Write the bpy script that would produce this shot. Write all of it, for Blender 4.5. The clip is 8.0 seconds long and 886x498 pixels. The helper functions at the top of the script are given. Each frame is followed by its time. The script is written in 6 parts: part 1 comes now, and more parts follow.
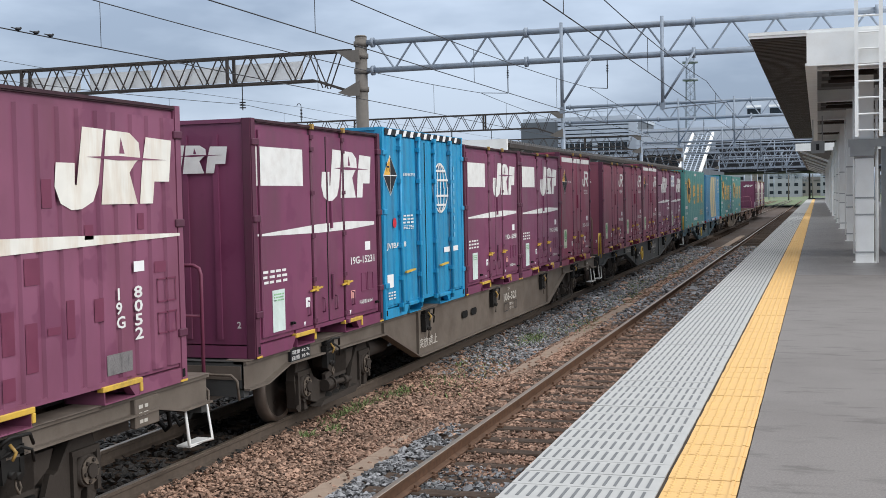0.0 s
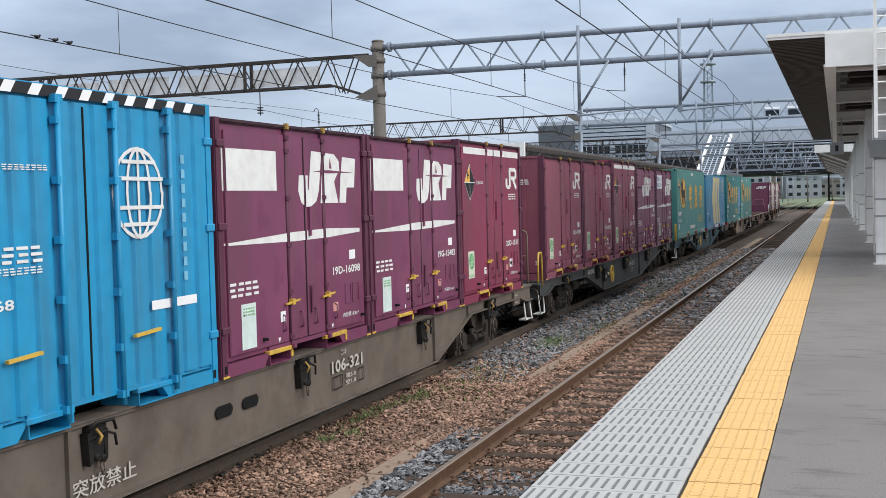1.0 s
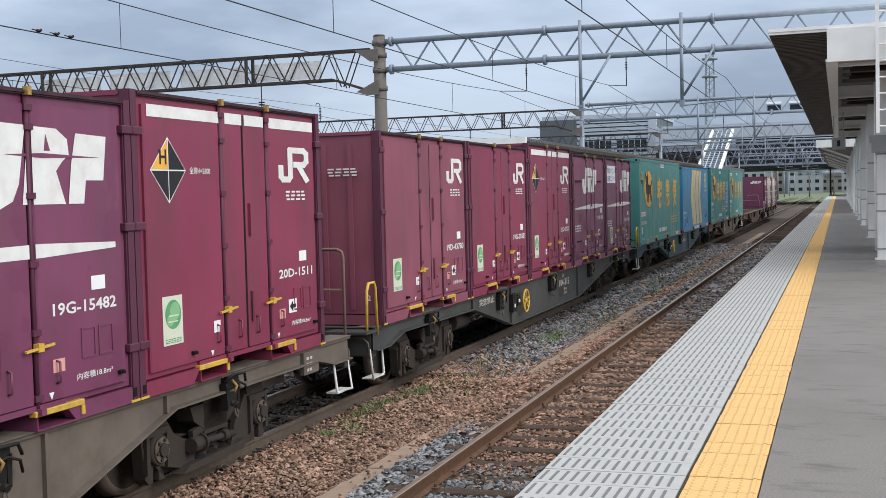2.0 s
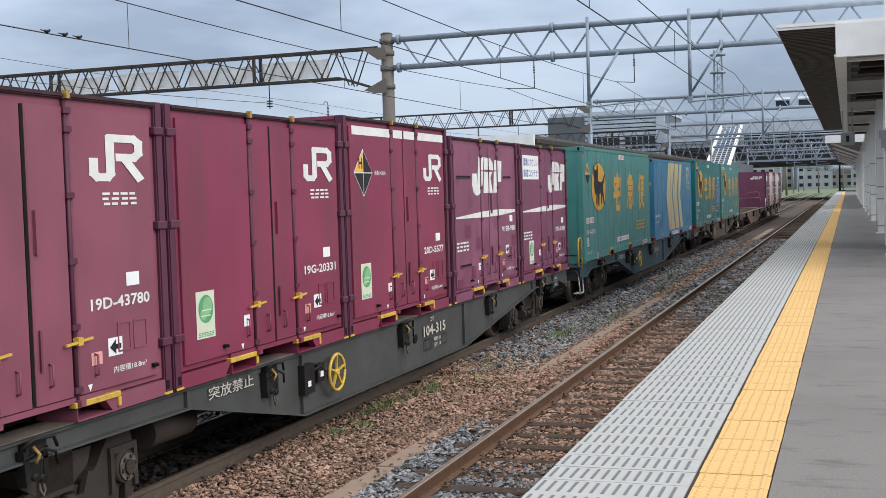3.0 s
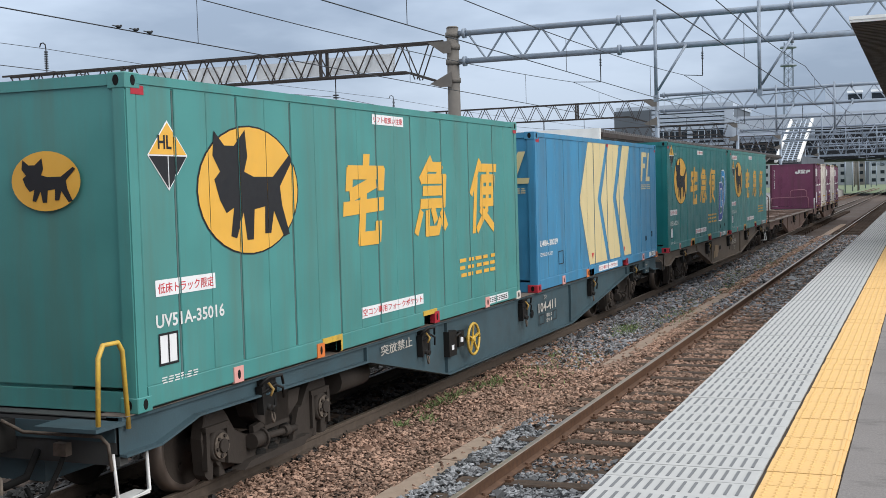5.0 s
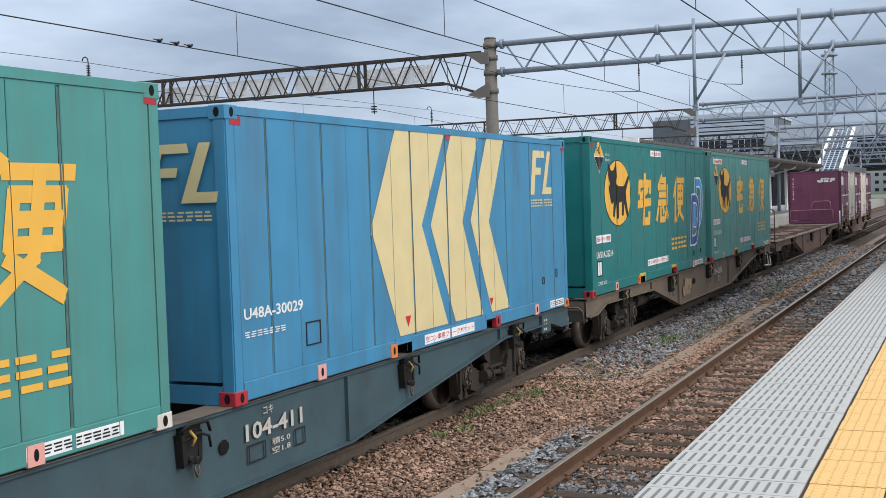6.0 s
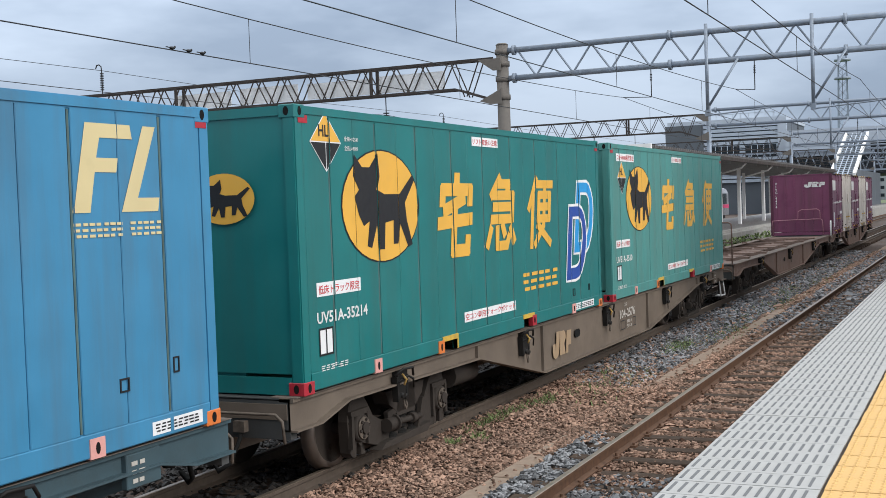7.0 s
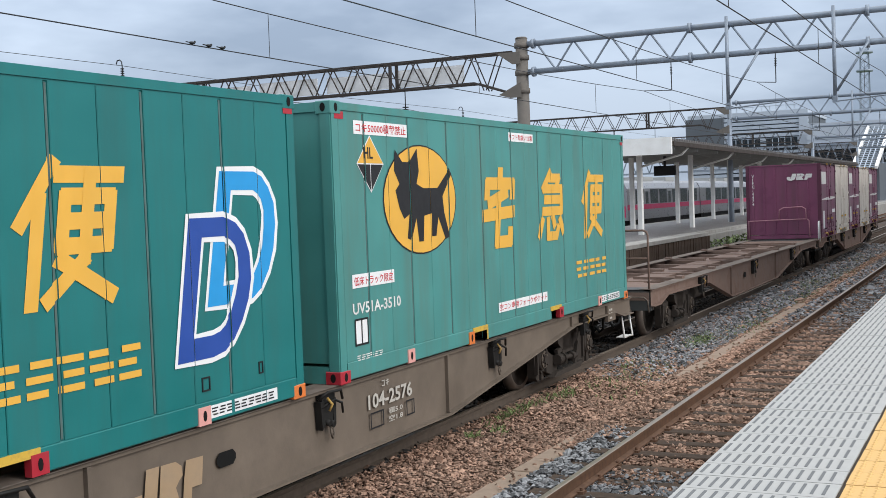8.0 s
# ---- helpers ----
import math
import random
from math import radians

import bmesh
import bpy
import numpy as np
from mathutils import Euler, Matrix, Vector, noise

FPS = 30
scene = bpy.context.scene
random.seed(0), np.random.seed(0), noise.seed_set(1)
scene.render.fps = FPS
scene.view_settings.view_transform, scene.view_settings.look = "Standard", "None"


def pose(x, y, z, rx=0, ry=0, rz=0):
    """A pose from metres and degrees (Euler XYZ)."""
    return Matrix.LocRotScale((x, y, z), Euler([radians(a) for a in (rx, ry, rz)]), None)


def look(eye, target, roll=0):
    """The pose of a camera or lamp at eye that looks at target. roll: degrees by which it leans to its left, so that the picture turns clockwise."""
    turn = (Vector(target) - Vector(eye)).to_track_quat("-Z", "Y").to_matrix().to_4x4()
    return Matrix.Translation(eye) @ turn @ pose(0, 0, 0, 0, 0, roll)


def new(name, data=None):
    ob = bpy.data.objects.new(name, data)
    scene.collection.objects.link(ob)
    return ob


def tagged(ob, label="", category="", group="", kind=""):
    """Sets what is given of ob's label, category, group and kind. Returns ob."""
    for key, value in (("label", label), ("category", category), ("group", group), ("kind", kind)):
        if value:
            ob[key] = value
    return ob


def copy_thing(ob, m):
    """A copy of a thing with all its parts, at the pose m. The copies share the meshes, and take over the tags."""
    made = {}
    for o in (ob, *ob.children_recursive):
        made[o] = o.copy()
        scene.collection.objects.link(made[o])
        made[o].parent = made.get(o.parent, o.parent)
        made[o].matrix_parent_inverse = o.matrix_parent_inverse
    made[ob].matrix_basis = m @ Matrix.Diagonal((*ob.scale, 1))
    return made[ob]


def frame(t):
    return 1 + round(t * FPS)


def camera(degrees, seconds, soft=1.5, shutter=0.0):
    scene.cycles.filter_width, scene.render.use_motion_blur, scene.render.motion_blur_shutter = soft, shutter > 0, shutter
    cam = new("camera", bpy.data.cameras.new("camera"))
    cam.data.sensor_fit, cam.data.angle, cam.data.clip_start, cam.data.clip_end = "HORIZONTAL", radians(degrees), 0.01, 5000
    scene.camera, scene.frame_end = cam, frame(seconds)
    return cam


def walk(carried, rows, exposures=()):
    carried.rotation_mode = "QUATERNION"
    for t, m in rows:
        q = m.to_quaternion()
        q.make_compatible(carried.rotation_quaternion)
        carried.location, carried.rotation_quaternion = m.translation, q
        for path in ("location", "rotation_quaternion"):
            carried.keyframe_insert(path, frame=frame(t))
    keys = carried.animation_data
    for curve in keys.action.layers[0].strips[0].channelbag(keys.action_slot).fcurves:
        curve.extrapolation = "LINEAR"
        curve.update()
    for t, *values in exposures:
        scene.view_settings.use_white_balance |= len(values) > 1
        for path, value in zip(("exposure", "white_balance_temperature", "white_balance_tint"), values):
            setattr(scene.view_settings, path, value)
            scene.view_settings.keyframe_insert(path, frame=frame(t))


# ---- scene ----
cam = camera(41.87, 8.0, soft=0.4)
# camera: stands on the platform and pans with the train
CAM = [(0.0, 17.92, -2.60, 1.14), (0.5, 17.85, -2.44, 1.38), (1.0, 18.79, -2.39, 1.49), (1.5, 19.01, -2.58, 1.45),
       (2.0, 18.86, -2.65, 1.44), (3.5, 19.63, -2.89, 1.91), (4.0, 20.15, -3.10, 1.80), (5.5, 23.62, -2.69, 1.69),
       (6.0, 24.36, -2.37, 1.85), (6.5, 24.87, -2.18, 1.93), (7.0, 24.97, -2.04, 2.01), (7.5, 25.28, -2.03, 2.11),
       (8.0, 25.93, -2.30, 2.11)]
EYE = 2.65
walk(cam, [(t, pose(0, 0, EYE, 90 + p, r, y)) for t, y, p, r in CAM])

# ---- light: an overcast afternoon ----
SUN_EL, SUN_AZ = 29.0, 98.7
world = bpy.data.worlds.new("overcast")
scene.world = world
world.use_nodes = True
wn, wl = world.node_tree.nodes, world.node_tree.links
wn.clear()
w_out = wn.new("ShaderNodeOutputWorld")
w_bg = wn.new("ShaderNodeBackground")
w_sky = wn.new("ShaderNodeTexSky")
w_sky.sky_type, w_sky.sun_disc = "NISHITA", False
w_sky.sun_elevation, w_sky.sun_rotation = radians(SUN_EL), radians(SUN_AZ)
w_co = wn.new("ShaderNodeTexCoord")
w_map = wn.new("ShaderNodeMapping")
w_map.inputs["Scale"].default_value = (1.0, 1.0, 3.2)
w_no = wn.new("ShaderNodeTexNoise")
w_no.inputs["Scale"].default_value, w_no.inputs["Detail"].default_value = 2.6, 6.0
w_no.inputs["Roughness"].default_value = 0.52
w_ramp = wn.new("ShaderNodeValToRGB")
w_ramp.color_ramp.elements[0].position, w_ramp.color_ramp.elements[0].color = 0.38, (3.9, 4.9, 6.5, 1)
w_ramp.color_ramp.elements[1].position, w_ramp.color_ramp.elements[1].color = 0.60, (7.2, 8.5, 10.4, 1)
w_zen = wn.new("ShaderNodeMix")     # the high cloud is whiter than the band near the horizon
w_zen.data_type = "RGBA"
w_zen.inputs["B"].default_value = (7.3, 7.6, 7.9, 1)
w_zr = wn.new("ShaderNodeMapRange")
w_zr.inputs["From Min"].default_value, w_zr.inputs["From Max"].default_value = 0.18, 0.5
w_mix = wn.new("ShaderNodeMix")
w_mix.data_type = "RGBA"
w_mix.inputs["Factor"].default_value = 0.93
wl.new(w_co.outputs["Generated"], w_map.inputs["Vector"])
wl.new(w_map.outputs["Vector"], w_no.inputs["Vector"])
wl.new(w_no.outputs["Fac"], w_ramp.inputs["Fac"])
wl.new(w_sky.outputs["Color"], w_mix.inputs["A"])
wl.new(w_ramp.outputs["Color"], w_zen.inputs["A"])
wl.new(w_zen.outputs["Result"], w_mix.inputs["B"])
wl.new(w_zr.outputs["Result"], w_zen.inputs["Factor"])
w_sep = wn.new("ShaderNodeSeparateXYZ")
w_up = wn.new("ShaderNodeMath")
w_up.operation = "MAXIMUM"
w_up.inputs[1].default_value = 0.0
w_gr = wn.new("ShaderNodeMath")     # an overcast sky is about three times as bright overhead as at the horizon
w_gr.operation = "MULTIPLY_ADD"
w_gr.inputs[1].default_value, w_gr.inputs[2].default_value = 0.140, 0.060
wl.new(w_co.outputs["Generated"], w_sep.inputs["Vector"])
wl.new(w_sep.outputs["Z"], w_up.inputs[0])
wl.new(w_sep.outputs["Z"], w_zr.inputs["Value"])
wl.new(w_up.outputs["Value"], w_gr.inputs[0])
wl.new(w_gr.outputs["Value"], w_bg.inputs["Strength"])
wl.new(w_mix.outputs["Result"], w_bg.inputs["Color"])
wl.new(w_bg.outputs["Background"], w_out.inputs["Surface"])
sun_data = bpy.data.lights.new("sun", "SUN")
sun_data.energy, sun_data.angle, sun_data.color = 1.7, radians(32), (1.0, 0.975, 0.94)
sun = new("sun", sun_data)
sun.matrix_world = look((52, 4, 29), (0, 12, 0))
scene.view_settings.exposure = 0.28


# ---- materials ----
def mat(name, colour, rough=0.6, metal=0.0, vary=0.15, scale=6.0, dirt=None, dirt_amount=0.35, dirt_scale=1.5, bump=0.0,
        bump_scale=40.0, island=0.0, streak=0.0, spec=0.5, blotch=None):
    """Painted, stony or metal surface: grain and large stains over a base colour, with fine relief."""
    m = bpy.data.materials.new(name)
    m.use_nodes = True
    n, l = m.node_tree.nodes, m.node_tree.links
    b = n["Principled BSDF"]
    b.inputs["Metallic"].default_value = metal
    b.inputs["Specular IOR Level"].default_value = spec
    co = n.new("ShaderNodeTexCoord")
    no = n.new("ShaderNodeTexNoise")
    no.inputs["Scale"].default_value, no.inputs["Detail"].default_value = scale, 5.0
    l.new(co.outputs["Object"], no.inputs["Vector"])
    hs = n.new("ShaderNodeHueSaturation")
    hs.inputs["Color"].default_value = (*colour, 1)
    mr = n.new("ShaderNodeMapRange")
    mr.inputs["From Min"].default_value, mr.inputs["From Max"].default_value = 0.3, 0.7
    mr.inputs["To Min"].default_value, mr.inputs["To Max"].default_value = 1 - vary, 1 + vary
    l.new(no.outputs["Fac"], mr.inputs["Value"])
    val = mr.outputs["Result"]
    if island:
        geo = n.new("ShaderNodeNewGeometry")
        m2 = n.new("ShaderNodeMapRange")
        m2.inputs["To Min"].default_value, m2.inputs["To Max"].default_value = 1 - island, 1 + island
        l.new(geo.outputs["Random Per Island"], m2.inputs["Value"])
        mu = n.new("ShaderNodeMath")
        mu.operation = "MULTIPLY"
        l.new(val, mu.inputs[0])
        l.new(m2.outputs["Result"], mu.inputs[1])
        val = mu.outputs["Value"]
    l.new(val, hs.inputs["Value"])
    colour_out = hs.outputs["Color"]
    if dirt:
        dn = n.new("ShaderNodeTexNoise")
        dn.inputs["Scale"].default_value, dn.inputs["Detail"].default_value = dirt_scale, 8.0
        dn.inputs["Roughness"].default_value = 0.65
        if streak:
            mp = n.new("ShaderNodeMapping")
            mp.inputs["Scale"].default_value = (1.0, 1.0, streak)
            l.new(co.outputs["Object"], mp.inputs["Vector"])
            l.new(mp.outputs["Vector"], dn.inputs["Vector"])
        else:
            l.new(co.outputs["Object"], dn.inputs["Vector"])
        dr = n.new("ShaderNodeMapRange")
        dr.inputs["From Min"].default_value, dr.inputs["From Max"].default_value = 0.45, 0.75
        dr.inputs["To Max"].default_value = dirt_amount
        l.new(dn.outputs["Fac"], dr.inputs["Value"])
        mx = n.new("ShaderNodeMix")
        mx.data_type = "RGBA"
        mx.inputs["B"].default_value = (*dirt, 1)
        l.new(dr.outputs["Result"], mx.inputs["Factor"])
        l.new(colour_out, mx.inputs["A"])
        colour_out = mx.outputs["Result"]
    if blotch:      # touched-up patches with ragged edges
        vn = n.new("ShaderNodeTexNoise")
        vn.inputs["Scale"].default_value, vn.inputs["Detail"].default_value = 1.9, 3.0
        l.new(co.outputs["Object"], vn.inputs["Vector"])
        vr = n.new("ShaderNodeMapRange")
        vr.inputs["From Min"].default_value, vr.inputs["From Max"].default_value = 0.58, 0.61
        vr.inputs["To Max"].default_value = 0.55
        l.new(vn.outputs["Fac"], vr.inputs["Value"])
        bx = n.new("ShaderNodeMix")
        bx.data_type = "RGBA"
        bx.inputs["B"].default_value = (*blotch, 1)
        l.new(vr.outputs["Result"], bx.inputs["Factor"])
        l.new(colour_out, bx.inputs["A"])
        colour_out = bx.outputs["Result"]
    l.new(colour_out, b.inputs["Base Color"])
    rr = n.new("ShaderNodeMapRange")
    rr.inputs["From Min"].default_value, rr.inputs["From Max"].default_value = 0.3, 0.7
    rr.inputs["To Min"].default_value, rr.inputs["To Max"].default_value = max(0.05, rough - 0.1), min(1, rough + 0.1)
    l.new(no.outputs["Fac"], rr.inputs["Value"])
    l.new(rr.outputs["Result"], b.inputs["Roughness"])
    if bump:
        bn = n.new("ShaderNodeTexNoise")
        bn.inputs["Scale"].default_value, bn.inputs["Detail"].default_value = bump_scale, 4.0
        l.new(co.outputs["Object"], bn.inputs["Vector"])
        bu = n.new("ShaderNodeBump")
        bu.inputs["Strength"].default_value, bu.inputs["Distance"].default_value = bump, 0.01
        l.new(bn.outputs["Fac"], bu.inputs["Height"])
        l.new(bu.outputs["Normal"], b.inputs["Normal"])
    return m


GRIME = (0.07, 0.055, 0.045)
maroon = mat("maroon paint", (0.182, 0.046, 0.102), 0.42, vary=0.10, scale=1.2, dirt=GRIME, dirt_amount=0.40, dirt_scale=3.0, streak=0.14, blotch=(0.145, 0.031, 0.080))
maroon_red = mat("red maroon paint", (0.225, 0.034, 0.075), 0.42, vary=0.10, scale=1.2, dirt=GRIME, dirt_amount=0.40, dirt_scale=3.0, streak=0.14)
maroon_faded = mat("faded maroon paint", (0.230, 0.064, 0.098), 0.6, vary=0.10, scale=1.5, dirt=(0.12, 0.05, 0.06), dirt_amount=0.4, dirt_scale=2.0, streak=0.35)
maroon_violet = mat("violet maroon paint", (0.215, 0.070, 0.125), 0.5, vary=0.12, scale=1.5, dirt=(0.14, 0.045, 0.06), dirt_amount=0.5, dirt_scale=1.8, streak=0.35, blotch=(0.150, 0.036, 0.080))
maroon_patch = mat("repainted maroon", (0.155, 0.032, 0.068), 0.5, vary=0.08)
cyan_blue = mat("cyan blue paint", (0.015, 0.27, 0.50), 0.42, vary=0.08, dirt=(0.07, 0.10, 0.12), dirt_amount=0.45, dirt_scale=4.0, streak=0.12)
liner_blue = mat("liner blue paint", (0.048, 0.228, 0.40), 0.45, vary=0.08, scale=2.0, dirt=(0.08, 0.13, 0.17), dirt_amount=0.6, dirt_scale=3.5, streak=0.10)
sea_green = mat("sea green paint", (0.066, 0.258, 0.240), 0.45, vary=0.07, scale=2.0, dirt=(0.10, 0.17, 0.14), dirt_amount=0.6, dirt_scale=3.5, streak=0.10)
deep_green = mat("deep green paint", (0.010, 0.166, 0.164), 0.4, vary=0.07, scale=2.0, dirt=(0.04, 0.10, 0.09), dirt_amount=0.4, dirt_scale=3.5, streak=0.10)
cream_paint = mat("cream paint", (0.64, 0.59, 0.53), 0.6, vary=0.1, dirt=(0.25, 0.13, 0.09), dirt_amount=0.5, dirt_scale=3, streak=0.3)
white_paint = mat("white lettering paint", (0.72, 0.72, 0.70), 0.55, vary=0.05, dirt=(0.35, 0.28, 0.25), dirt_amount=0.3, dirt_scale=5)
rusty_white = mat("rust-streaked white paint", (0.74, 0.72, 0.66), 0.55, vary=0.05, dirt=(0.45, 0.27, 0.12), dirt_amount=0.6, dirt_scale=4, streak=0.12)
sign_white = mat("white sign", (0.8, 0.8, 0.8), 0.5, vary=0.03)
logo_yellow = mat("logo yellow", (0.78, 0.42, 0.06), 0.5, vary=0.06, dirt=(0.3, 0.25, 0.1), dirt_amount=0.2, dirt_scale=3)
pale_yellow = mat("pale yellow", (0.66, 0.545, 0.29), 0.5, vary=0.06, dirt=(0.35, 0.3, 0.18), dirt_amount=0.25, dirt_scale=3)
safety_yellow = mat("safety yellow", (0.66, 0.42, 0.06), 0.5, vary=0.1, dirt=(0.12, 0.08, 0.05), dirt_amount=0.8, dirt_scale=6)
logo_black = mat("logo black", (0.010, 0.010, 0.012), 0.6, vary=0.1)
sign_red = mat("sign red", (0.55, 0.02, 0.03), 0.5, vary=0.05)
cast_red = mat("red casting", (0.42, 0.02, 0.035), 0.5, vary=0.1, dirt=GRIME, dirt_scale=6)
cast_orange = mat("orange casting", (0.72, 0.19, 0.04), 0.5, vary=0.1, dirt=GRIME, dirt_scale=6)
cast_pink = mat("pink casting", (0.75, 0.36, 0.32), 0.5, vary=0.1, dirt=GRIME, dirt_scale=6)
logo_navy = mat("navy paint", (0.02, 0.07, 0.33), 0.45, vary=0.05)
logo_sky = mat("sky blue paint", (0.02, 0.30, 0.66), 0.45, vary=0.05)
leaf_green = mat("pale green print", (0.22, 0.45, 0.22), 0.6, vary=0.1)
iron_brown = mat("brown wagon paint", (0.140, 0.116, 0.096), 0.65, vary=0.15, scale=2, dirt=(0.06, 0.04, 0.03), dirt_amount=0.5, dirt_scale=2.5, bump=0.1, spec=0.2)
iron_dusty = mat("dusty tan wagon paint", (0.158, 0.126, 0.099), 0.7, vary=0.15, scale=2, dirt=(0.10, 0.08, 0.065), dirt_amount=0.5, dirt_scale=2.5, bump=0.1, spec=0.2)
iron_grey = mat("grey wagon paint", (0.068, 0.070, 0.069), 0.6, vary=0.15, scale=2, dirt=(0.05, 0.042, 0.035), dirt_amount=0.5, dirt_scale=2.5, bump=0.1, spec=0.2)
iron_teal = mat("slate wagon paint", (0.056, 0.092, 0.108), 0.55, vary=0.12, scale=2, dirt=(0.05, 0.05, 0.045), dirt_amount=0.45, dirt_scale=2.5, bump=0.1, spec=0.2)
iron_rust = mat("rusty wagon paint", (0.20, 0.138, 0.112), 0.75, vary=0.2, scale=3, dirt=(0.07, 0.035, 0.025), dirt_amount=0.6, dirt_scale=3, bump=0.15, spec=0.2)
bogie_iron = mat("dusty bogie iron", (0.050, 0.041, 0.035), 0.8, vary=0.25, scale=5, dirt=(0.02, 0.018, 0.016), dirt_amount=0.6, dirt_scale=5, bump=0.2, spec=0.2)
sill_paint = mat("dusty white figures", (0.50, 0.47, 0.42), 0.7, vary=0.1, dirt=(0.2, 0.17, 0.14), dirt_amount=0.5, dirt_scale=6)
black_iron = mat("black iron", (0.016, 0.015, 0.014), 0.6, vary=0.25, spec=0.2)
tread_steel = mat("wheel steel", (0.17, 0.14, 0.12), 0.5, metal=0.6, vary=0.2)
rubber = mat("black rubber", (0.008, 0.008, 0.008), 0.85, vary=0.1, spec=0.2)
rail_rust = mat("rusty rail", (0.15, 0.085, 0.055), 0.75, vary=0.25, scale=12, dirt=(0.06, 0.035, 0.025), dirt_scale=8, bump=0.15, spec=0.2)
# rails below the train: its shade is put into this duller brown
rail_dark = mat("shade-darkened rail", (0.105, 0.082, 0.066), 0.7, vary=0.2, scale=12, bump=0.1, spec=0.2)
rail_top = mat("worn rail head", (0.30, 0.24, 0.19), 0.38, metal=0.55, vary=0.15, scale=10)
old_wood = mat("weathered sleeper wood", (0.075, 0.052, 0.039), 0.9, vary=0.3, scale=14, dirt=(0.125, 0.095, 0.076), dirt_amount=0.5, dirt_scale=6, bump=0.5, spec=0.2)
concrete = mat("platform concrete", (0.36, 0.35, 0.33), 0.85, vary=0.12, scale=3, dirt=(0.18, 0.16, 0.14), dirt_amount=0.5, dirt_scale=1.2, bump=0.2, spec=0.2)
trough_tan = mat("stained trough concrete", (0.33, 0.245, 0.185), 0.9, vary=0.15, scale=6, dirt=(0.2, 0.12, 0.08), dirt_amount=0.5, dirt_scale=4, bump=0.2)
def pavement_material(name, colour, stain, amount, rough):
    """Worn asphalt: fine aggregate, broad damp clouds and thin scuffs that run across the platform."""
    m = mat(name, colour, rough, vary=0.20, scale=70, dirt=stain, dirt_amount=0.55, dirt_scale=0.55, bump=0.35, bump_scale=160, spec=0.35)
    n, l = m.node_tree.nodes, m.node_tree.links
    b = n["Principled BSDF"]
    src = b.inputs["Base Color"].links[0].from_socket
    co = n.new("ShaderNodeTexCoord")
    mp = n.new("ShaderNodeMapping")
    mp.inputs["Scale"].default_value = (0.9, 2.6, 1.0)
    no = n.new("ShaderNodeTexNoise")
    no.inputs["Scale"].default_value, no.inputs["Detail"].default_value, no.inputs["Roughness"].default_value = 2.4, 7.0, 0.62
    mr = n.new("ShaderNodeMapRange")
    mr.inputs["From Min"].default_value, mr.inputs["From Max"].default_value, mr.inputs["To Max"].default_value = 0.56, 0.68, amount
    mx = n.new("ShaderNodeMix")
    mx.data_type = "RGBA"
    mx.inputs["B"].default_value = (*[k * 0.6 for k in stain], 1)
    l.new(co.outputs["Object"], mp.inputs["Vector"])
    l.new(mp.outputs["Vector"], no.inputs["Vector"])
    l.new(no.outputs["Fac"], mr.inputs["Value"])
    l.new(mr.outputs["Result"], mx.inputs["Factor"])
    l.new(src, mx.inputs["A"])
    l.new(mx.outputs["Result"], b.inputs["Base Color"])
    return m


asphalt = pavement_material("pale worn asphalt", (0.188, 0.172, 0.164), (0.120, 0.107, 0.101), 0.45, 0.88)
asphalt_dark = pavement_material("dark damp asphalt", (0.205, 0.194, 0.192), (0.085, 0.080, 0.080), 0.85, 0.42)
mortar = mat("dark grimy joint mortar", (0.07, 0.055, 0.045), 0.9, vary=0.2, scale=20, spec=0.2)
tile_white = mat("pale slip tile", (0.40, 0.397, 0.388), 0.8, vary=0.06, scale=5, dirt=(0.33, 0.33, 0.33), dirt_amount=0.5, dirt_scale=1.1, bump=0.15, bump_scale=120)
tile_slot = mat("dark slip strip", (0.15, 0.155, 0.16), 0.85, vary=0.1)
tile_yellow = mat("yellow tactile tile", (0.66, 0.41, 0.155), 0.75, vary=0.05, scale=4, dirt=(0.5, 0.33, 0.13), dirt_amount=0.45, dirt_scale=1.2)
galv = mat("galvanised steel", (0.25, 0.295, 0.36), 0.5, metal=0.3, vary=0.12, scale=6, dirt=(0.25, 0.24, 0.22), dirt_scale=4)
lattice_brown = mat("old painted lattice", (0.05, 0.043, 0.04), 0.7, vary=0.2, scale=6, dirt=(0.14, 0.12, 0.11), dirt_scale=4, spec=0.2)
mast_grey = mat("concrete mast", (0.15, 0.135, 0.12), 0.8, vary=0.12, scale=6, dirt=(0.15, 0.12, 0.1), dirt_scale=3)
wire_black = mat("line wire", (0.03, 0.03, 0.033), 0.5, vary=0.05, spec=0.2)
post_white = mat("white post paint", (0.88, 0.885, 0.87), 0.5, vary=0.04, dirt=(0.45, 0.42, 0.37), dirt_amount=0.3, dirt_scale=3)
soffit_brown = mat("brown soffit sheet", (0.050, 0.038, 0.031), 0.55, vary=0.12, scale=2, spec=0.2)
roof_grey = mat("grey roof sheet", (0.16, 0.15, 0.145), 0.6, vary=0.12, scale=2, dirt=(0.1, 0.08, 0.07), dirt_scale=2)
beam_grey = mat("grey beam paint", (0.33, 0.34, 0.34), 0.55, vary=0.08)
facade_grey = mat("pale facade", (0.44, 0.49, 0.56), 0.7, vary=0.06, scale=0.3)
facade_dark = mat("dark facade", (0.10, 0.115, 0.135), 0.6, vary=0.1, scale=0.3)
window_dark = mat("dark window glass", (0.02, 0.026, 0.032), 0.2, vary=0.05, spec=0.25)
louvre = mat("grey louvre", (0.42, 0.48, 0.56), 0.6, vary=0.08, scale=0.5)
steel_silver = mat("brushed stainless side", (0.38, 0.38, 0.40), 0.35, metal=0.6, vary=0.05)
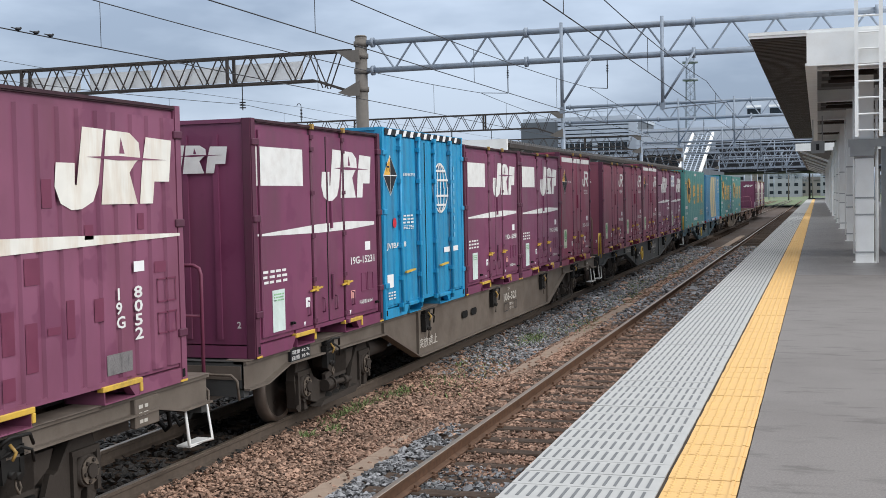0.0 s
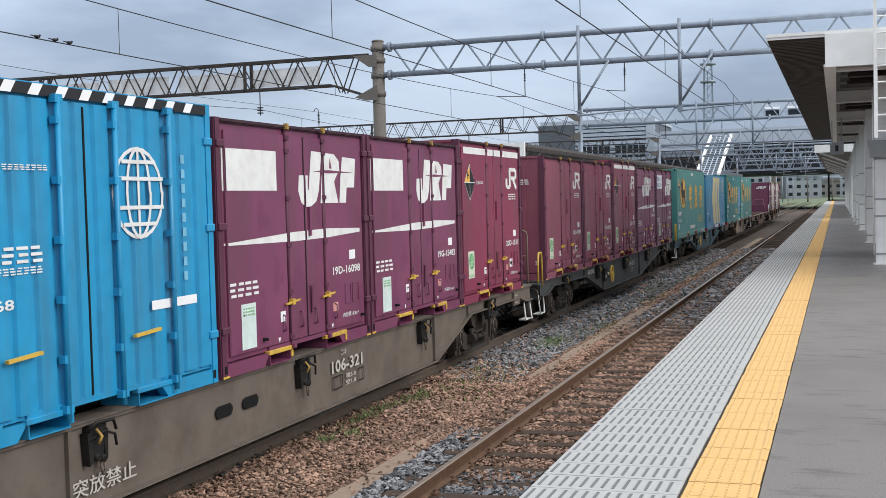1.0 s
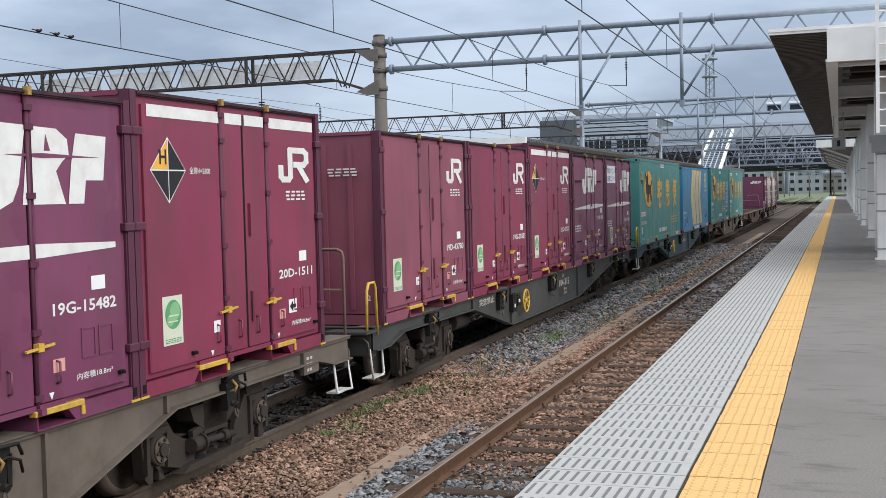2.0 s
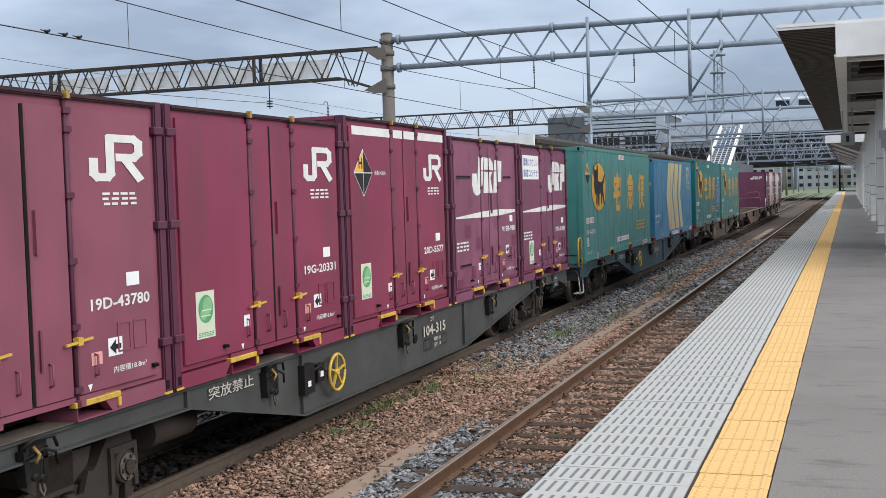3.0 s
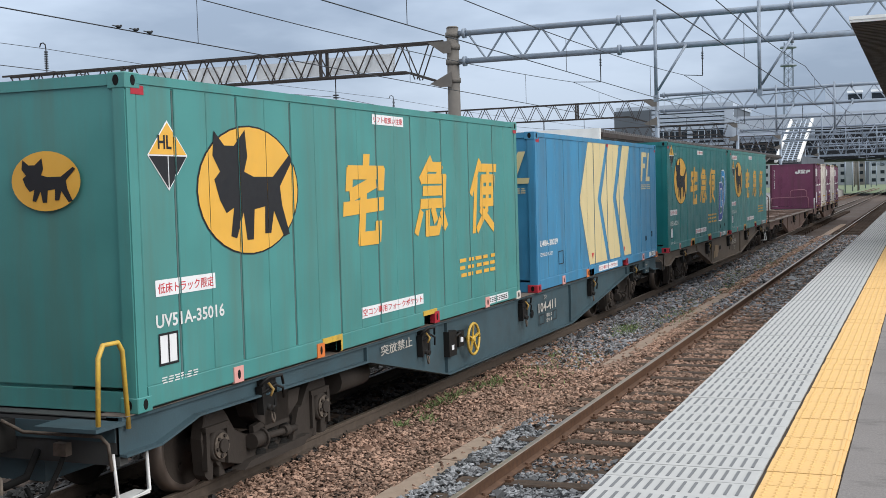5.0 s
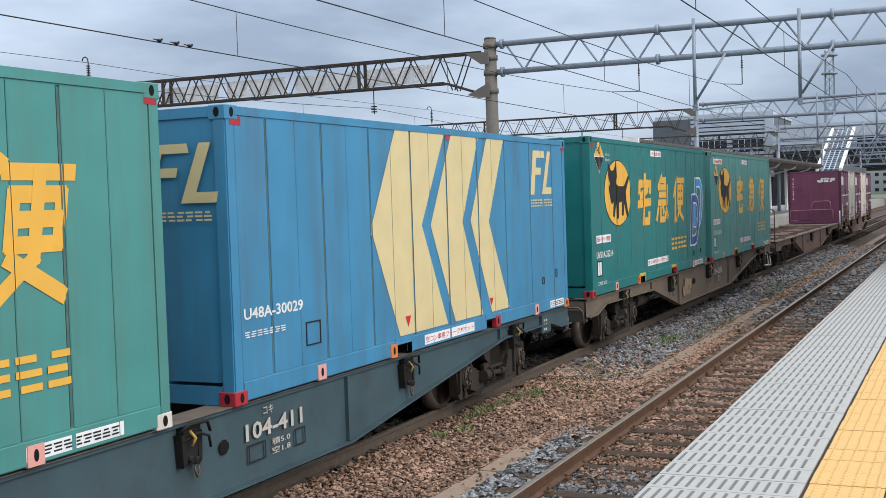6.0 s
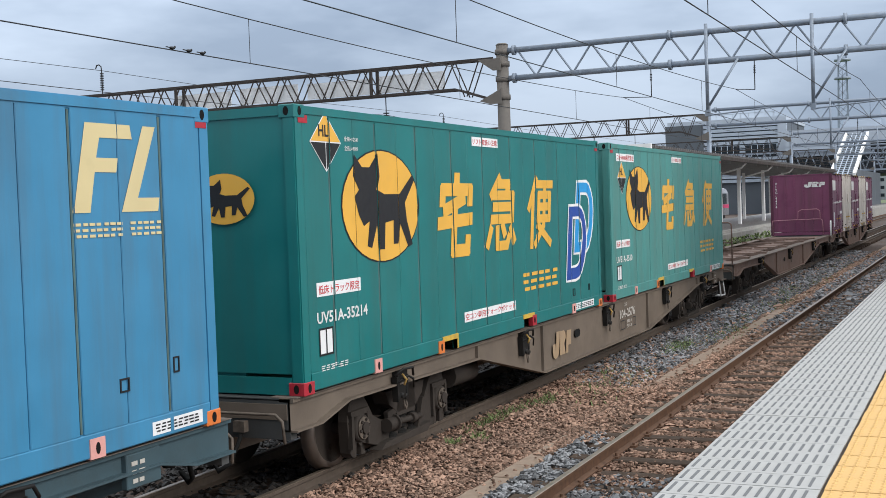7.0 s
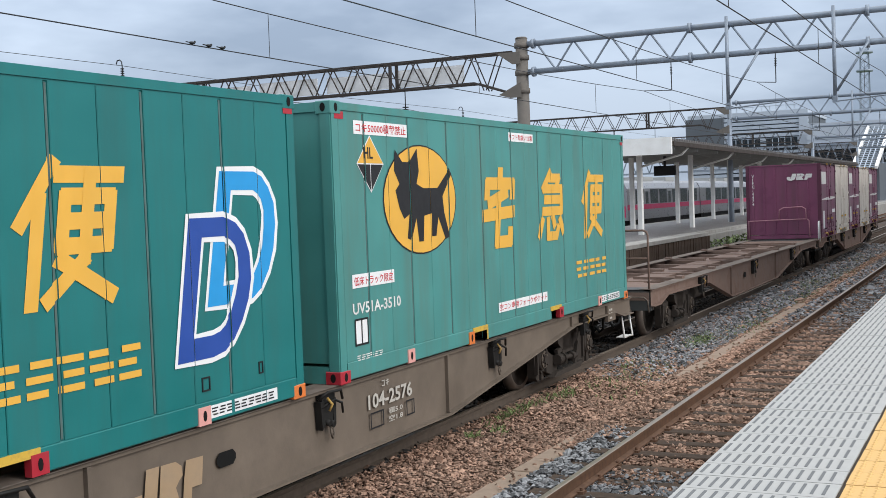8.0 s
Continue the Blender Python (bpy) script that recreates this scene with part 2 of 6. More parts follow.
band_pink = mat("pink band", (0.68, 0.05, 0.16), 0.45, vary=0.05)


# ---- mesh helpers ----
def box(bm, x0, x1, y0, y1, z0, z1, mi=0):
    v = [bm.verts.new(p) for p in ((x0, y0, z0), (x1, y0, z0), (x1, y1, z0), (x0, y1, z0),
                                   (x0, y0, z1), (x1, y0, z1), (x1, y1, z1), (x0, y1, z1))]
    for q in ((0, 3, 2, 1), (4, 5, 6, 7), (0, 1, 5, 4), (1, 2, 6, 5), (2, 3, 7, 6), (3, 0, 4, 7)):
        bm.faces.new([v[i] for i in q]).material_index = mi


def bar(bm, p, q, w, h=None, mi=0):
    """A square bar from p to q."""
    p, q = Vector(p), Vector(q)
    d = (q - p).normalized()
    a = d.cross(Vector((0, 0, 1)) if abs(d.z) < 0.9 else Vector((1, 0, 0))).normalized()
    b = d.cross(a)
    a, b = a * w / 2, b * (h or w) / 2
    v = [bm.verts.new(c + s) for c in (p, q) for s in (a + b, b - a, -a - b, a - b)]
    for f in ((3, 2, 1, 0), (4, 5, 6, 7), (0, 1, 5, 4), (1, 2, 6, 5), (2, 3, 7, 6), (3, 0, 4, 7)):
        bm.faces.new([v[i] for i in f]).material_index = mi


def rod(bm, p, q, r, n=8, r2=None, mi=0):
    p, q = Vector(p), Vector(q)
    d = (q - p).normalized()
    a = d.cross(Vector((0, 0, 1)) if abs(d.z) < 0.9 else Vector((1, 0, 0))).normalized()
    b = d.cross(a)
    rings = []
    for c, k in ((p, r), (q, r2 if r2 is not None else r)):
        rings.append([bm.verts.new(c + k * (math.cos(2 * math.pi * i / n) * a + math.sin(2 * math.pi * i / n) * b)) for i in range(n)])
    for i in range(n):
        j = (i + 1) % n
        f = bm.faces.new((rings[0][i], rings[0][j], rings[1][j], rings[1][i]))
        f.smooth, f.material_index = n > 6, mi
    bm.faces.new(rings[0][::-1]).material_index = mi
    bm.faces.new(rings[1]).material_index = mi


def pipe(bm, pts, r, n=6, mi=0):
    """One bent tube along a line of points, mitred at the bends."""
    pts = [Vector(p) for p in pts]
    ds = [(q - p).normalized() for p, q in zip(pts, pts[1:])]
    up = Vector((0, 0, 1)) if abs(ds[0].z) < 0.9 else Vector((1, 0, 0))
    a = ds[0].cross(up).normalized()
    rings = []
    for k, p in enumerate(pts):
        d0, d1 = ds[max(k - 1, 0)], ds[min(k, len(ds) - 1)]
        mid = (d0 + d1).normalized() if (d0 + d1).length > 1e-4 else d0
        a = (a - mid * a.dot(mid)).normalized()
        b = mid.cross(a)
        wide = min(1.6, 1 / max(0.5, mid.dot(d1)))
        rings.append([bm.verts.new(p + r * (math.cos(2 * math.pi * i / n) * a + wide * math.sin(2 * math.pi * i / n) * b)) for i in range(n)])
    for p, q in zip(rings, rings[1:]):
        for i in range(n):
            f = bm.faces.new((p[i], p[(i + 1) % n], q[(i + 1) % n], q[i]))
            f.smooth, f.material_index = True, mi
    bm.faces.new(rings[0][::-1]).material_index = mi
    bm.faces.new(rings[-1]).material_index = mi
    bmesh.ops.recalc_face_normals(bm, faces=list(bm.faces))


def prism(bm, outline, place, depth, mi=0):
    """Extrudes an outline of (a, b); place(a, b, d) gives the point, d from 0 to depth."""
    lo = [bm.verts.new(place(a, b, 0)) for a, b in outline]
    hi = [bm.verts.new(place(a, b, depth)) for a, b in outline]
    n = len(lo)
    faces = [bm.faces.new(lo[::-1]), bm.faces.new(hi)]
    for i in range(n):
        faces.append(bm.faces.new((lo[i], lo[(i + 1) % n], hi[(i + 1) % n], hi[i])))
    for f in faces:
        f.material_index = mi
    bmesh.ops.recalc_face_normals(bm, faces=faces)
    bmesh.ops.triangulate(bm, faces=[f for f in faces if len(f.verts) > 4])


def finish(name, bm, materials):
    me = bpy.data.meshes.new(name)
    bm.to_mesh(me)
    bm.free()
    for m in materials if isinstance(materials, (list, tuple)) else (materials,):
        me.materials.append(m)
    return me


def part(name, bm, materials, parent, label="", at=None, kind=""):
    ob = new(name, finish(name, bm, materials) if isinstance(bm, bmesh.types.BMesh) else bm)
    ob.parent = parent
    if at is not None:
        ob.matrix_basis = at
    return tagged(ob, label, kind=kind)


def thing(name, label, category, at=None, group="", kind=""):
    ob = new(name)
    ob.empty_display_size = 0.2
    if at is not None:
        ob.matrix_basis = at
    return tagged(ob, label, category, group, kind)


def solo(name, bm, materials, label, category="", kind="", group="", at=None):
    ob = new(name, finish(name, bm, materials))
    if at is not None:
        ob.matrix_basis = at
    return tagged(ob, label, category, group, kind)


def B():
    return bmesh.new()


MOVING = []   # everything that rolls with the train
WHEELSETS = []

# ---- ground, tracks ----
TRACKS = (-10.30, -6.77, -3.19)
FACE = -5.546
DECK = 1.0


def ground_material():
    m = mat("rusty ballast soil", (0.085, 0.056, 0.042), 0.95, vary=0.3, scale=9, dirt=(0.12, 0.115, 0.11), dirt_amount=0.7, dirt_scale=0.35, bump=0.9, bump_scale=22)
    return m


soil = ground_material()
meadow = mat("far grass and gravel", (0.11, 0.15, 0.07), 0.95, vary=0.3, scale=0.4, dirt=(0.2, 0.18, 0.15), dirt_amount=0.7, dirt_scale=0.06, bump=0.4, bump_scale=3)
bm = B()
xs = [-1500, -400, -120, -60, -26, -1.9, 40, 200, 1500]
ys = [-300, -40, 0, 60, 120, 215, 400, 900, 3500]
gv = [[bm.verts.new((x, y, -0.30)) for y in ys] for x in xs]
for i in range(len(xs) - 1):
    for j in range(len(ys) - 1):
        f = bm.faces.new((gv[i][j], gv[i + 1][j], gv[i + 1][j + 1], gv[i][j + 1]))
        f.material_index = 1 if ys[j] >= 215 or abs(xs[i]) >= 120 else 0
solo("ground", bm, [soil, meadow], "rust-stained railway ballast and soil running to distant grass", kind="structure")

stone = mat("ballast stones", (0.318, 0.202, 0.148), 0.95, vary=0.25, scale=1.5, island=0.65, spec=0.2, dirt=(0.20, 0.155, 0.125), dirt_amount=0.5, dirt_scale=0.5)
stone_grey = mat("grey ballast stones", (0.215, 0.216, 0.224), 0.95, vary=0.2, scale=1.5, island=0.75, spec=0.2)

# near-black: the shade below the train is put into these stones
stone_dark = mat("shade-dark ballast stones", (0.022, 0.019, 0.017), 0.7, vary=0.3, scale=2, island=0.5)


def stones(name, label, material, places, sizes, rng):
    """Many small angular stones in one mesh."""
    base = np.array([(1, .1, 0), (-1, -.15, .1), (.1, 1, -.1), (-.1, -1, .1), (.15, .1, 1), (-.1, .05, -1), (.7, -.6, .55)])
    tri = np.array([(0, 2, 4), (2, 1, 4), (1, 3, 4), (3, 6, 4), (6, 0, 4), (2, 0, 5), (1, 2, 5), (3, 1, 5), (6, 3, 5), (0, 6, 5)])
    n = len(places)
    ang = np.stack([rng.normal(0, .5, n), rng.uniform(0, 6.283, n), rng.uniform(0, 6.283, n)], 1)
    c, s = np.cos(ang), np.sin(ang)
    rx = np.zeros((n, 3, 3)); rx[:, 0, 0] = 1; rx[:, 1, 1] = c[:, 0]; rx[:, 1, 2] = -s[:, 0]; rx[:, 2, 1] = s[:, 0]; rx[:, 2, 2] = c[:, 0]
    rz = np.zeros((n, 3, 3)); rz[:, 2, 2] = 1; rz[:, 0, 0] = c[:, 1]; rz[:, 0, 1] = -s[:, 1]; rz[:, 1, 0] = s[:, 1]; rz[:, 1, 1] = c[:, 1]
    v = base[None] * rng.uniform(0.65, 1.25, (n, 7, 1)) * np.stack([rng.uniform(.8, 1.35, n), rng.uniform(.55, 1.0, n), rng.uniform(.35, .75, n)], 1)[:, None, :]
    v = np.einsum("nij,nkj->nki", rz @ rx, v) * sizes[:, None, None] + places[:, None, :]
    f = (tri[None] + 7 * np.arange(n)[:, None, None]).reshape(-1)
    me = bpy.data.meshes.new(name)
    me.vertices.add(n * 7)
    me.vertices.foreach_set("co", v.astype(np.float32).ravel())
    me.loops.add(len(f))
    me.loops.foreach_set("vertex_index", f.astype(np.int32))
    me.polygons.add(len(f) // 3)
    me.polygons.foreach_set("loop_start", np.arange(0, len(f), 3, dtype=np.int32))
    me.update(calc_edges=True)
    me.materials.append(material)
    me.shade_flat()
    return tagged(new(name, me), label, kind="stuff")


def bed_height(x):
    """Level of the stones: shoulders under the sleepers, lower between the tracks."""
    z = np.full_like(x, -0.27)
    for t in TRACKS:
        z = np.maximum(z, -0.16 - np.clip(np.abs(x - t) - 1.15, 0, 1) * 0.2)
    return z


rng = np.random.default_rng(4)
for y0, y1, count, size in ((4.5, 14, 62000, 0.0235), (14, 26, 60000, 0.029), (26, 60, 42000, 0.046)):
    x = rng.uniform(-6.15, -1.75, count)
    y = rng.uniform(y0, y1, count)
    z = bed_height(x) + rng.uniform(-0.02, 0.025, count) - 0.026 * (np.abs(x + 3.19) < 1.0)
    strip = (x > -4.76) & (x < -4.42) & ((y < 12.3) | ((y > 18) & (y < 30)))
    sleeper = (np.abs(x + 3.19) < 1.05) & (np.abs(((y - 0.1) % 0.62) - 0.31) < 0.12)
    keep = ~(strip & (rng.random(count) > 0.04)) & ~(sleeper & (rng.random(count) > 0.11))
    x, y, z = x[keep], y[keep], z[keep]
    luck = rng.random(len(x))
    fresh = ((x > -4.42) & (x < -3.72) & (y < 12.6 + luck)) | ((x > -3.72) & (y < 10.2 + 1.5 * luck)) | ((x < -4.9) & (y > 17 + 4 * luck) & (luck < .8)) | ((x > -4.42) & (y > 23 + 5 * luck) & (luck < .75))
    sz = size * np.exp(rng.normal(0, .32, len(x)))
    p = np.stack([x, y, z], 1)
    stones("ballast", "rust-brown crushed stone ballast", stone, p[~fresh], sz[~fresh], rng)
    stones("ballast", "clean blue-grey crushed stone ballast", stone_grey, p[fresh], sz[fresh] * 1.1, rng)
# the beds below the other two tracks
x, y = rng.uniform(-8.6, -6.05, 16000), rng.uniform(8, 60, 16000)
stones("ballast", "crushed stone ballast with the train's shade put into its colour", stone_dark, np.stack([x, y, bed_height(x) + rng.uniform(-.02, .02, 16000)], 1), 0.05 * rng.uniform(0.6, 1.3, 16000), rng)
x, y = rng.uniform(-12.0, -8.6, 12000), rng.uniform(8, 60, 12000)
stones("ballast", "grey crushed stone ballast beyond the train", stone_grey, np.stack([x, y, bed_height(x) + rng.uniform(-.02, .02, 12000)], 1), 0.06 * rng.uniform(0.6, 1.3, 12000), rng)


def rail_mesh(length):
    bm = B()
    prof = [(-.064, 0), (.064, 0), (.064, .012), (.012, .03), (.010, .105), (.033, .118), (.033, .148), (.024, .153),
            (-.024, .153), (-.033, .148), (-.033, .118), (-.010, .105), (-.012, .03), (-.064, .012)]
    prism(bm, prof, lambda a, b, d: (a, d, b - 0.153), length)
    bm.faces.ensure_lookup_table()
    for f in bm.faces:
        if f.normal.z > 0.8 and f.calc_center_median().z > -0.01:
            f.material_index = 1
    return finish("rail", bm, [rail_rust, rail_top])


rail_me = rail_mesh(330.0)
rail_worked = rail_me.copy()
rail_worked.materials[0] = rail_dark
bm = B()
box(bm, -1.0, 1.0, -0.10, 0.10, -0.30, -0.155)
bmesh.ops.bevel(bm, geom=[e for e in bm.edges if abs(e.verts[0].co.x - e.verts[1].co.x) > 1 and e.verts[0].co.z > -.2], offset=0.012, segments=1, affect="EDGES")
sleeper_me = finish("sleeper", bm, old_wood)
clip_bm = B()
for sx in (-0.64, -0.49, 0.49, 0.64):
    box(clip_bm, sx - .035, sx + .035, -.05, .05, -.155, -.13)
    rod(clip_bm, (sx, 0, -.13), (sx, 0, -.10), .016, 6)
clip_me = finish("rail_fastening", clip_bm, rail_rust)
for i, tx in enumerate(TRACKS):
    track = thing("track_%d" % (i + 1), "timber-sleepered railway track with rusty rails", kind="structure", category="track", at=pose(tx, -30, 0))
    for sx in (-0.565, 0.565):
        part("rail", rail_worked if i == 1 else rail_me, None, track, at=pose(sx, 0, 0))
    for k in range(60 + (200 if i == 2 else 120)):
        s = part("sleeper", sleeper_me, None, track, at=pose(random.uniform(-.03, .03), 30.41 + .62 * (k - 10), random.uniform(-.022, .004), 0, random.uniform(-.5, .5), random.uniform(-1.2, 1.2)))
        if i == 2 and 0 < k < 70:
            part("rail_fastening", clip_me, None, s)

# concrete cable trough lids beside the near track
bm = B()
box(bm, -0.165, 0.165, 0.004, 0.596, -0.05, 0.0)
bmesh.ops.bevel(bm, geom=list(bm.edges), offset=0.008, segments=1, affect="EDGES")
lid_me = finish("trough_lid", bm, trough_tan)
trough = thing("cable_trough", "tan-stained concrete cable trough half buried in ballast", "cable trough", at=pose(-4.59, 4, -.205), kind="structure")
for k in range(120):
    part("trough_lid", lid_me, None, trough, at=pose(random.uniform(-.012, .012), .6 * k, random.uniform(-.012, .006) - (0.03 if 13.5 < .6 * k + 4 < 17 else 0), random.uniform(-.7, .7), random.uniform(-1, 1), random.uniform(-.6, .6)))

# ---- near platform ----
PZ = 1.0
bm = B()
prism(bm, [(-1.68, PZ - .02), (-1.68, PZ - .16), (-1.86, PZ - .2), (-1.86, -.32), (7.0, -.32), (7.0, PZ - .02)][::-1], lambda a, b, d: (a, d - 12, b), 240)
solo("platform", bm, concrete, "concrete railway platform with a projecting edge", kind="structure")
bm = B()
box(bm, -0.420, 7.0, -12, 23.4, PZ - .02, PZ)
solo("pavement", bm, asphalt, "pale worn grey asphalt platform surface", kind="structure")
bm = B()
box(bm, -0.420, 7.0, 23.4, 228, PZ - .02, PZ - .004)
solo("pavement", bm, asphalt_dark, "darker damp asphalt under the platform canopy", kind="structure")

ROW = 0.313


def slip_tile():
    bm = B()
    box(bm, 0.0, 0.834, 0.003, ROW - .003, -.02, 0.0)
    for k in range(13):
        x = 0.026 + k * 0.0612
        box(bm, x, x + .017, .052, ROW - .040, -.01, .0025, 1)
    return finish("slip_tile", bm, [tile_white, tile_slot])


def tactile_tile():
    bm = B()
    box(bm, 0.0, 0.398, 0.005, ROW - .005, -.02, 0.0)
    for i in range(5):
        for j in range(5):
            x, y = .04 + i * .065, .032 + j * .062
            top = bm.verts.new((x, y, .009))
            ring = [bm.verts.new((x + .018 * math.cos(a), y + .018 * math.sin(a), 0.0005)) for a in (0, 1.571, 3.142, 4.712)]
            for k in range(4):
                bm.faces.new((ring[k], ring[(k + 1) % 4], top))
    box(bm, .355, .375, .006, ROW - .006, -.01, .006)
    return finish("tactile_tile", bm, tile_yellow)


slip_me, tact_me = slip_tile(), tactile_tile()
slips = thing("slip_strip", "pale slip-resistant tiles with dark dashes along the platform edge", "edge tiles", at=pose(-1.684, -5.825, PZ), kind="structure")
tacts = thing("tactile_strip", "yellow tactile warning tiles with raised dots", "tactile tiles", at=pose(-0.828, -5.825, PZ), kind="structure")
for k in range(290):
    part("slip_tile", slip_me, None, slips, at=pose(random.uniform(-.002, .002), ROW * k, random.uniform(-.002, .001)))
    part("tactile_tile", tact_me, None, tacts, at=pose(random.uniform(-.003, .003), ROW * k, random.uniform(-.002, .002), random.uniform(-.3, .3)))
for par, me, nm, w in ((slips, tile_white, "slip_tile", 0.846), (tacts, tile_yellow, "tactile_tile", 0.398)):
    bm = B()
    for k in range(290, 665):
        box(bm, 0, w, ROW * k + .003, ROW * (k + 1) - .003, -.02, 0)
    part(nm, bm, me, par, kind="stuff")
bm = B()
box(bm, -1.684, -0.421, -12, 228, PZ - .03, PZ - .012)
box(bm, -1.684, -0.421, -12, -5.83, PZ - .012, PZ)
solo("tile_bedding", bm, mortar, "dark mortar bedding under the platform edge tiles", kind="structure")

# ---- painted shapes and lettering on the containers ----
def side(u, v, d=0.0):
    return (0.003 + d, u, v)


def end(u, v, d=0.0):
    """On the end wall that faces the oncoming view; u from its far corner."""
    return (-2.45 + u, -0.004 - d, v)


GROOVES = []        # gaps in the side wall now being painted
GROOVE_DEPTH = [0.03]


def paint(parent, name, outlines, material, label="", where=side, lift=0.0, step=0.0003):
    bm = B()
    for k, o in enumerate(outlines):
        vs = [bm.verts.new(where(u, v, lift + step * k)) for u, v in o]
        f = bm.faces.new(vs)
        f.normal_update()
        if f.normal.dot(Vector(where(0, 0, 1)) - Vector(where(0, 0, 0))) < 0:
            f.normal_flip()
        if len(vs) > 4:
            bmesh.ops.triangulate(bm, faces=[f])
    if where is side:
        lo, hi = min(v.co.y for v in bm.verts), max(v.co.y for v in bm.verts)
        for g0, g1 in GROOVES:
            if g1 > lo and g0 < hi:
                for g in (g0, g1):
                    bmesh.ops.bisect_plane(bm, geom=bm.verts[:] + bm.edges[:] + bm.faces[:], plane_co=(0, g, 0), plane_no=(0, 1, 0))
                sunk = [f for f in bm.faces if g0 < f.calc_center_median().y < g1]
                if sunk:
                    cut = bmesh.ops.split(bm, geom=sunk)
                    for v in {v for f in cut["geom"] if isinstance(f, bmesh.types.BMFace) for v in f.verts}:
                        v.co.x -= GROOVE_DEPTH[0]
    return part(name, bm, material, parent, label)


def rect(u0, v0, u1, v1):
    return [(u0, v0), (u1, v0), (u1, v1), (u0, v1)]


def strokes(lines, w):
    """Bars along lines of points, as quads."""
    out = []
    for pts in lines:
        for (a, b), (c, d) in zip(pts, pts[1:]):
            ln = math.hypot(c - a, d - b)
            ex, ey = (c - a) / ln * w * .35, (d - b) / ln * w * .35
            nx, ny = -(d - b) / ln * w / 2, (c - a) / ln * w / 2
            out.append([(a - ex + nx, b - ey + ny), (a - ex - nx, b - ey - ny), (c + ex - nx, d + ey - ny), (c + ex + nx, d + ey + ny)])
    return out


def fitted(outlines, u0, v0, u1, v1):
    """Outlines of a unit square set into a rectangle."""
    return [[(u0 + a * (u1 - u0), v0 + b * (v1 - v0)) for a, b in o] for o in outlines]


def ellipse(cu, cv, ru, rv, n=32):
    return [(cu + ru * math.cos(2 * math.pi * i / n), cv + rv * math.sin(2 * math.pi * i / n)) for i in range(n)]


TEXTS = {}


def lettering(parent, text, u, v, height, material, width=None, where=side, lift=0.0, vertical=False):
    """Words in the built-in font, as thin painted mesh; (u, v) is the lower left corner."""
    if text not in TEXTS:
        c = bpy.data.curves.new("lettering", "FONT")
        c.body, c.size = text, 1.0
        if vertical:
            c.body = "\n".join(text)
            c.space_line = 0.85
        c.resolution_u = 2
        c.offset = 0.022 if text.isascii() else 0.008
        o = bpy.data.objects.new("lettering", c)
        scene.collection.objects.link(o)
        bpy.context.view_layer.update()
        me = bpy.data.meshes.new_from_object(o.evaluated_get(bpy.context.evaluated_depsgraph_get()))
        TEXTS[text] = ([tuple(p.co) for p in me.vertices], [tuple(p.vertices) for p in me.polygons])
        bpy.data.objects.remove(o)
        bpy.data.curves.remove(c)
        bpy.data.meshes.remove(me)
    vs, fs = TEXTS[text]
    x0, x1 = min(p[0] for p in vs), max(p[0] for p in vs)
    y0, y1 = min(p[1] for p in vs), max(p[1] for p in vs)
    k = height / (y1 - y0)
    kx = width / (x1 - x0) if width else k
    me = bpy.data.meshes.new("lettering")
    me.from_pydata([where(u + (p[0] - x0) * kx, v + (p[1] - y0) * k, lift) for p in vs], [], fs)
    me.materials.append(material)
    ob = new("lettering", me)
    ob.parent = parent
    return ob


J_R_F = [[(.22, 1), (.39, .99), (.335, .30), (.29, .10), (.2, .01), (.12, 0), (.04, .08), (0, .28), (.015, .56), (.155, .56), (.15, .30), (.165, .30)],
         [(.41, .985), (.61, .97), (.69, .85), (.70, .66), (.65, .58), (.60, .46), (.665, .06), (.355, .06)],
         [(.755, .93), (1, .91), (.967, .35), (.825, .35), (.805, .06), (.685, .06), (.715, .55)]]
J_R = strokes([[(.05, .42), (.05, .16), (.12, .08), (.30, .08), (.36, .16), (.36, .9), (.82, .9), (.92, .82), (.92, .6), (.82, .5), (.52, .5)], [(.62, .5), (.92, .06)]], 0.165)
GLYPH_A = strokes([[(.5, 1), (.5, .86)], [(.1, .68), (.1, .84), (.92, .84), (.92, .68)], [(.72, .72), (.18, .58)], [(.04, .42), (.96, .46)], [(.47, .64), (.47, .06), (.9, .06), (.9, .2)]], 0.165)
GLYPH_B = strokes([[(.36, 1), (.1, .76)], [(.36, .92), (.72, .92), (.62, .78)], [(.14, .76), (.86, .76), (.86, .42)], [(.2, .6), (.86, .6)], [(.14, .43), (.86, .43)], [(.12, .3), (.02, .08)], [(.34, .3), (.36, .06), (.7, .06), (.76, .18)], [(.52, .34), (.6, .22)], [(.82, .3), (.96, .12)]], 0.135)
GLYPH_C = strokes([[(.3, 1), (.04, .56)], [(.2, .74), (.2, .0)], [(.36, .92), (.98, .92)], [(.44, .76), (.9, .76), (.9, .4), (.44, .4), (.44, .76)], [(.44, .58), (.9, .58)], [(.67, .92), (.67, .3), (.34, .02)], [(.44, .3), (.98, .02)]], 0.125)
ANIMAL = [[(.10, .93), (.20, .82), (.30, .82), (.42, .95), (.44, .74), (.40, .62), (.50, .58), (.72, .58), (.92, .76), (.96, .72), (.80, .50), (.82, .34), (.90, .10),
           (.83, .08), (.72, .30), (.68, .12), (.61, .12), (.62, .34), (.50, .32), (.48, .08), (.41, .08), (.38, .30), (.30, .10), (.24, .12), (.28, .34), (.20, .30),
           (.14, .40), (.09, .56), (.15, .62), (.08, .74)]]


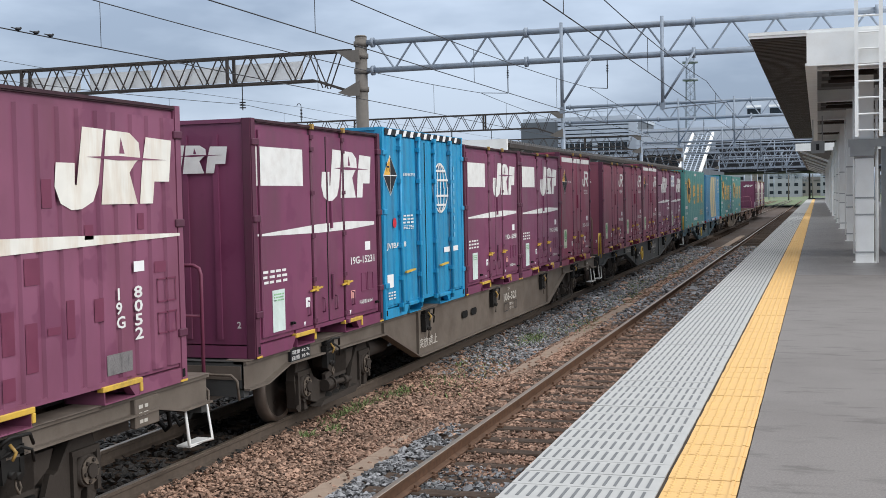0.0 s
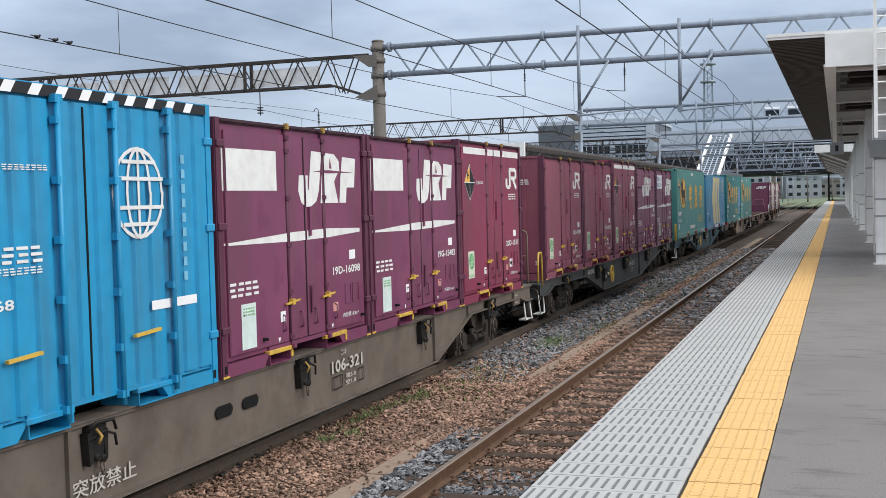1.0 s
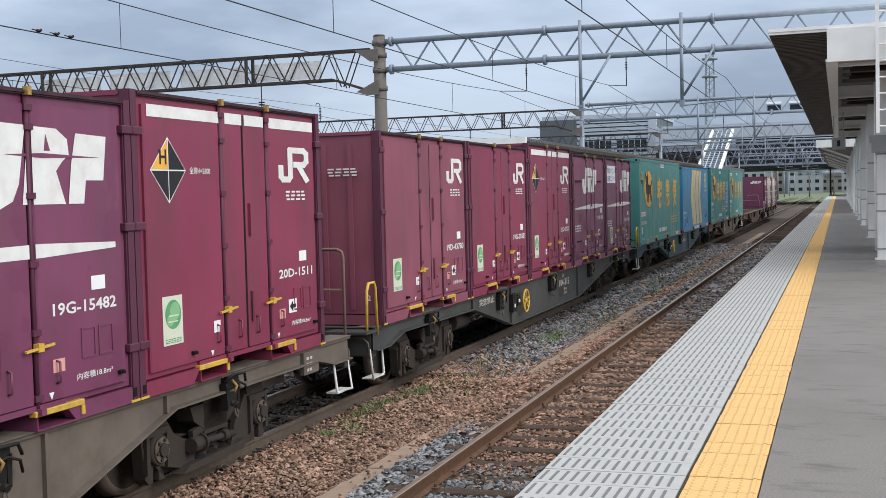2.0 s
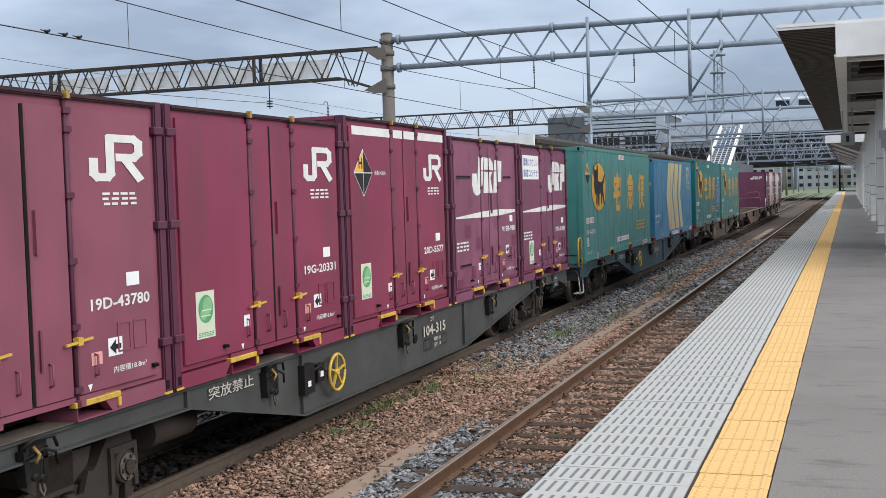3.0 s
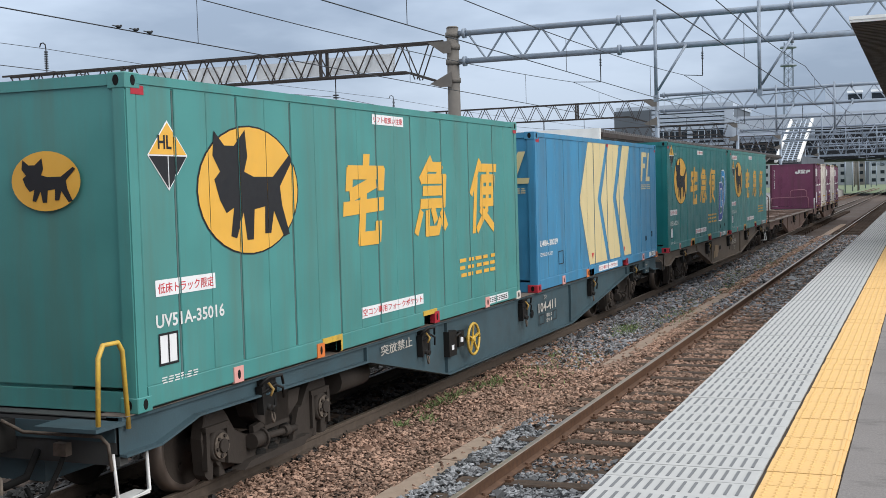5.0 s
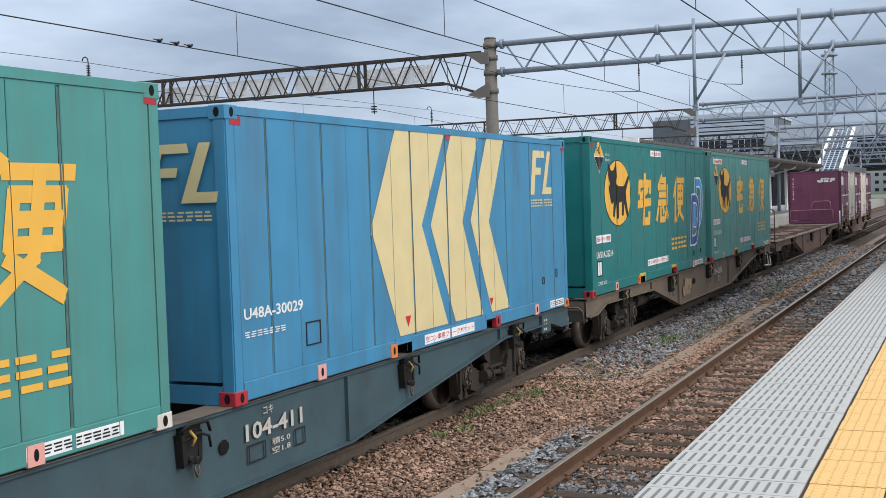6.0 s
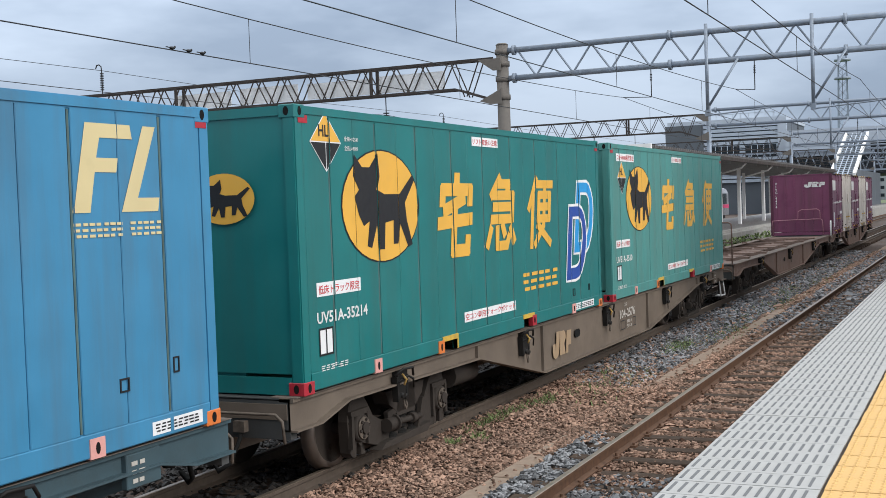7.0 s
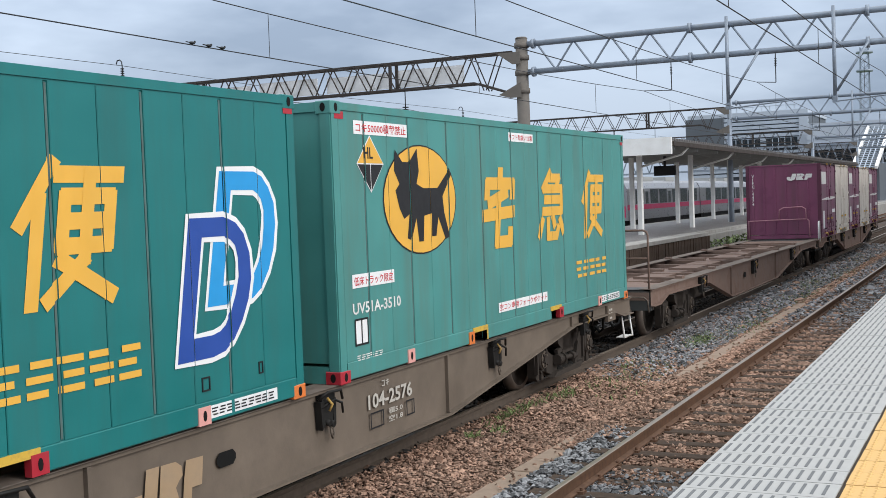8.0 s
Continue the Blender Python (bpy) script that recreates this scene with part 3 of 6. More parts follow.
def bars_text(parent, u0, v0, u1, v1, material, n=4, where=side):
    """Unreadable or company writing, as plain bars."""
    out, w, h = [], (u1 - u0) / n, v1 - v0
    for i in range(n):
        a, b = u0 + i * w + w * .08, u0 + i * w + w * .90
        for k, z in enumerate((0, .40, .80)):
            out.append(rect(a + (w * .14 if (i + k) % 3 == 0 else 0), v0 + h * z, b - (w * .16 if (i + k) % 4 == 1 else 0), v0 + h * (z + .20)))
    return paint(parent, "marking", out, material, where=where)


def logo_block(parent, u0, v0, u1, v1, ground_mat, where=side, white=None):
    paint(parent, "logo", fitted(J_R_F, u0, v0, u1, v1), white or white_paint, where=where)
    paint(parent, "logo_cut", [[(u0 + .53 * (u1 - u0), v0 + .90 * (v1 - v0)), (u0 + .515 * (u1 - u0), v0 + .70 * (v1 - v0)), (u0 + .56 * (u1 - u0), v0 + .70 * (v1 - v0))]], ground_mat, lift=.003, where=where)
    paint(parent, "logo_cut", [[(u0 + .24 * (u1 - u0), v0 + .64 * (v1 - v0)), (u0 + .5 * (u1 - u0), v0 + .61 * (v1 - v0)), (u0 + .95 * (u1 - u0), v0 + .64 * (v1 - v0)), (u0 + .5 * (u1 - u0), v0 + .67 * (v1 - v0))]], ground_mat, lift=.003, where=where)


def swoosh(parent, u0, u1, v, white=None):
    shape = [(0, -.03), (.45, -.045), (.72, -.035), (1, 0), (1, .045), (.72, .068), (.45, .055), (0, -.008)] if u0 > .1 else [(0, -.06), (1, .02), (1, .045), (.5, .08), (0, .1)]
    paint(parent, "stripe", [[(u0 + p * (u1 - u0), v + .02 + q) for p, q in shape]], white or white_paint)


def diamond(parent, cu, cv, r, rv, letters):
    paint(parent, "hazard_diamond", [[(cu - r - .015, cv), (cu, cv - rv - .02), (cu + r + .015, cv), (cu, cv + rv + .02)]], sign_white, "white-edged height warning diamond")
    paint(parent, "hazard_diamond", [[(cu - r, cv + .006), (cu - .006, cv + .006), (cu - .006, cv + rv)]] if letters == "H" else [[(cu - r, cv + .006), (cu + r, cv + .006), (cu, cv + rv)]], logo_yellow, lift=.002)
    paint(parent, "hazard_diamond", [[(cu - r, cv - .006), (cu - .006, cv - .006), (cu - .006, cv - rv)], [(cu + r, cv - .006), (cu + .006, cv - .006), (cu + .006, cv - rv)]] +
          ([[(cu + r, cv + .006), (cu + .006, cv + .006), (cu + .006, cv + rv)]] if letters == "H" else []), logo_black, lift=.002)
    lettering(parent, letters, cu - (.14 if letters == "H" else .13), cv + .05, .13 if letters == "H" else .11, logo_black, lift=.004)


def sticker(parent, u, v, w=.32, h=.43):
    paint(parent, "sticker", [rect(u, v, u + w, v + h)], sticker_pale, "pale environmental sticker")
    paint(parent, "sticker_print", [ellipse(u + w * .52, v + h * .62, w * .40, h * .30, 20)], mat_leaf2, "green printed globe", lift=.002)
    paint(parent, "sticker_print", [ellipse(u + w * .60, v + h * .68, w * .25, h * .19, 16), ellipse(u + w * .36, v + h * .50, w * .17, h * .12, 14)], leaf_green, lift=.003)
    paint(parent, "sticker_print", [rect(u + w * .24, v + h * .46, u + w * .74, v + h * .49), rect(u + w * .28, v + h * .58, u + w * .80, v + h * .61)], sticker_pale, lift=.0045)
    bars_text(parent, u + w * .08, v + h * .04, u + w * .9, v + h * .13, mat_leaf2, 6)


notice_pale = mat("pale notice print", (0.60, 0.70, 0.66), 0.6, vary=0.08, dirt=(0.45, 0.50, 0.46), dirt_amount=0.5, dirt_scale=9)
sticker_pale = mat("pale sticker", (0.62, 0.66, 0.52), 0.6, vary=0.06, dirt=(0.4, 0.38, 0.3), dirt_amount=0.4, dirt_scale=6)
mat_leaf2 = mat("green print", (0.10, 0.33, 0.14), 0.6, vary=0.1)


def crate_frame(c, coat, L, W, H, post=.11, rail=.10, sill=.13, lip=None, upright=None):
    """Corner posts, rails and end sills, each a part."""
    for u in (0.0, L - post):
        for x in (-W, -post):
            bm = B()
            box(bm, x, x + post, u, u + post, 0.0, H)
            bmesh.ops.bevel(bm, geom=[e for e in bm.edges if e.calc_length() > 1], offset=.012, segments=2, affect="EDGES")
            part("corner_post", bm, upright or coat, c)
    for x in (-W - .008, -.092):
        bm = B()
        box(bm, x, x + .10, post, L - post, H - rail, H - .004)
        bmesh.ops.bevel(bm, geom=[e for e in bm.edges if e.calc_length() > 1], offset=.012, segments=2, affect="EDGES")
        part("top_rail", bm, lip or coat, c)
    for u in (0.003, L - .103):
        for z0, z1, nm in ((H - rail, H - .004, "end_header"), (0.004, sill, "end_sill")):
            bm = B()
            box(bm, -W + post, -post, u, u + .10, z0, z1)
            part(nm, bm, coat, c)


# posts, hinges and rods: a darker maroon that carries shade besides grime
trim_dark = mat("shaded grimy maroon trim", (0.105, 0.030, 0.058), 0.55, vary=0.2, scale=4, dirt=(0.04, 0.03, 0.03), dirt_amount=0.6, dirt_scale=4, spec=0.3)
lip_grime = mat("blackened roof lip", (0.050, 0.026, 0.034), 0.7, vary=0.25, scale=6, dirt=(0.09, 0.05, 0.05), dirt_amount=0.6, dirt_scale=5, spec=0.2)
keeper_paint = mat("chipped keeper paint", (0.36, 0.22, 0.05), 0.6, vary=0.3, scale=20, dirt=(0.1, 0.05, 0.05), dirt_amount=0.8, dirt_scale=9)


def container12(y0, H, coat, label, ribbed=False, end_logo=False):
    """Twelve-foot freight container with side doors; local y runs along the train from its near end."""
    L, W = 3.70, 2.45
    c = thing("freight_container", label, "container", at=pose(FACE, y0, DECK), group="twelve-foot containers on the train")
    MOVING.append((c, FACE, y0, DECK))
    bm = B()
    box(bm, -W + .025, -.03 if ribbed else -.036, .025, L - .025, .145, H - .03)
    GROOVES[:] = [] if ribbed else [(.11, .19), (1.445, 1.515), (1.89, 1.94), (2.365, 2.435), (L - .19, L - .11)]
    GROOVE_DEPTH[0] = .034
    part("body", bm, coat, c)
    bm = B()
    box(bm, -W + .4, -.4, .12, L - .12, .01, .144)
    part("underframe", bm, black_iron, c, "dark grimy underframe")
    dark_trim = coat in (maroon, maroon_red, maroon_violet, maroon_faded)
    crate_frame(c, coat, L, W, H, rail=.045, lip=lip_grime if dark_trim else None, upright=None if ribbed or not dark_trim else trim_dark)
    # wedge-ended sill with the two fork openings left free
    for a, b, s in ((0.11, .98, 1), (L - .98, L - .11, -1)):
        bm = B()
        prism(bm, [(a, 0), (b - .12, 0), (b, .13), (a, .13)] if s > 0 else [(a + .12, 0), (b, 0), (b, .13), (a, .13)], lambda q, r, d: (-d - .003, q, r), .08)
        part("side_sill", bm, coat, c)
    bm = B()
    box(bm, -.08, -.006, .98, L - .98, .145, .19)
    part("threshold", bm, coat, c)
    for k in range(6):
        bm = B()
        box(bm, -W + .2 + k * .36, -W + .26 + k * .36, .004, .03, .2, H - .16)
        part("end_rib", bm, coat, c)
    for u0, u1 in ((.01, .15), (L - .15, L - .01)):
        for v in (.42, 1.42, 2.22):
            bm = B()
            box(bm, -.05, .022, u0, u1, v, v + .07)
            bmesh.ops.bevel(bm, geom=list(bm.edges), offset=.008, segments=1, affect="EDGES")
            part("hinge", bm, trim_dark if dark_trim else coat, c)
    if ribbed:
        for k in range(14):
            u = .14 + k * .25
            bm = B()
            prism(bm, [(u, 0), (u + .02, .028), (u + .19, .028), (u + .21, 0)], lambda p, q, d: (q - .031, p, .18 + d), H - .30)
            part("wall_panel", bm, coat, c)
    else:
        for i, (a, b) in enumerate(((.19, 1.89), (1.94, L - .19))):
            u = 1.48 if i == 0 else 2.40
            bm = B()
            for p, q in ((a, u - .035), (u + .035, b)):
                box(bm, -.037, -.001, p, q, .20, H - .115)
            edge = [e for e in bm.edges if abs(e.verts[0].co.z - e.verts[1].co.z) > 1 and e.verts[0].co.x > -.01]
            bmesh.ops.bevel(bm, geom=edge, offset=.012, segments=1, affect="EDGES")
            door = part("door", bm, coat, c)
            bm = B()
            rod(bm, (-.012, u, .10), (-.012, u, H - .04), .019, 8)
            for v in (.22, .7, 1.2, 1.7, 2.2, H - .16):
                box(bm, -.03, .018, u - .045, u + .045, v, v + .045)
            part("lock_rod", bm, trim_dark if dark_trim else coat, door)
            bm = B()
            bar(bm, (.035, u - .16, .60), (.035, u + .16, .625), .020, .018)
            box(bm, .0, .05, u - .03, u + .03, .585, .645)
            part("handle", bm, safety_yellow, door, "yellow door handle")
            for q in ((-.01, .035, u - .022, u + .022, H - .05, H + .012), (-.02, .05, u - .03, u + .03, .12, .165)):
                bm = B()
                box(bm, *q)
                part("rod_keeper", bm, keeper_paint if q[4] > 1 else coat, door)
        bm = B()
        box(bm, -.037, -.012, 1.900, 1.930, .20, H - .115)
        part("door_seal", bm, rubber, c, "black rubber door seal")
        bm = B()
        box(bm, -.01, .03, 1.97, 2.01, 1.30, 1.62)
        part("door_catch", bm, coat, c)
        bm = B()
        rod(bm, (.02, 1.99, .45), (.02, 1.99, .75), .016, 6)
        part("catch_rod", bm, coat, c)
        for u in (1.30, 1.72, 2.08, 2.62):
            bm = B()
            pipe(bm, [(.0, u, .32), (.035, u, .33), (.035, u, .48), (.0, u, .49)], .009, 5)
            part("rope_hook", bm, coat, c)
        for u in (.86, 3.42):
            bm = B()
            box(bm, -.002, .03, u - .03, u + .03, .27, .30)
            rod(bm, (.0, u, .285), (.05, u, .285), .014, 8)
            part("tie_down_stud", bm, rubber, c)
        for u in (1.2, 2.55):
            paint(c, "handling_mark", [[(u - .03, .262), (u + .03, .262), (u, .205)]], sign_white)
    for a, b in ((.98, 1.46), (2.38, 2.90)):
        bm = B()
        box(bm, -.38, .006, a, b, .0, .010)
        box(bm, -.38, .0, a, a + .010, .010, .108)
        box(bm, -.38, .0, b - .010, b, .010, .108)
        box(bm, -.385, -.375, a, b, .0, .14)
        pocket = part("fork_pocket", bm, coat, c)
        bm = B()
        box(bm, -.05, .014, a - .03, b + .03, .106, .152)
        box(bm, -.03, .014, b - .005, b + .035, .03, .106)
        bmesh.ops.bevel(bm, geom=list(bm.edges), offset=.005, segments=1, affect="EDGES")
        part("lintel", bm, coat if coat is cyan_blue else safety_yellow, pocket, "worn lintel over the fork-lift pocket")
    for u in (.012, L - .132):
        bm = B()
        box(bm, -.002, .003, u + .035, u + .08, .045, .12)
        part("casting_hole", bm, rubber, c)
        if coat is not cyan_blue:
            bm = B()
            box(bm, -.03, .005, u, u + .12, .002, .022)
            part("corner_mark", bm, safety_yellow, c, "worn yellow corner marking")
    bm = B()
    box(bm, -W + .06, -.06, .06, L - .06, H - .03, H - .012)
    for k in range(9):
        box(bm, -W + .1, -.1, .18 + .38 * k, .26 + .38 * k, H - .012, H + .004)
    part("roof_sheet", bm, roof_grey, c, "dusty grey roof sheet")
    if end_logo:
        logo_block(c, 1.36, 1.92, 2.18, 2.24, coat, where=end)
    return c


def id_block(c, number, u=2.60, v=.82, company=True, arrow=True):
    lettering(c, number, u, v, .095, white_paint, width=.80)
    paint(c, "label_plate", [rect(u + .48, v + .16, u + .66, v + .27)], sign_white, "small white data plate")
    if company:
        bars_text(c, .18, .76, .78, .90, white_paint, 4)
    if arrow:
        paint(c, "placard", [rect(u + .20, v - .38, u + .39, v - .235)], sign_white, "white arrow placard")
        paint(c, "placard", [[(u + .22, v - .31), (u + .30, v - .25), (u + .30, v - .29), (u + .37, v - .29), (u + .37, v - .33), (u + .30, v - .33), (u + .30, v - .37)]], logo_black, lift=.002)
    for q, m in (((2.58, .40, 2.72, .50), cast_pink), ((1.24, .42, 1.36, .53), sign_white)):
        paint(c, "label_plate", [rect(*q)], m)
    lettering(c, "内容積18.8m³", 2.86, .30, .055, white_paint, width=.46)
    for a, b in ((2.93, 3.11), (3.15, 3.34)):
        bm = B()
        for q in ((a, b, .46, .475), (a, b, .685, .70), (a, a + .014, .475, .685), (b - .014, b, .475, .685)):
            box(bm, -.002, .007, *q)
        part("card_holder", bm, c.children[0].data.materials[0], c)


def style_window(c, coat, number, pale=None):
    """White panel, italic logo block and sweeping stripe."""
    paint(c, "white_panel", [rect(.16, 1.80, 1.24, 2.21)], white_paint)
    logo_block(c, 1.75, 1.62, 3.34, 2.24, coat)
    swoosh(c, .16, 3.42, 1.28)
    id_block(c, number, arrow=False)
    paint(c, "notice", [rect(.40, .23, .70, .68)], notice_pale, "pale notice sheet")
    bars_text(c, .43, .56, .67, .64, leaf_green, 5)


def style_jr(c, number):
    paint(c, "logo", fitted(J_R, 2.68, 1.83, 3.38, 2.21), white_paint)
    bars_text(c, 2.80, 1.64, 3.28, 1.74, white_paint, 4)
    sticker(c, .38, .40)
    id_block(c, number, company=False)


def style_high(c, number):
    paint(c, "stripe", [rect(.24, 2.385, 1.46, 2.49), rect(1.56, 2.385, 1.89, 2.49), rect(1.94, 2.385, 2.34, 2.49), rect(2.46, 2.385, 3.50, 2.49)], white_paint)
    diamond(c, .55, 1.93, .27, .27, "H")
    lettering(c, "全高H=2600", .90, 1.90, .065, white_paint)
    style_jr(c, number)


seam_shade_grime = mat("seam shade and grime", (0.085, 0.125, 0.118), 0.8, vary=0.25, scale=3, dirt=(0.10, 0.20, 0.20), dirt_amount=0.8, dirt_scale=2.5, spec=0.2)


def cargo31(y0, L, H, coat, label):
    """Thirty-one-foot box container with shallow pressed ribs and corner castings."""
    W = 2.45
    c = thing("freight_container", label, "container", at=pose(FACE, y0, DECK), group="long containers on the train")
    MOVING.append((c, FACE, y0, DECK))
    bm = B()
    box(bm, -W + .003, -.015, .02, L - .02, .192, H - .02)
    box(bm, -W + .66, -.66, .05, L - .05, .05, .192)
    part("body", bm, coat, c)
    crate_frame(c, coat, L, W, H, post=.13, rail=.09, sill=.16)
    # pressed wall panels with narrow gaps between
    n = round((L - .26) / .47)
    cuts = [.13 + k * (L - .26) / n for k in range(n + 1)]
    GROOVES[:] = [(u - w, u + w) for k, u in enumerate(cuts[1:-1]) for w in [.004 if k % 2 else .020]]
    GROOVE_DEPTH[0] = .0135
    for p, q in zip([.13] + [g[1] for g in GROOVES], [g[0] for g in GROOVES] + [L - .13]):
        bm = B()
        box(bm, -.016, -.001, p, q, .192, H - .09)
        bmesh.ops.bevel(bm, geom=[e for e in bm.edges if e.calc_length() > 1 and e.verts[0].co.x > -.01], offset=.006, segments=1, affect="EDGES")
        part("wall_panel", bm, coat, c)
    # thin strips darken the wide grooves: shade and grime put in as colour
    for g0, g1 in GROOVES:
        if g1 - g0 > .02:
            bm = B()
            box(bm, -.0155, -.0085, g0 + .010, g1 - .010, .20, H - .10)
            part("seam", bm, seam_shade_grime, c)
    for x in (-W, -.058):
        for a, b in ((.13, 2.98), (3.34, 5.50), (5.86, L - .13)):
            bm = B()
            box(bm, x, x + .06, a, b, .02, .19)
            bmesh.ops.bevel(bm, geom=[e for e in bm.edges if e.calc_length() > 1], offset=.01, segments=1, affect="EDGES")
            part("side_sill", bm, coat, c)
    bm = B()
    box(bm, -W + .1, -.1, 1.0, L - 1, H - .02, H + .012)
    part("roof_sheet", bm, coat, c)
    return c


def castings(c, L, H, near, far, mid=True):
    for u, m, v in ((0, near, 0), (L - .17, far, 0), (0, None, H - .115), (L - .17, None, H - .115)):
        for x in (-2.45, -.16):
            bm = B()
            box(bm, x - .004, x + .166, u - .006, u + .176, v - .004, v + .12)
            bmesh.ops.bevel(bm, geom=list(bm.edges), offset=.008, segments=1, affect="EDGES")
            k = part("corner_casting", bm, m or c.children[0].data.materials[0], c, "painted steel corner casting" if m else "")
            bm = B()
            if x > -1:
                prism(bm, ellipse(u + .085, v + .06, .028, .042, 10), lambda a, b, d: (.006 + d, a, b), .003)
            if u == 0:
                prism(bm, ellipse(x + .08, v + .06, .028, .042, 10), lambda a, b, d: (a, -.006 - d, b), .003)
            if len(bm.faces):
                part("casting_hole", bm, rubber, k)
            else:
                bm.free()
    if mid:
        for u, m in ((1.40, cast_pink), (L - 1.42, cast_pink), (2.90, cast_orange), (5.88, cast_red)):
            bm = B()
            box(bm, -.05, .012, u - .075, u + .075, .015, .155)
            k = part("lift_bracket", bm, m, c, "painted lifting bracket")
            bm = B()
            prism(bm, ellipse(u, .085, .022, .042, 10), lambda a, b, d: (.012 + d, a, b), .003)
            part("bracket_hole", bm, rubber, k)
        for a, b in ((2.98, 3.34), (5.50, 5.86)):
            bm = B()
            box(bm, -.25, .008, a - .03, b + .03, .135, .192)
            box(bm, -.05, .006, b, b + .035, .02, .135)
            shell = c.children[0].data.materials[0]
            part("fork_pocket", bm, shell if shell is liner_blue else safety_yellow, c, "worn fork-lift pocket frame")
            bm = B()
            box(bm, -.62, -.60, a, b, .02, .12)
            part("pocket_back", bm, black_iron, c)
        for u in (.28, L - .33):
            paint(c, "reflector", [rect(u - .22, H - .16, u - .06, H - .09)] if u < 1 else [rect(u + .16, H - .16, u + .3, H - .09)], cast_red)


def side_hatches(c, spots):
    """Small framed data-plate recesses low on a long container."""
    for u, v, w, h in spots:
        bm = B()
        for q in ((u, u + w, v, v + .012), (u, u + w, v + h - .012, v + h), (u, u + .012, v + .012, v + h - .012), (u + w - .012, u + w, v + .012, v + h - .012)):
            box(bm, -.002, .007, *q)
        part("plate_frame", bm, logo_black, c)


def fork_sign(c, u, w=1.65, v=.29, h=.12):
    paint(c, "sign", [rect(u, v, u + w, v + h)], sign_white, "white fork-pocket notice with red writing")
    lettering(c, "空コン専用フォークポケット", u + .03, v + .02, h - .04, sign_red, width=w - .06, lift=.002)


def lift_sign(c, u):
    paint(c, "sign", [rect(u, 2.38, u + .82, 2.49)], sign_white, "white lifting notice with red writing")
    lettering(c, "リフト取扱い注意", u + .03, 2.40, .07, sign_red, width=.76, lift=.002)


NAVY = ([(7.27, .52), (7.47, 1.60), (7.92, 1.60), (8.06, 1.55), (8.16, 1.46), (8.23, 1.30), (8.24, 1.10), (8.19, .93), (8.10, .77), (7.98, .63), (7.86, .55), (7.70, .52)],
        [(7.47, .69), (7.62, 1.45), (7.90, 1.45), (7.98, 1.42), (8.04, 1.37), (8.07, 1.27), (8.07, 1.12), (8.02, .98), (7.95, .85), (7.87, .75), (7.80, .71), (7.70, .69)])
SKY = ([(7.66, .91), (7.88, 1.96), (8.34, 1.96), (8.45, 1.92), (8.54, 1.83), (8.61, 1.70), (8.62, 1.52), (8.58, 1.32), (8.50, 1.15), (8.38, 1.00), (8.26, .93), (8.12, .91)],
       [(7.87, 1.06), (8.02, 1.81), (8.32, 1.81), (8.38, 1.78), (8.43, 1.73), (8.46, 1.64), (8.45, 1.50), (8.42, 1.35), (8.36, 1.22), (8.28, 1.12), (8.20, 1.07), (8.10, 1.06)])


def ring_quads(out, inn, grow):
    """A closed band between two outlines, widened both ways."""
    def off(o, e):
        cu, cv = sum(p[0] for p in o) / len(o), sum(p[1] for p in o) / len(o)
        res = []
        for p, q in o:
            ln = math.hypot(p - cu, q - cv)
            res.append((p + (p - cu) / ln * e, q + (q - cv) / ln * e))
        return res
    o, i = off(out, grow), off(inn, -grow)
    n = len(o)
    return [[o[k], o[(k + 1) % n], i[(k + 1) % n], i[k]] for k in range(n)]


GLYPH_A, GLYPH_B, GLYPH_C = ([[(p * .88 + q * .14 - .01, q) for p, q in o] for o in g] for g in (GLYPH_A, GLYPH_B, GLYPH_C))


def parcel_marks(c, cat_u, ga, gb, gc, small, number, coat, L, H):
    """Yellow roundel with a dark animal shape, and three large yellow signs."""
    paint(c, "roundel", [ellipse(cat_u, 1.69, .845, .575)], logo_black)
    paint(c, "roundel", [ellipse(cat_u, 1.69, .825, .560)], logo_yellow, "yellow roundel with a dark animal shape", lift=.002)
    paint(c, "emblem", fitted(ANIMAL, cat_u - .72, 1.16, cat_u + .80, 2.28), logo_black, lift=.004)
    for g, u in ((GLYPH_A, ga), (GLYPH_B, gb), (GLYPH_C, gc)):
        paint(c, "sign_shape", fitted(g, u - .10, 1.09, u + .97, 2.0), logo_yellow)
    bars_text(c, small, .50, small + 1.4, .74, logo_yellow, 5)
    paint(c, "sign", [rect(.27, .87, 1.10, 1.00)], sign_white, "white notice with red writing")
    lettering(c, "低床トラック限定", .30, .89, .085, sign_red, width=.77, lift=.002)
    lettering(c, number, .26, .62, .11, white_paint, width=.96)
    paint(c, "placard", [rect(.30, .34, .52, .56)], sign_white)
    paint(c, "placard_frame", strokes([[(.29, .33), (.53, .33), (.53, .57), (.29, .57), (.29, .33)], [(.41, .33), (.41, .57)]], .018), logo_black, lift=.003)
    bars_text(c, .30, .18, .80, .23, white_paint, 6)
    paint(c, "sign", [rect(7.6, .05, 8.55, .15)], sign_white, "white routing label")
    bars_text(c, 7.65, .07, 8.5, .13, logo_black, 9)
    # the same roundel on the end wall
    paint(c, "roundel", [ellipse(1.66, 1.80, .34, .235)], logo_yellow, where=end)
    paint(c, "emblem", fitted(ANIMAL, 1.38, 1.60, 1.98, 2.0), logo_black, lift=.003, where=end)


# ---- flat wagons ----
cap_iron = mat("worn axle cap iron", (0.13, 0.105, 0.085), 0.7, vary=0.3, scale=9, dirt=(0.03, 0.025, 0.02), dirt_amount=0.7, dirt_scale=8, spec=0.25)


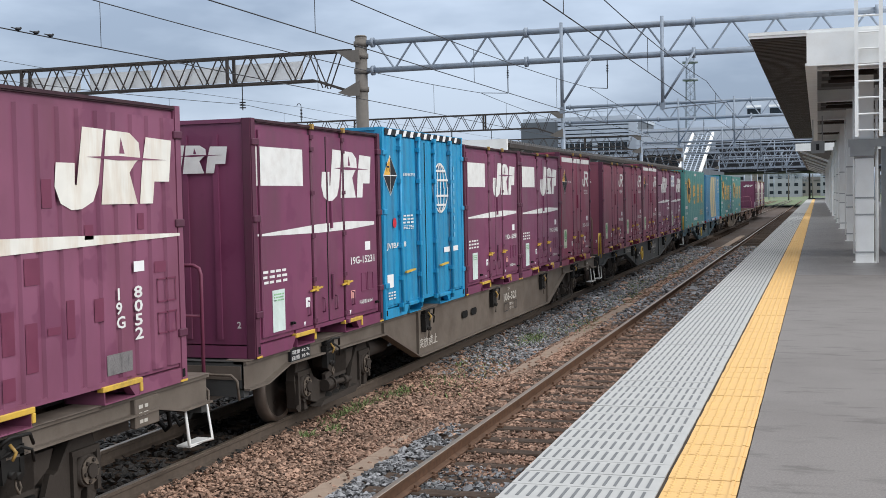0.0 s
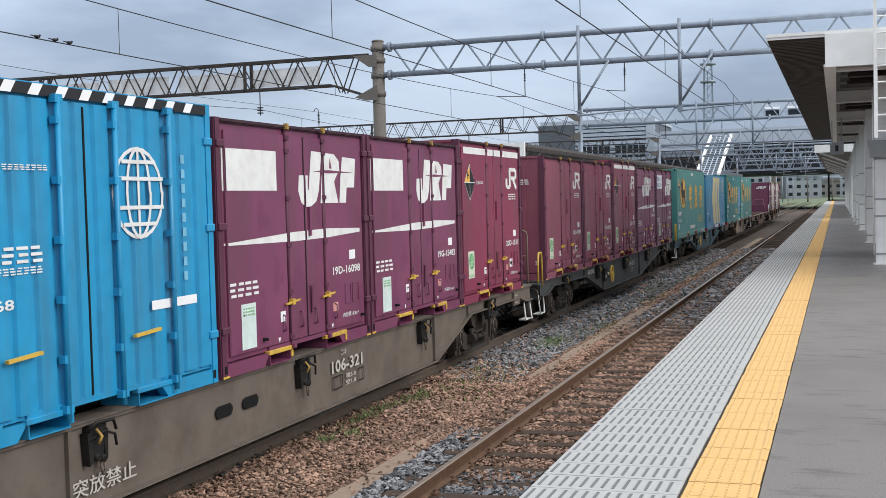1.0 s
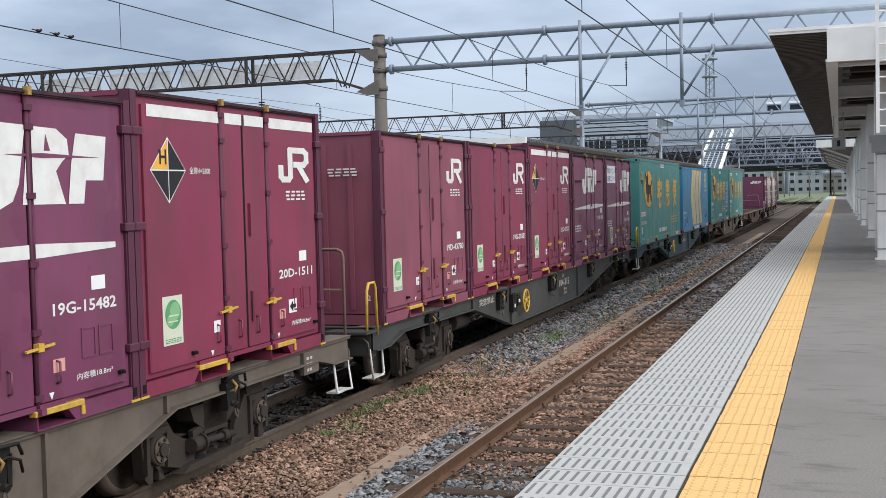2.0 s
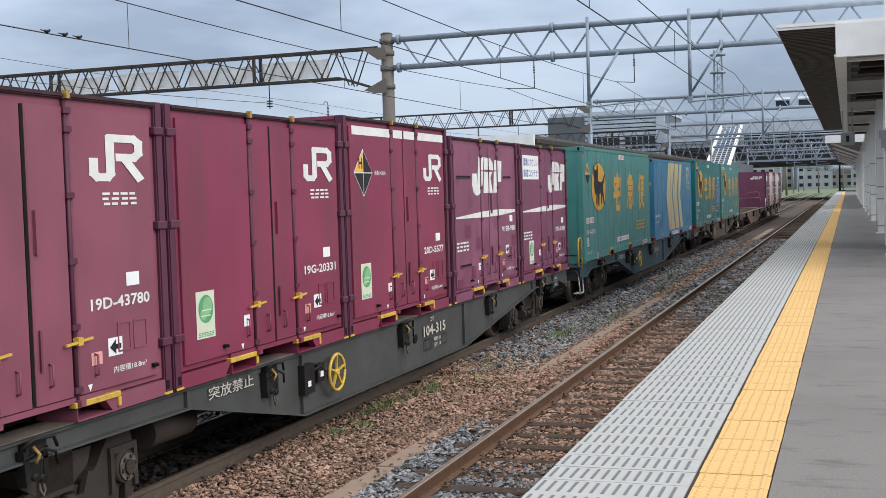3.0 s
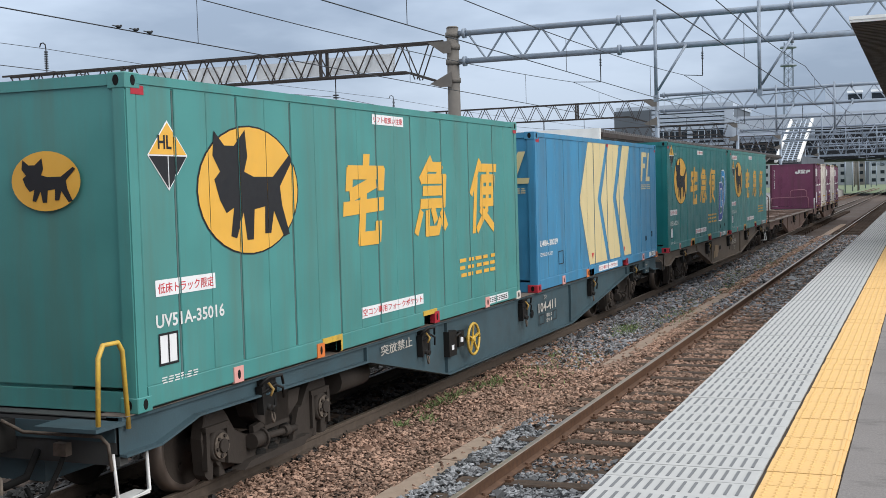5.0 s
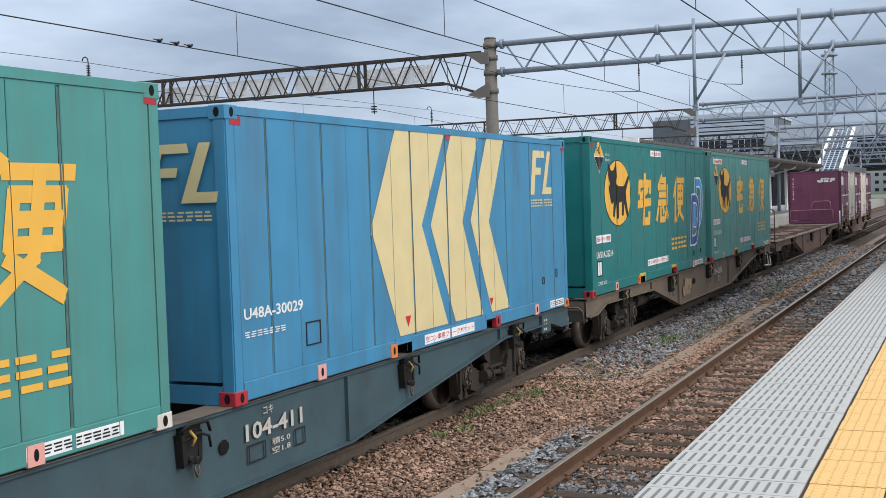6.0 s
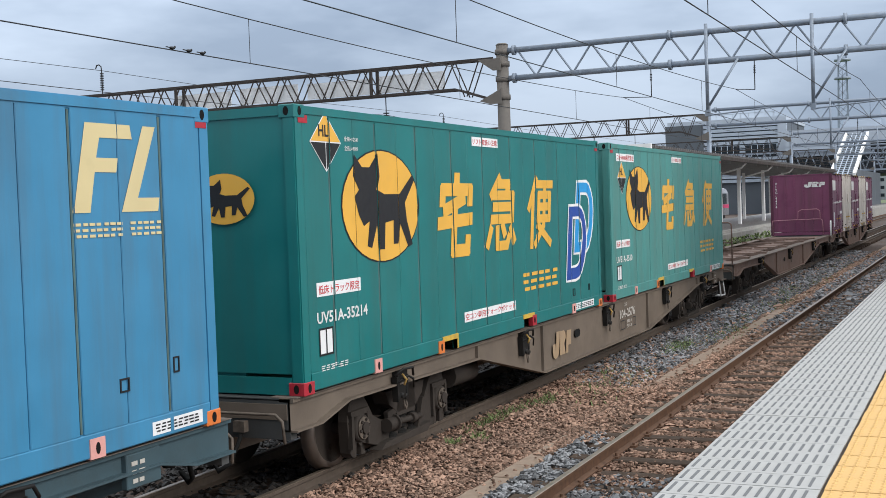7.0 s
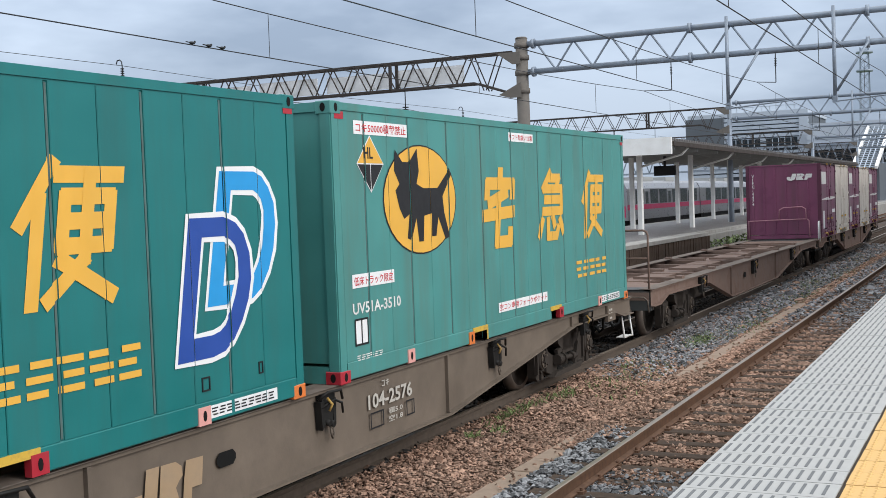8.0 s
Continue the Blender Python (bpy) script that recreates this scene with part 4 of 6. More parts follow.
def wheelset_mesh():
    bm = B()
    prof = [(0, .07), (.10, .07), (.12, .045), (.30, .035), (.35, .06), (.405, .065), (.415, .0), (.435, -.06), (.42, -.075), (.35, -.07), (.3, -.04), (.12, -.05), (.10, -.09), (0, -.09)]
    n = 28
    for s in (-1, 1):
        rings = []
        for k in range(n):
            a = 2 * math.pi * k / n
            rings.append([bm.verts.new((s * (.565 + d), r * math.cos(a), r * math.sin(a))) for r, d in prof])
        for k in range(n):
            p, q = rings[k], rings[(k + 1) % n]
            for i in range(len(prof) - 1):
                f = bm.faces.new((p[i], p[i + 1], q[i + 1], q[i]) if len({p[i], q[i]}) == 2 else (p[i], p[i + 1], q[i + 1]))
                f.smooth, f.material_index = True, 1 if 3 < i < 7 else 0
        for k in range(3):
            a = 2 * math.pi * k / 3
            rod(bm, (s * .60, .2 * math.cos(a), .2 * math.sin(a)), (s * .612, .2 * math.cos(a), .2 * math.sin(a)), .03, 6)
    rod(bm, (-.85, 0, 0), (.85, 0, 0), .065, 10)
    bmesh.ops.remove_doubles(bm, verts=bm.verts[:], dist=1e-5)
    bmesh.ops.recalc_face_normals(bm, faces=bm.faces[:])
    return finish("wheelset", bm, [bogie_iron, tread_steel])


def bogie_meshes():
    out = {}
    prof = [(-1.16, .52), (-1.10, .72), (-1.02, .77), (-.84, .77), (-.74, .66), (-.62, .50), (-.44, .42), (.44, .42), (.62, .50), (.74, .66), (.84, .77), (1.02, .77), (1.10, .72), (1.16, .52),
            (1.13, .20), (1.08, .14), (1.0, .14), (.99, .28), (.91, .28), (.90, .14), (.82, .14), (.74, .22), (.44, .13), (-.44, .13), (-.74, .22), (-.82, .14), (-.90, .14), (-.91, .28), (-.99, .28),
            (-1.0, .14), (-1.08, .14), (-1.13, .20)]
    bm = B()
    prism(bm, prof, lambda a, b, d: (.80 + d, a, b), .13)
    bmesh.ops.bevel(bm, geom=[e for e in bm.edges if e.calc_length() > .12 and e.verts[0].co.x == e.verts[1].co.x], offset=.012, segments=1, affect="EDGES")
    out["side_frame"] = finish("side_frame", bm, bogie_iron)
    bm = B()
    rod(bm, (.90, 0, .43), (.985, 0, .43), .145, 18, r2=.135)
    rod(bm, (.985, 0, .43), (1.005, 0, .43), .115, 18, mi=1)
    rod(bm, (1.005, 0, .43), (1.03, 0, .43), .062, 14)
    for k in range(6):
        a = k * math.pi / 3 + .2
        rod(bm, (1.0, .09 * math.cos(a), .43 + .09 * math.sin(a)), (1.022, .09 * math.cos(a), .43 + .09 * math.sin(a)), .017, 6)
    box(bm, .91, .96, -.19, .19, .56, .62)
    for y in (-.19, .14):
        box(bm, .91, .965, y, y + .05, .24, .58)
    out["axle_box"] = finish("axle_box", bm, [bogie_iron, cap_iron])
    bm = B()
    box(bm, -1.0, 1.0, -.22, .22, .42, .74)
    for s in (-1, 1):
        prism(bm, [(-.46, .72), (.46, .72), (.40, .58), (.2, .46), (-.2, .46), (-.40, .58)], lambda a, b, d: (s * (.82 + d), a, b), .18)
    out["bolster"] = finish("bolster", bm, bogie_iron)
    bm = B()
    coil = [(.05, .18)] + [(q, .18 + .08 * k + z) for k in range(5) for q, z in ((.085, .015), (.085, .045), (.06, .06), (.06, .075))] + [(.05, .60)]
    turn = [[bm.verts.new((.90 + q * math.cos(k * math.pi / 6), q * math.sin(k * math.pi / 6), z)) for q, z in coil] for k in range(12)]
    for k in range(12):
        for p in range(len(coil) - 1):
            bm.faces.new((turn[k][p], turn[(k + 1) % 12][p], turn[(k + 1) % 12][p + 1], turn[k][p + 1]))
    out["spring"] = finish("spring", bm, black_iron)
    bm = B()
    rod(bm, (.99, -.46, .36), (.99, -.30, .36), .075, 12)
    rod(bm, (.99, -.30, .36), (.99, -.27, .36), .095, 12)
    rod(bm, (.99, -.27, .36), (1.0, .34, .33), .035, 8)
    rod(bm, (1.0, .10, .345), (1.0, .20, .34), .055, 10)
    bar(bm, (.97, .3, .18), (.99, .42, .52), .06, .05)
    bar(bm, (.97, -.42, .46), (.97, .36, .58), .05, .07)
    prism(bm, [(-.62, .13), (.50, .13), (.60, .22), (-.5, .19)], lambda a, b, d: (.86 + d, a, b), .15)
    out["brake_gear"] = finish("brake_gear", bm, bogie_iron)
    return out


deck_dust = mat("dusty deck plate", (0.16, 0.13, 0.11), 0.85, vary=0.25, scale=4, dirt=(0.07, 0.05, 0.04), dirt_amount=0.7, dirt_scale=3, spec=0.2)
stencil_tan = mat("worn tan stencil", (0.36, 0.25, 0.15), 0.7, vary=0.1, dirt=(0.2, 0.16, 0.12), dirt_amount=0.5, dirt_scale=6)
BOGIE, WHEELS = bogie_meshes(), wheelset_mesh()
WL = 19.60
E0, E1 = .42, 20.02        # ends of a wagon body


def twist_lock(w, x, u):
    """Cast housing below the deck edge, with levers, a pin and a hanging chain link."""
    bm = B()
    box(bm, x - .12, x + .03, u - .11, u + .11, .87, .962)
    prism(bm, [(u - .10, .88), (u + .09, .88), (u + .07, .70), (u + .02, .66), (u - .08, .70)], lambda a, b, d: (x - .06 + d, a, b), .085)
    prism(bm, [(u - .15, .90), (u - .09, .90), (u - .08, .68), (u - .13, .64)], lambda a, b, d: (x - .03 + d, a, b), .07)
    prism(bm, [(u + .07, .90), (u + .13, .90), (u + .12, .66), (u + .08, .68)], lambda a, b, d: (x - .03 + d, a, b), .06)
    g = part("twist_lock", bm, black_iron, w, "black twist-lock gear with hanging lever")
    for nm, pts, r, m in (("lever", [(x + .03, u - .17, .92), (x + .09, u - .10, .985), (x + .09, u + .12, .975), (x + .05, u + .21, .88)], .014, black_iron),
                          ("lever", [(x + .03, u - .14, .84), (x + .08, u + .02, .90), (x + .08, u + .15, .85), (x + .05, u + .21, .75)], .012, black_iron),
                          ("lock_lever", [(x + .06, u - .07, .93), (x + .10, u - .05, .87), (x + .08, u - .07, .81)], .013, keeper_paint),
                          ("chain_link", [(x + .02, u + .03, .67), (x + .03, u + .02, .60), (x + .03, u + .05, .54), (x + .03, u + .08, .58), (x + .03, u + .06, .63)], .009, cap_iron)):
        bm = B()
        pipe(bm, pts, r, 6)
        part(nm, bm, m, g, "worn yellow lock lever" if m is keeper_paint else "")
    for dy, z in ((-.03, .71), (.04, .69)):
        bm = B()
        rod(bm, (x - .02, u + dy, z), (x + .06, u + dy, z - .02), .032, 8)
        part("lock_pin", bm, black_iron, g)


def wagon(y0, coat, label, number, wheel=True, empty=False, grab=None, near_rail=None, far_rail=None, steps=(False, False)):
    """Container flat wagon: fish-belly sides, two bogies; local y from its near end, z from the rail."""
    cx = TRACKS[1]
    w = thing("container_wagon", label, "flat wagon", at=pose(cx, y0, 0), group="flat wagons of the train")
    MOVING.append((w, cx, y0, 0))
    hx = FACE - cx - .07        # outer face of the sides
    long_belly = number == "106-321"
    e1 = 19.50 if number.startswith("104") else E1
    b0, b1, s0, s1 = (5.80, 14.35, 4.4, 16.1) if long_belly else (6.88, 12.5, 4.6, 16.7)
    outline = [(E0, .99), (e1, .99), (e1, .72), (e1 - .5, .72), (e1 - .95, .82), (s1, .82), (b1, .30), (b0, .30), (s0, .80), (1.40, .83), (.86, .70), (E0, .70)]
    for s in (1, -1):
        bm = B()
        prism(bm, outline, lambda a, b, d: (s * (hx - .02 - d), a, b), .02)
        low = outline[:1:-1]
        for (a, b), (c, d) in zip(low, low[1:]):
            bar(bm, (s * (hx - .02), a, b), (s * (hx - .02), c, d), .14, .018)
        box(bm, s * (hx - .06) - .075, s * (hx - .06) + .075, E0, e1, .958, .993)
        for u in (s0, b0 + .02, b1, s1 - .1):
            box(bm, s * hx - .02, s * hx + .02, u - .02, u + .02, .32 if 5.5 < u < 14.5 else .80, .955)
        side_ob = part("side_sill", bm, coat, w)
        bm = B()
        box(bm, s * (hx - .10) - .14, s * (hx - .10) + .14, E0 + .02, e1 - .02, .9935, .9985)
        part("deck_edge", bm, deck_dust, side_ob, "dusty worn deck edge plate")
        if s > 0:
            for u in ((8.05, 8.58) if long_belly else (10.34,) if wheel else (8.31,)):
                bm = B()
                wd = .32 if long_belly else .13 if wheel else .25
                prism(bm, [(u, .66), (u + .04, .62), (u + wd - .04, .62), (u + wd, .66), (u + wd, .70), (u + wd - .04, .74), (u + .04, .74), (u, .70)], lambda a, b, d: (hx + .001 + d, a, b), .003)
                part("side_opening", bm, rubber, side_ob, "dark opening in the side sill")
    bm = B()
    box(bm, -.32, .32, E0 + .1, e1 - .1, .42, .93)
    part("centre_sill", bm, coat, w)
    us = [E0 + .06, 1.25, 2.1, 3.1, 4.2, 5.4, 6.95, 8.3, 9.8, 11.3, WL - 6.95, WL - 5.4, WL - 4.2, WL - 3.1, WL - 2.1, WL - .85, e1 - .06]
    for u in us:
        bm = B()
        box(bm, -hx + .05, hx - .05, u - .07, u + .07, .80, .94)
        part("cross_beam", bm, coat, w)
    # end beams: the dark grey puts shade and dirt into their colour
    for u in (E0 + .05, e1 - .05):
        bm = B()
        box(bm, -hx + .02, hx - .022, u - .05, u + .05, .62, .98)
        box(bm, -hx + .02, hx - .022, u - (.05 if u < 1 else .5), u + (.5 if u < 1 else .05), .97, .988)
        part("end_beam", bm, iron_grey, w)
    if empty:
        for a, b in ((E0 + .08, 2.0), (WL - 1.6, e1 - .08)):
            bm = B()
            box(bm, -hx + .14, hx - .14, a, b, .95, .985)
            part("deck_plate", bm, coat, w, "weathered steel deck plate")
        for u in (3.0, 5.7, 9.6, 13.5, 16.4):
            for s in (-1, 1):
                bm = B()
                bar(bm, (0, u + .25 * s, .99), (s * (hx - .1), u, .99), .09, .05)
                box(bm, s * (hx - .16) - .07, s * (hx - .16) + .07, u - .1, u + .1, .99, 1.05)
                part("tie_bar", bm, coat, w)
    for s in (0, 1):
        bx = part("bogie", BOGIE["bolster"], None, w, at=pose(0, (3.22 if long_belly else 2.95) if s == 0 else (17.1 if long_belly else e1 - 2.65), 0))
        for sx in (0, 180):
            part("side_frame", BOGIE["side_frame"], None, bx, at=pose(0, 0, 0, 0, 0, sx))
            for dy in (-.22, 0, .22):
                part("spring", BOGIE["spring"], None, bx, at=pose(0, dy, 0, 0, 0, sx))
            part("brake_gear", BOGIE["brake_gear"], None, bx, at=pose(0, 0, 0, 0, 0, sx))
            for dy in (-.95, .95):
                part("axle_box", BOGIE["axle_box"], None, bx, at=pose(0, dy, 0, 0, 0, sx))
        for dy in (-.95, .95):
            ws = part("wheelset", WHEELS, None, bx, at=pose(0, dy, .415))
            WHEELSETS.append((ws, dy))
    # brackets, reservoirs and pipes below the ends
    for u in (4.75, e1 - 4.55):
        bm = B()
        rod(bm, (hx - .35, u - .35, .60), (hx - .35, u + .35, .60), .15, 12)
        part("air_reservoir", bm, bogie_iron, w)
    for s in (-1, 1):
        bm = B()
        pipe(bm, [(s * (hx - .2), E0 + .2, .84), (s * (hx - .2), 5.0, .78), (s * (hx - .2), e1 - 5.0, .78), (s * (hx - .2), e1 - .2, .84)], .02, 6)
        part("brake_pipe", bm, bogie_iron, w)
    if not empty:
        bm = B()
        box(bm, hx - .03, hx + .03, e1 - 1.30, e1 - .92, .70, .955)
        bmesh.ops.bevel(bm, geom=list(bm.edges), offset=.008, segments=1, affect="EDGES")
        board = part("card_box", bm, coat, w, "worn steel card box with faint white figures")
        bars_text(board, e1 - 1.26, .74, e1 - 1.10, .90, sill_paint, 2, where=lambda u, v, d=0.0: (hx + .034 + d, u, v))
    # couplers and hoses
    for u, s in ((E0, -1), (e1, 1)):
        bm = B()
        box(bm, -.14, .14, min(u, u + s * .32), max(u, u + s * .32), .70, .94)
        box(bm, -.18, .12, min(u + s * .26, u + s * .40), max(u + s * .26, u + s * .40), .66, .98)
        part("coupler", bm, black_iron, w)
        bm = B()
        pipe(bm, [(.35, u, .70), (.36, u + s * .15, .52), (.30, u + s * .32, .48), (.26, u + s * .42, .55)], .03, 6)
        part("brake_hose", bm, rubber, w)
        bm = B()
        pipe(bm, [(hx - .04, u + s * .07, .60), (hx - .05, u + s * .09, .80), (hx - .12, u + s * .09, .86), (.30, u + s * .10, .86), (.16, u + s * .18, .96)], .014, 6)
        part("uncoupling_lever", bm, cap_iron, w, "worn bent uncoupling lever")
        bm = B()
        pipe(bm, [(.62, u, .72), (.64, u + s * .10, .60), (.60, u + s * .20, .42), (.52, u + s * .26, .36), (.44, u + s * .24, .46)], .022, 6)
        part("air_hose", bm, rubber, w)
        bm = B()
        box(bm, .56, .68, min(u, u + s * .07), max(u, u + s * .07), .68, .78)
        part("angle_cock", bm, cap_iron, w, "worn angle cock on the end beam")
        if not steps[0 if s < 0 else 1]:
            continue
        bm = B()
        pipe(bm, [(hx - .05, u - s * .36, .74), (hx - .02, u - s * .34, .36), (hx + .0, u + s * .06, .34), (hx - .05, u + s * .04, .72)], .014, 6)
        box(bm, hx - .16, hx - .01, min(u - s * .34, u + s * .05), max(u - s * .34, u + s * .05), .335, .352)
        part("step", bm, white_paint, w, "white stirrup step")
    for m, u in ((near_rail, E0 + .06), (far_rail, e1 + .03)):
        if m:
            bm = B()
            pipe(bm, [(hx - .06, u, .76), (hx - .06, u, 1.94), (hx - .08, u, 2.0), (hx - .14, u, 2.03), (hx - .95, u, 2.03)], .019, 8)
            pipe(bm, [(hx - .06, u, 1.54), (hx - .95, u, 1.54)], .015, 6)
            part("end_rail", bm, m, w, "bent pipe end rail")
    if grab:
        bm = B()
        pipe(bm, [(hx + .02, .14, .98), (hx + .02, .17, 1.48), (hx + .02, .23, 1.57), (hx + .02, .40, 1.57), (hx + .02, .45, 1.50), (hx + .02, .49, .90)], .019, 8)
        part("grab_rail", bm, grab, w, "bent grab rail")
        bm = B()
        box(bm, hx - .55, hx + .03, .10, E0 + .02, .935, .965)
        part("end_step", bm, coat, w)
    for u in ((2.5, 6.14, 9.92, 13.8, 17.1) if not empty else (4.0, 9.4, 15.0)):
        twist_lock(w, hx + .02, u)
    if wheel:
        bm = B()
        n, R = 20, .205
        rim = [(hx + .10, 7.60 + R * math.cos(2 * math.pi * k / n), .66 + R * math.sin(2 * math.pi * k / n)) for k in range(n + 1)]
        pipe(bm, rim, .019, 6)
        for k in range(5):
            a = 2 * math.pi * k / 5 + .3
            bar(bm, (hx + .09, 7.60, .66), (hx + .10, 7.60 + R * math.cos(a), .66 + R * math.sin(a)), .028, .02)
        rod(bm, (hx + .0, 7.60, .66), (hx + .12, 7.60, .66), .035, 8)
        part("handwheel", bm, safety_yellow, w, "yellow spoked brake handwheel")
        bm = B()
        box(bm, hx - .02, hx + .06, 6.85, 7.10, .52, .84)
        box(bm, hx - .02, hx + .05, 7.2, 7.38, .60, .80)
        pipe(bm, [(hx + .03, 7.1, .74), (hx + .05, 7.25, .78), (hx + .04, 7.4, .70)], .018, 5)
        box_ob = part("brake_box", bm, black_iron, w)
        for u, v in ((6.93, .60), (7.25, .66)):
            bm = B()
            box(bm, hx + .05, hx + .064, u, u + .07, v, v + .06)
            part("label_plate", bm, sign_white, box_ob, "small white plate")
    if number:
        def sill(u, v, d=0.0):
            return (hx + .004 + d, u, v)
        lettering(w, number, 10.72, .655, .15, sill_paint, width=.92, where=sill)
        lettering(w, "コキ", 11.0, .84, .075, sill_paint, where=sill)
        low_mark = number == "106-321"
        if number != "104-2576":
            lettering(w, "突放禁止", 5.85 if low_mark else 4.97, .40 if low_mark else .80, .15 if low_mark else .12, sill_paint, width=.86, where=sill)
        for words, v in (("積5.0", .548), ("空1.8", .470)):
            lettering(w, words, 11.12, v, .060, sill_paint, width=.30, where=sill)
        for a, b in ((10.75, 11.02), (11.5, 11.68)):
            bm = B()
            for q in (rect(a, .46, b, .475), rect(a, .605, b, .62), rect(a, .475, a + .02, .605), rect(b - .02, .475, b, .605)):
                bm.faces.new([bm.verts.new(sill(*p, .001)) for p in q])
            part("card_holder", bm, logo_black, w)
    if long_belly:
        plate = 1.46
        bm = B()
        box(bm, hx - .01, hx + .02, plate, plate + .52, .835, .975)
        part("data_plate", bm, logo_black, w, "black data plate with white figures")

        def on_plate(u, v, d=0.0):
            return sill(u, v, d + .02)
        lettering(w, "荷重 40.7t", plate + .03, .912, .048, white_paint, width=.46, where=on_plate)
        lettering(w, "自重 18.9t", plate + .03, .85, .048, white_paint, width=.46, where=on_plate)
    if number == "104-2576":
        paint(w, "logo", fitted(J_R_F, 7.30, .42, 8.14, .80), stencil_tan, "tan stencilled letter logo", where=lambda u, v, d=0.0: (hx + .004 + d, u, v))
    return w


# ---- the train, wagon by wagon ----
STARTS = (-10.15, 10.22, 30.62, 50.98, 71.00, 91.35, 111.55)
wagon(STARTS[0], iron_brown, "brown container flat wagon under faded containers", "", wheel=False, far_rail=maroon_patch, steps=(False, True))
wagon(STARTS[1], iron_brown, "brown-grey container flat wagon with fish-belly sides", "106-321", wheel=False, far_rail=iron_rust, steps=(False, True))
wagon(STARTS[2], iron_grey, "dark grey container flat wagon with yellow handwheel", "104-315", grab=safety_yellow, steps=(True, False))
wagon(STARTS[3], iron_teal, "slate-blue container flat wagon with yellow handwheel", "104-411", grab=safety_yellow, steps=(True, False))
wagon(STARTS[4], iron_dusty, "dusty brown container flat wagon under green containers", "104-2576", wheel=False, steps=(False, True))
wagon(STARTS[5], iron_rust, "empty rusty-brown container flat wagon", "", wheel=False, empty=True, near_rail=iron_rust)
wagon(STARTS[6], iron_rust, "rusty-brown container flat wagon at the train's end", "", wheel=False, grab=post_white)

c = container12(5.69, 2.52, maroon_violet, "faded violet-maroon ribbed freight container with repaint patches", ribbed=True)
logo_block(c, 1.82, 1.60, 3.52, 2.26, maroon_violet, white=rusty_white)
swoosh(c, 0.02, 3.62, 1.30, white=rusty_white)
lettering(c, "8052", 2.85, .48, .46, white_paint, width=.13, vertical=True)
lettering(c, "19G", 2.58, .60, .34, white_paint, width=.13, vertical=True)
for q in ((1.43, 1.05, 1.61, 1.25), (1.42, .40, 1.56, .77), (1.68, .65, 1.84, .71), (2.28, .69, 2.41, .88), (3.18, 1.03, 3.37, 1.13), (1.16, .56, 1.30, .88), (1.15, .23, 1.29, .40), (1.92, .60, 2.02, .90), (2.18, 1.36, 2.30, 1.48), (.66, 1.5, .80, 1.78), (.90, .7, 1.04, .95), (2.94, 1.42, 3.04, 1.56), (1.66, 1.62, 1.78, 1.84)):
    paint(c, "repaint_patch", [rect(*q)], maroon_patch, "darker repainted patch")
paint(c, "repaint_patch", [rect(2.43, .23, 2.80, .40)], asphalt_dark, "dark grey scuffed patch")
paint(c, "label_plate", [rect(2.86, 1.06, 3.02, 1.15)], sign_white)
bm = B()
for v0, v1 in ((.49, .67), (.77, .97)):
    for o in strokes([[(3.22, v0), (3.52, v0), (3.52, v1), (3.22, v1), (3.22, v0)], [(3.37, v0), (3.37, v1)]], .014):
        bm.faces.new([bm.verts.new(side(*p, .002)) for p in o])
part("card_holder", bm, maroon_patch, c)
c0 = container12(1.93, 2.50, maroon, "maroon freight container with door rods")
style_window(c0, maroon, "19D")

c = container12(10.76, 2.50, maroon, "maroon freight container with white panel and italic logo", end_logo=True)
style_window(c, maroon, "19G-15231")
lettering(c, "2", 2.24, .32, .07, white_paint, where=end)

c = container12(14.53, 2.60, cyan_blue, "bright cyan-blue freight container with white globe emblem", ribbed=True)
for u in (.60, 1.40, 2.12, 2.92):
    bm = B()
    rod(bm, (.035, u, .06), (.035, u, 2.50), .024, 8)
    for v in (.12, .5, .95, 1.4, 1.85, 2.3, 2.46):
        box(bm, -.004, .055, u - .045, u + .045, v, v + .06)
    part("lock_rod", bm, cyan_blue, c)
for u in (.62, 2.18):
    bm = B()
    bar(bm, (.05, u + .1, .60), (.05, u + .48, .62), .034, .026)
    part("handle", bm, safety_yellow, c, "yellow door handle")
bm = B()
box(bm, -.01, .004, 1.745, 1.765, .2, 2.45)
part("door_seal", bm, rubber, c)
paint(c, "warning_stripe", [rect(.1, 2.50, 3.6, 2.585)], logo_black, lift=.006)
paint(c, "warning_stripe", [[(.2 + .3 * k, 2.50), (.32 + .3 * k, 2.50), (.38 + .3 * k, 2.585), (.26 + .3 * k, 2.585)] for k in range(11)], sign_white, lift=.008)
paint(c, "globe_emblem", strokes([ellipse(2.47, 1.78, .36, .37, 24) + [(2.83, 1.78)], [(2.47, 1.41), (2.47, 2.15)], ellipse(2.47, 1.78, .17, .37, 20) + [(2.64, 1.78)],
      [(2.12, 1.66), (2.82, 1.66)], [(2.12, 1.9), (2.82, 1.9)], [(2.24, 1.52), (2.7, 1.52)], [(2.24, 2.04), (2.7, 2.04)]], .032), white_paint, "white globe emblem")
diamond(c, .29, 1.95, .25, .26, "H")
lettering(c, "JVIBA 68", .10, .93, .10, white_paint, width=.78)
paint(c, "company_mark", [ellipse(.43, 1.30, .07, .07, 16)], sign_red)
bars_text(c, .60, 1.28, 1.22, 1.40, white_paint, 4)
bars_text(c, .62, 1.20, 1.20, 1.25, white_paint, 8)
bars_text(c, .80, 1.95, 1.30, 1.99, white_paint, 8)
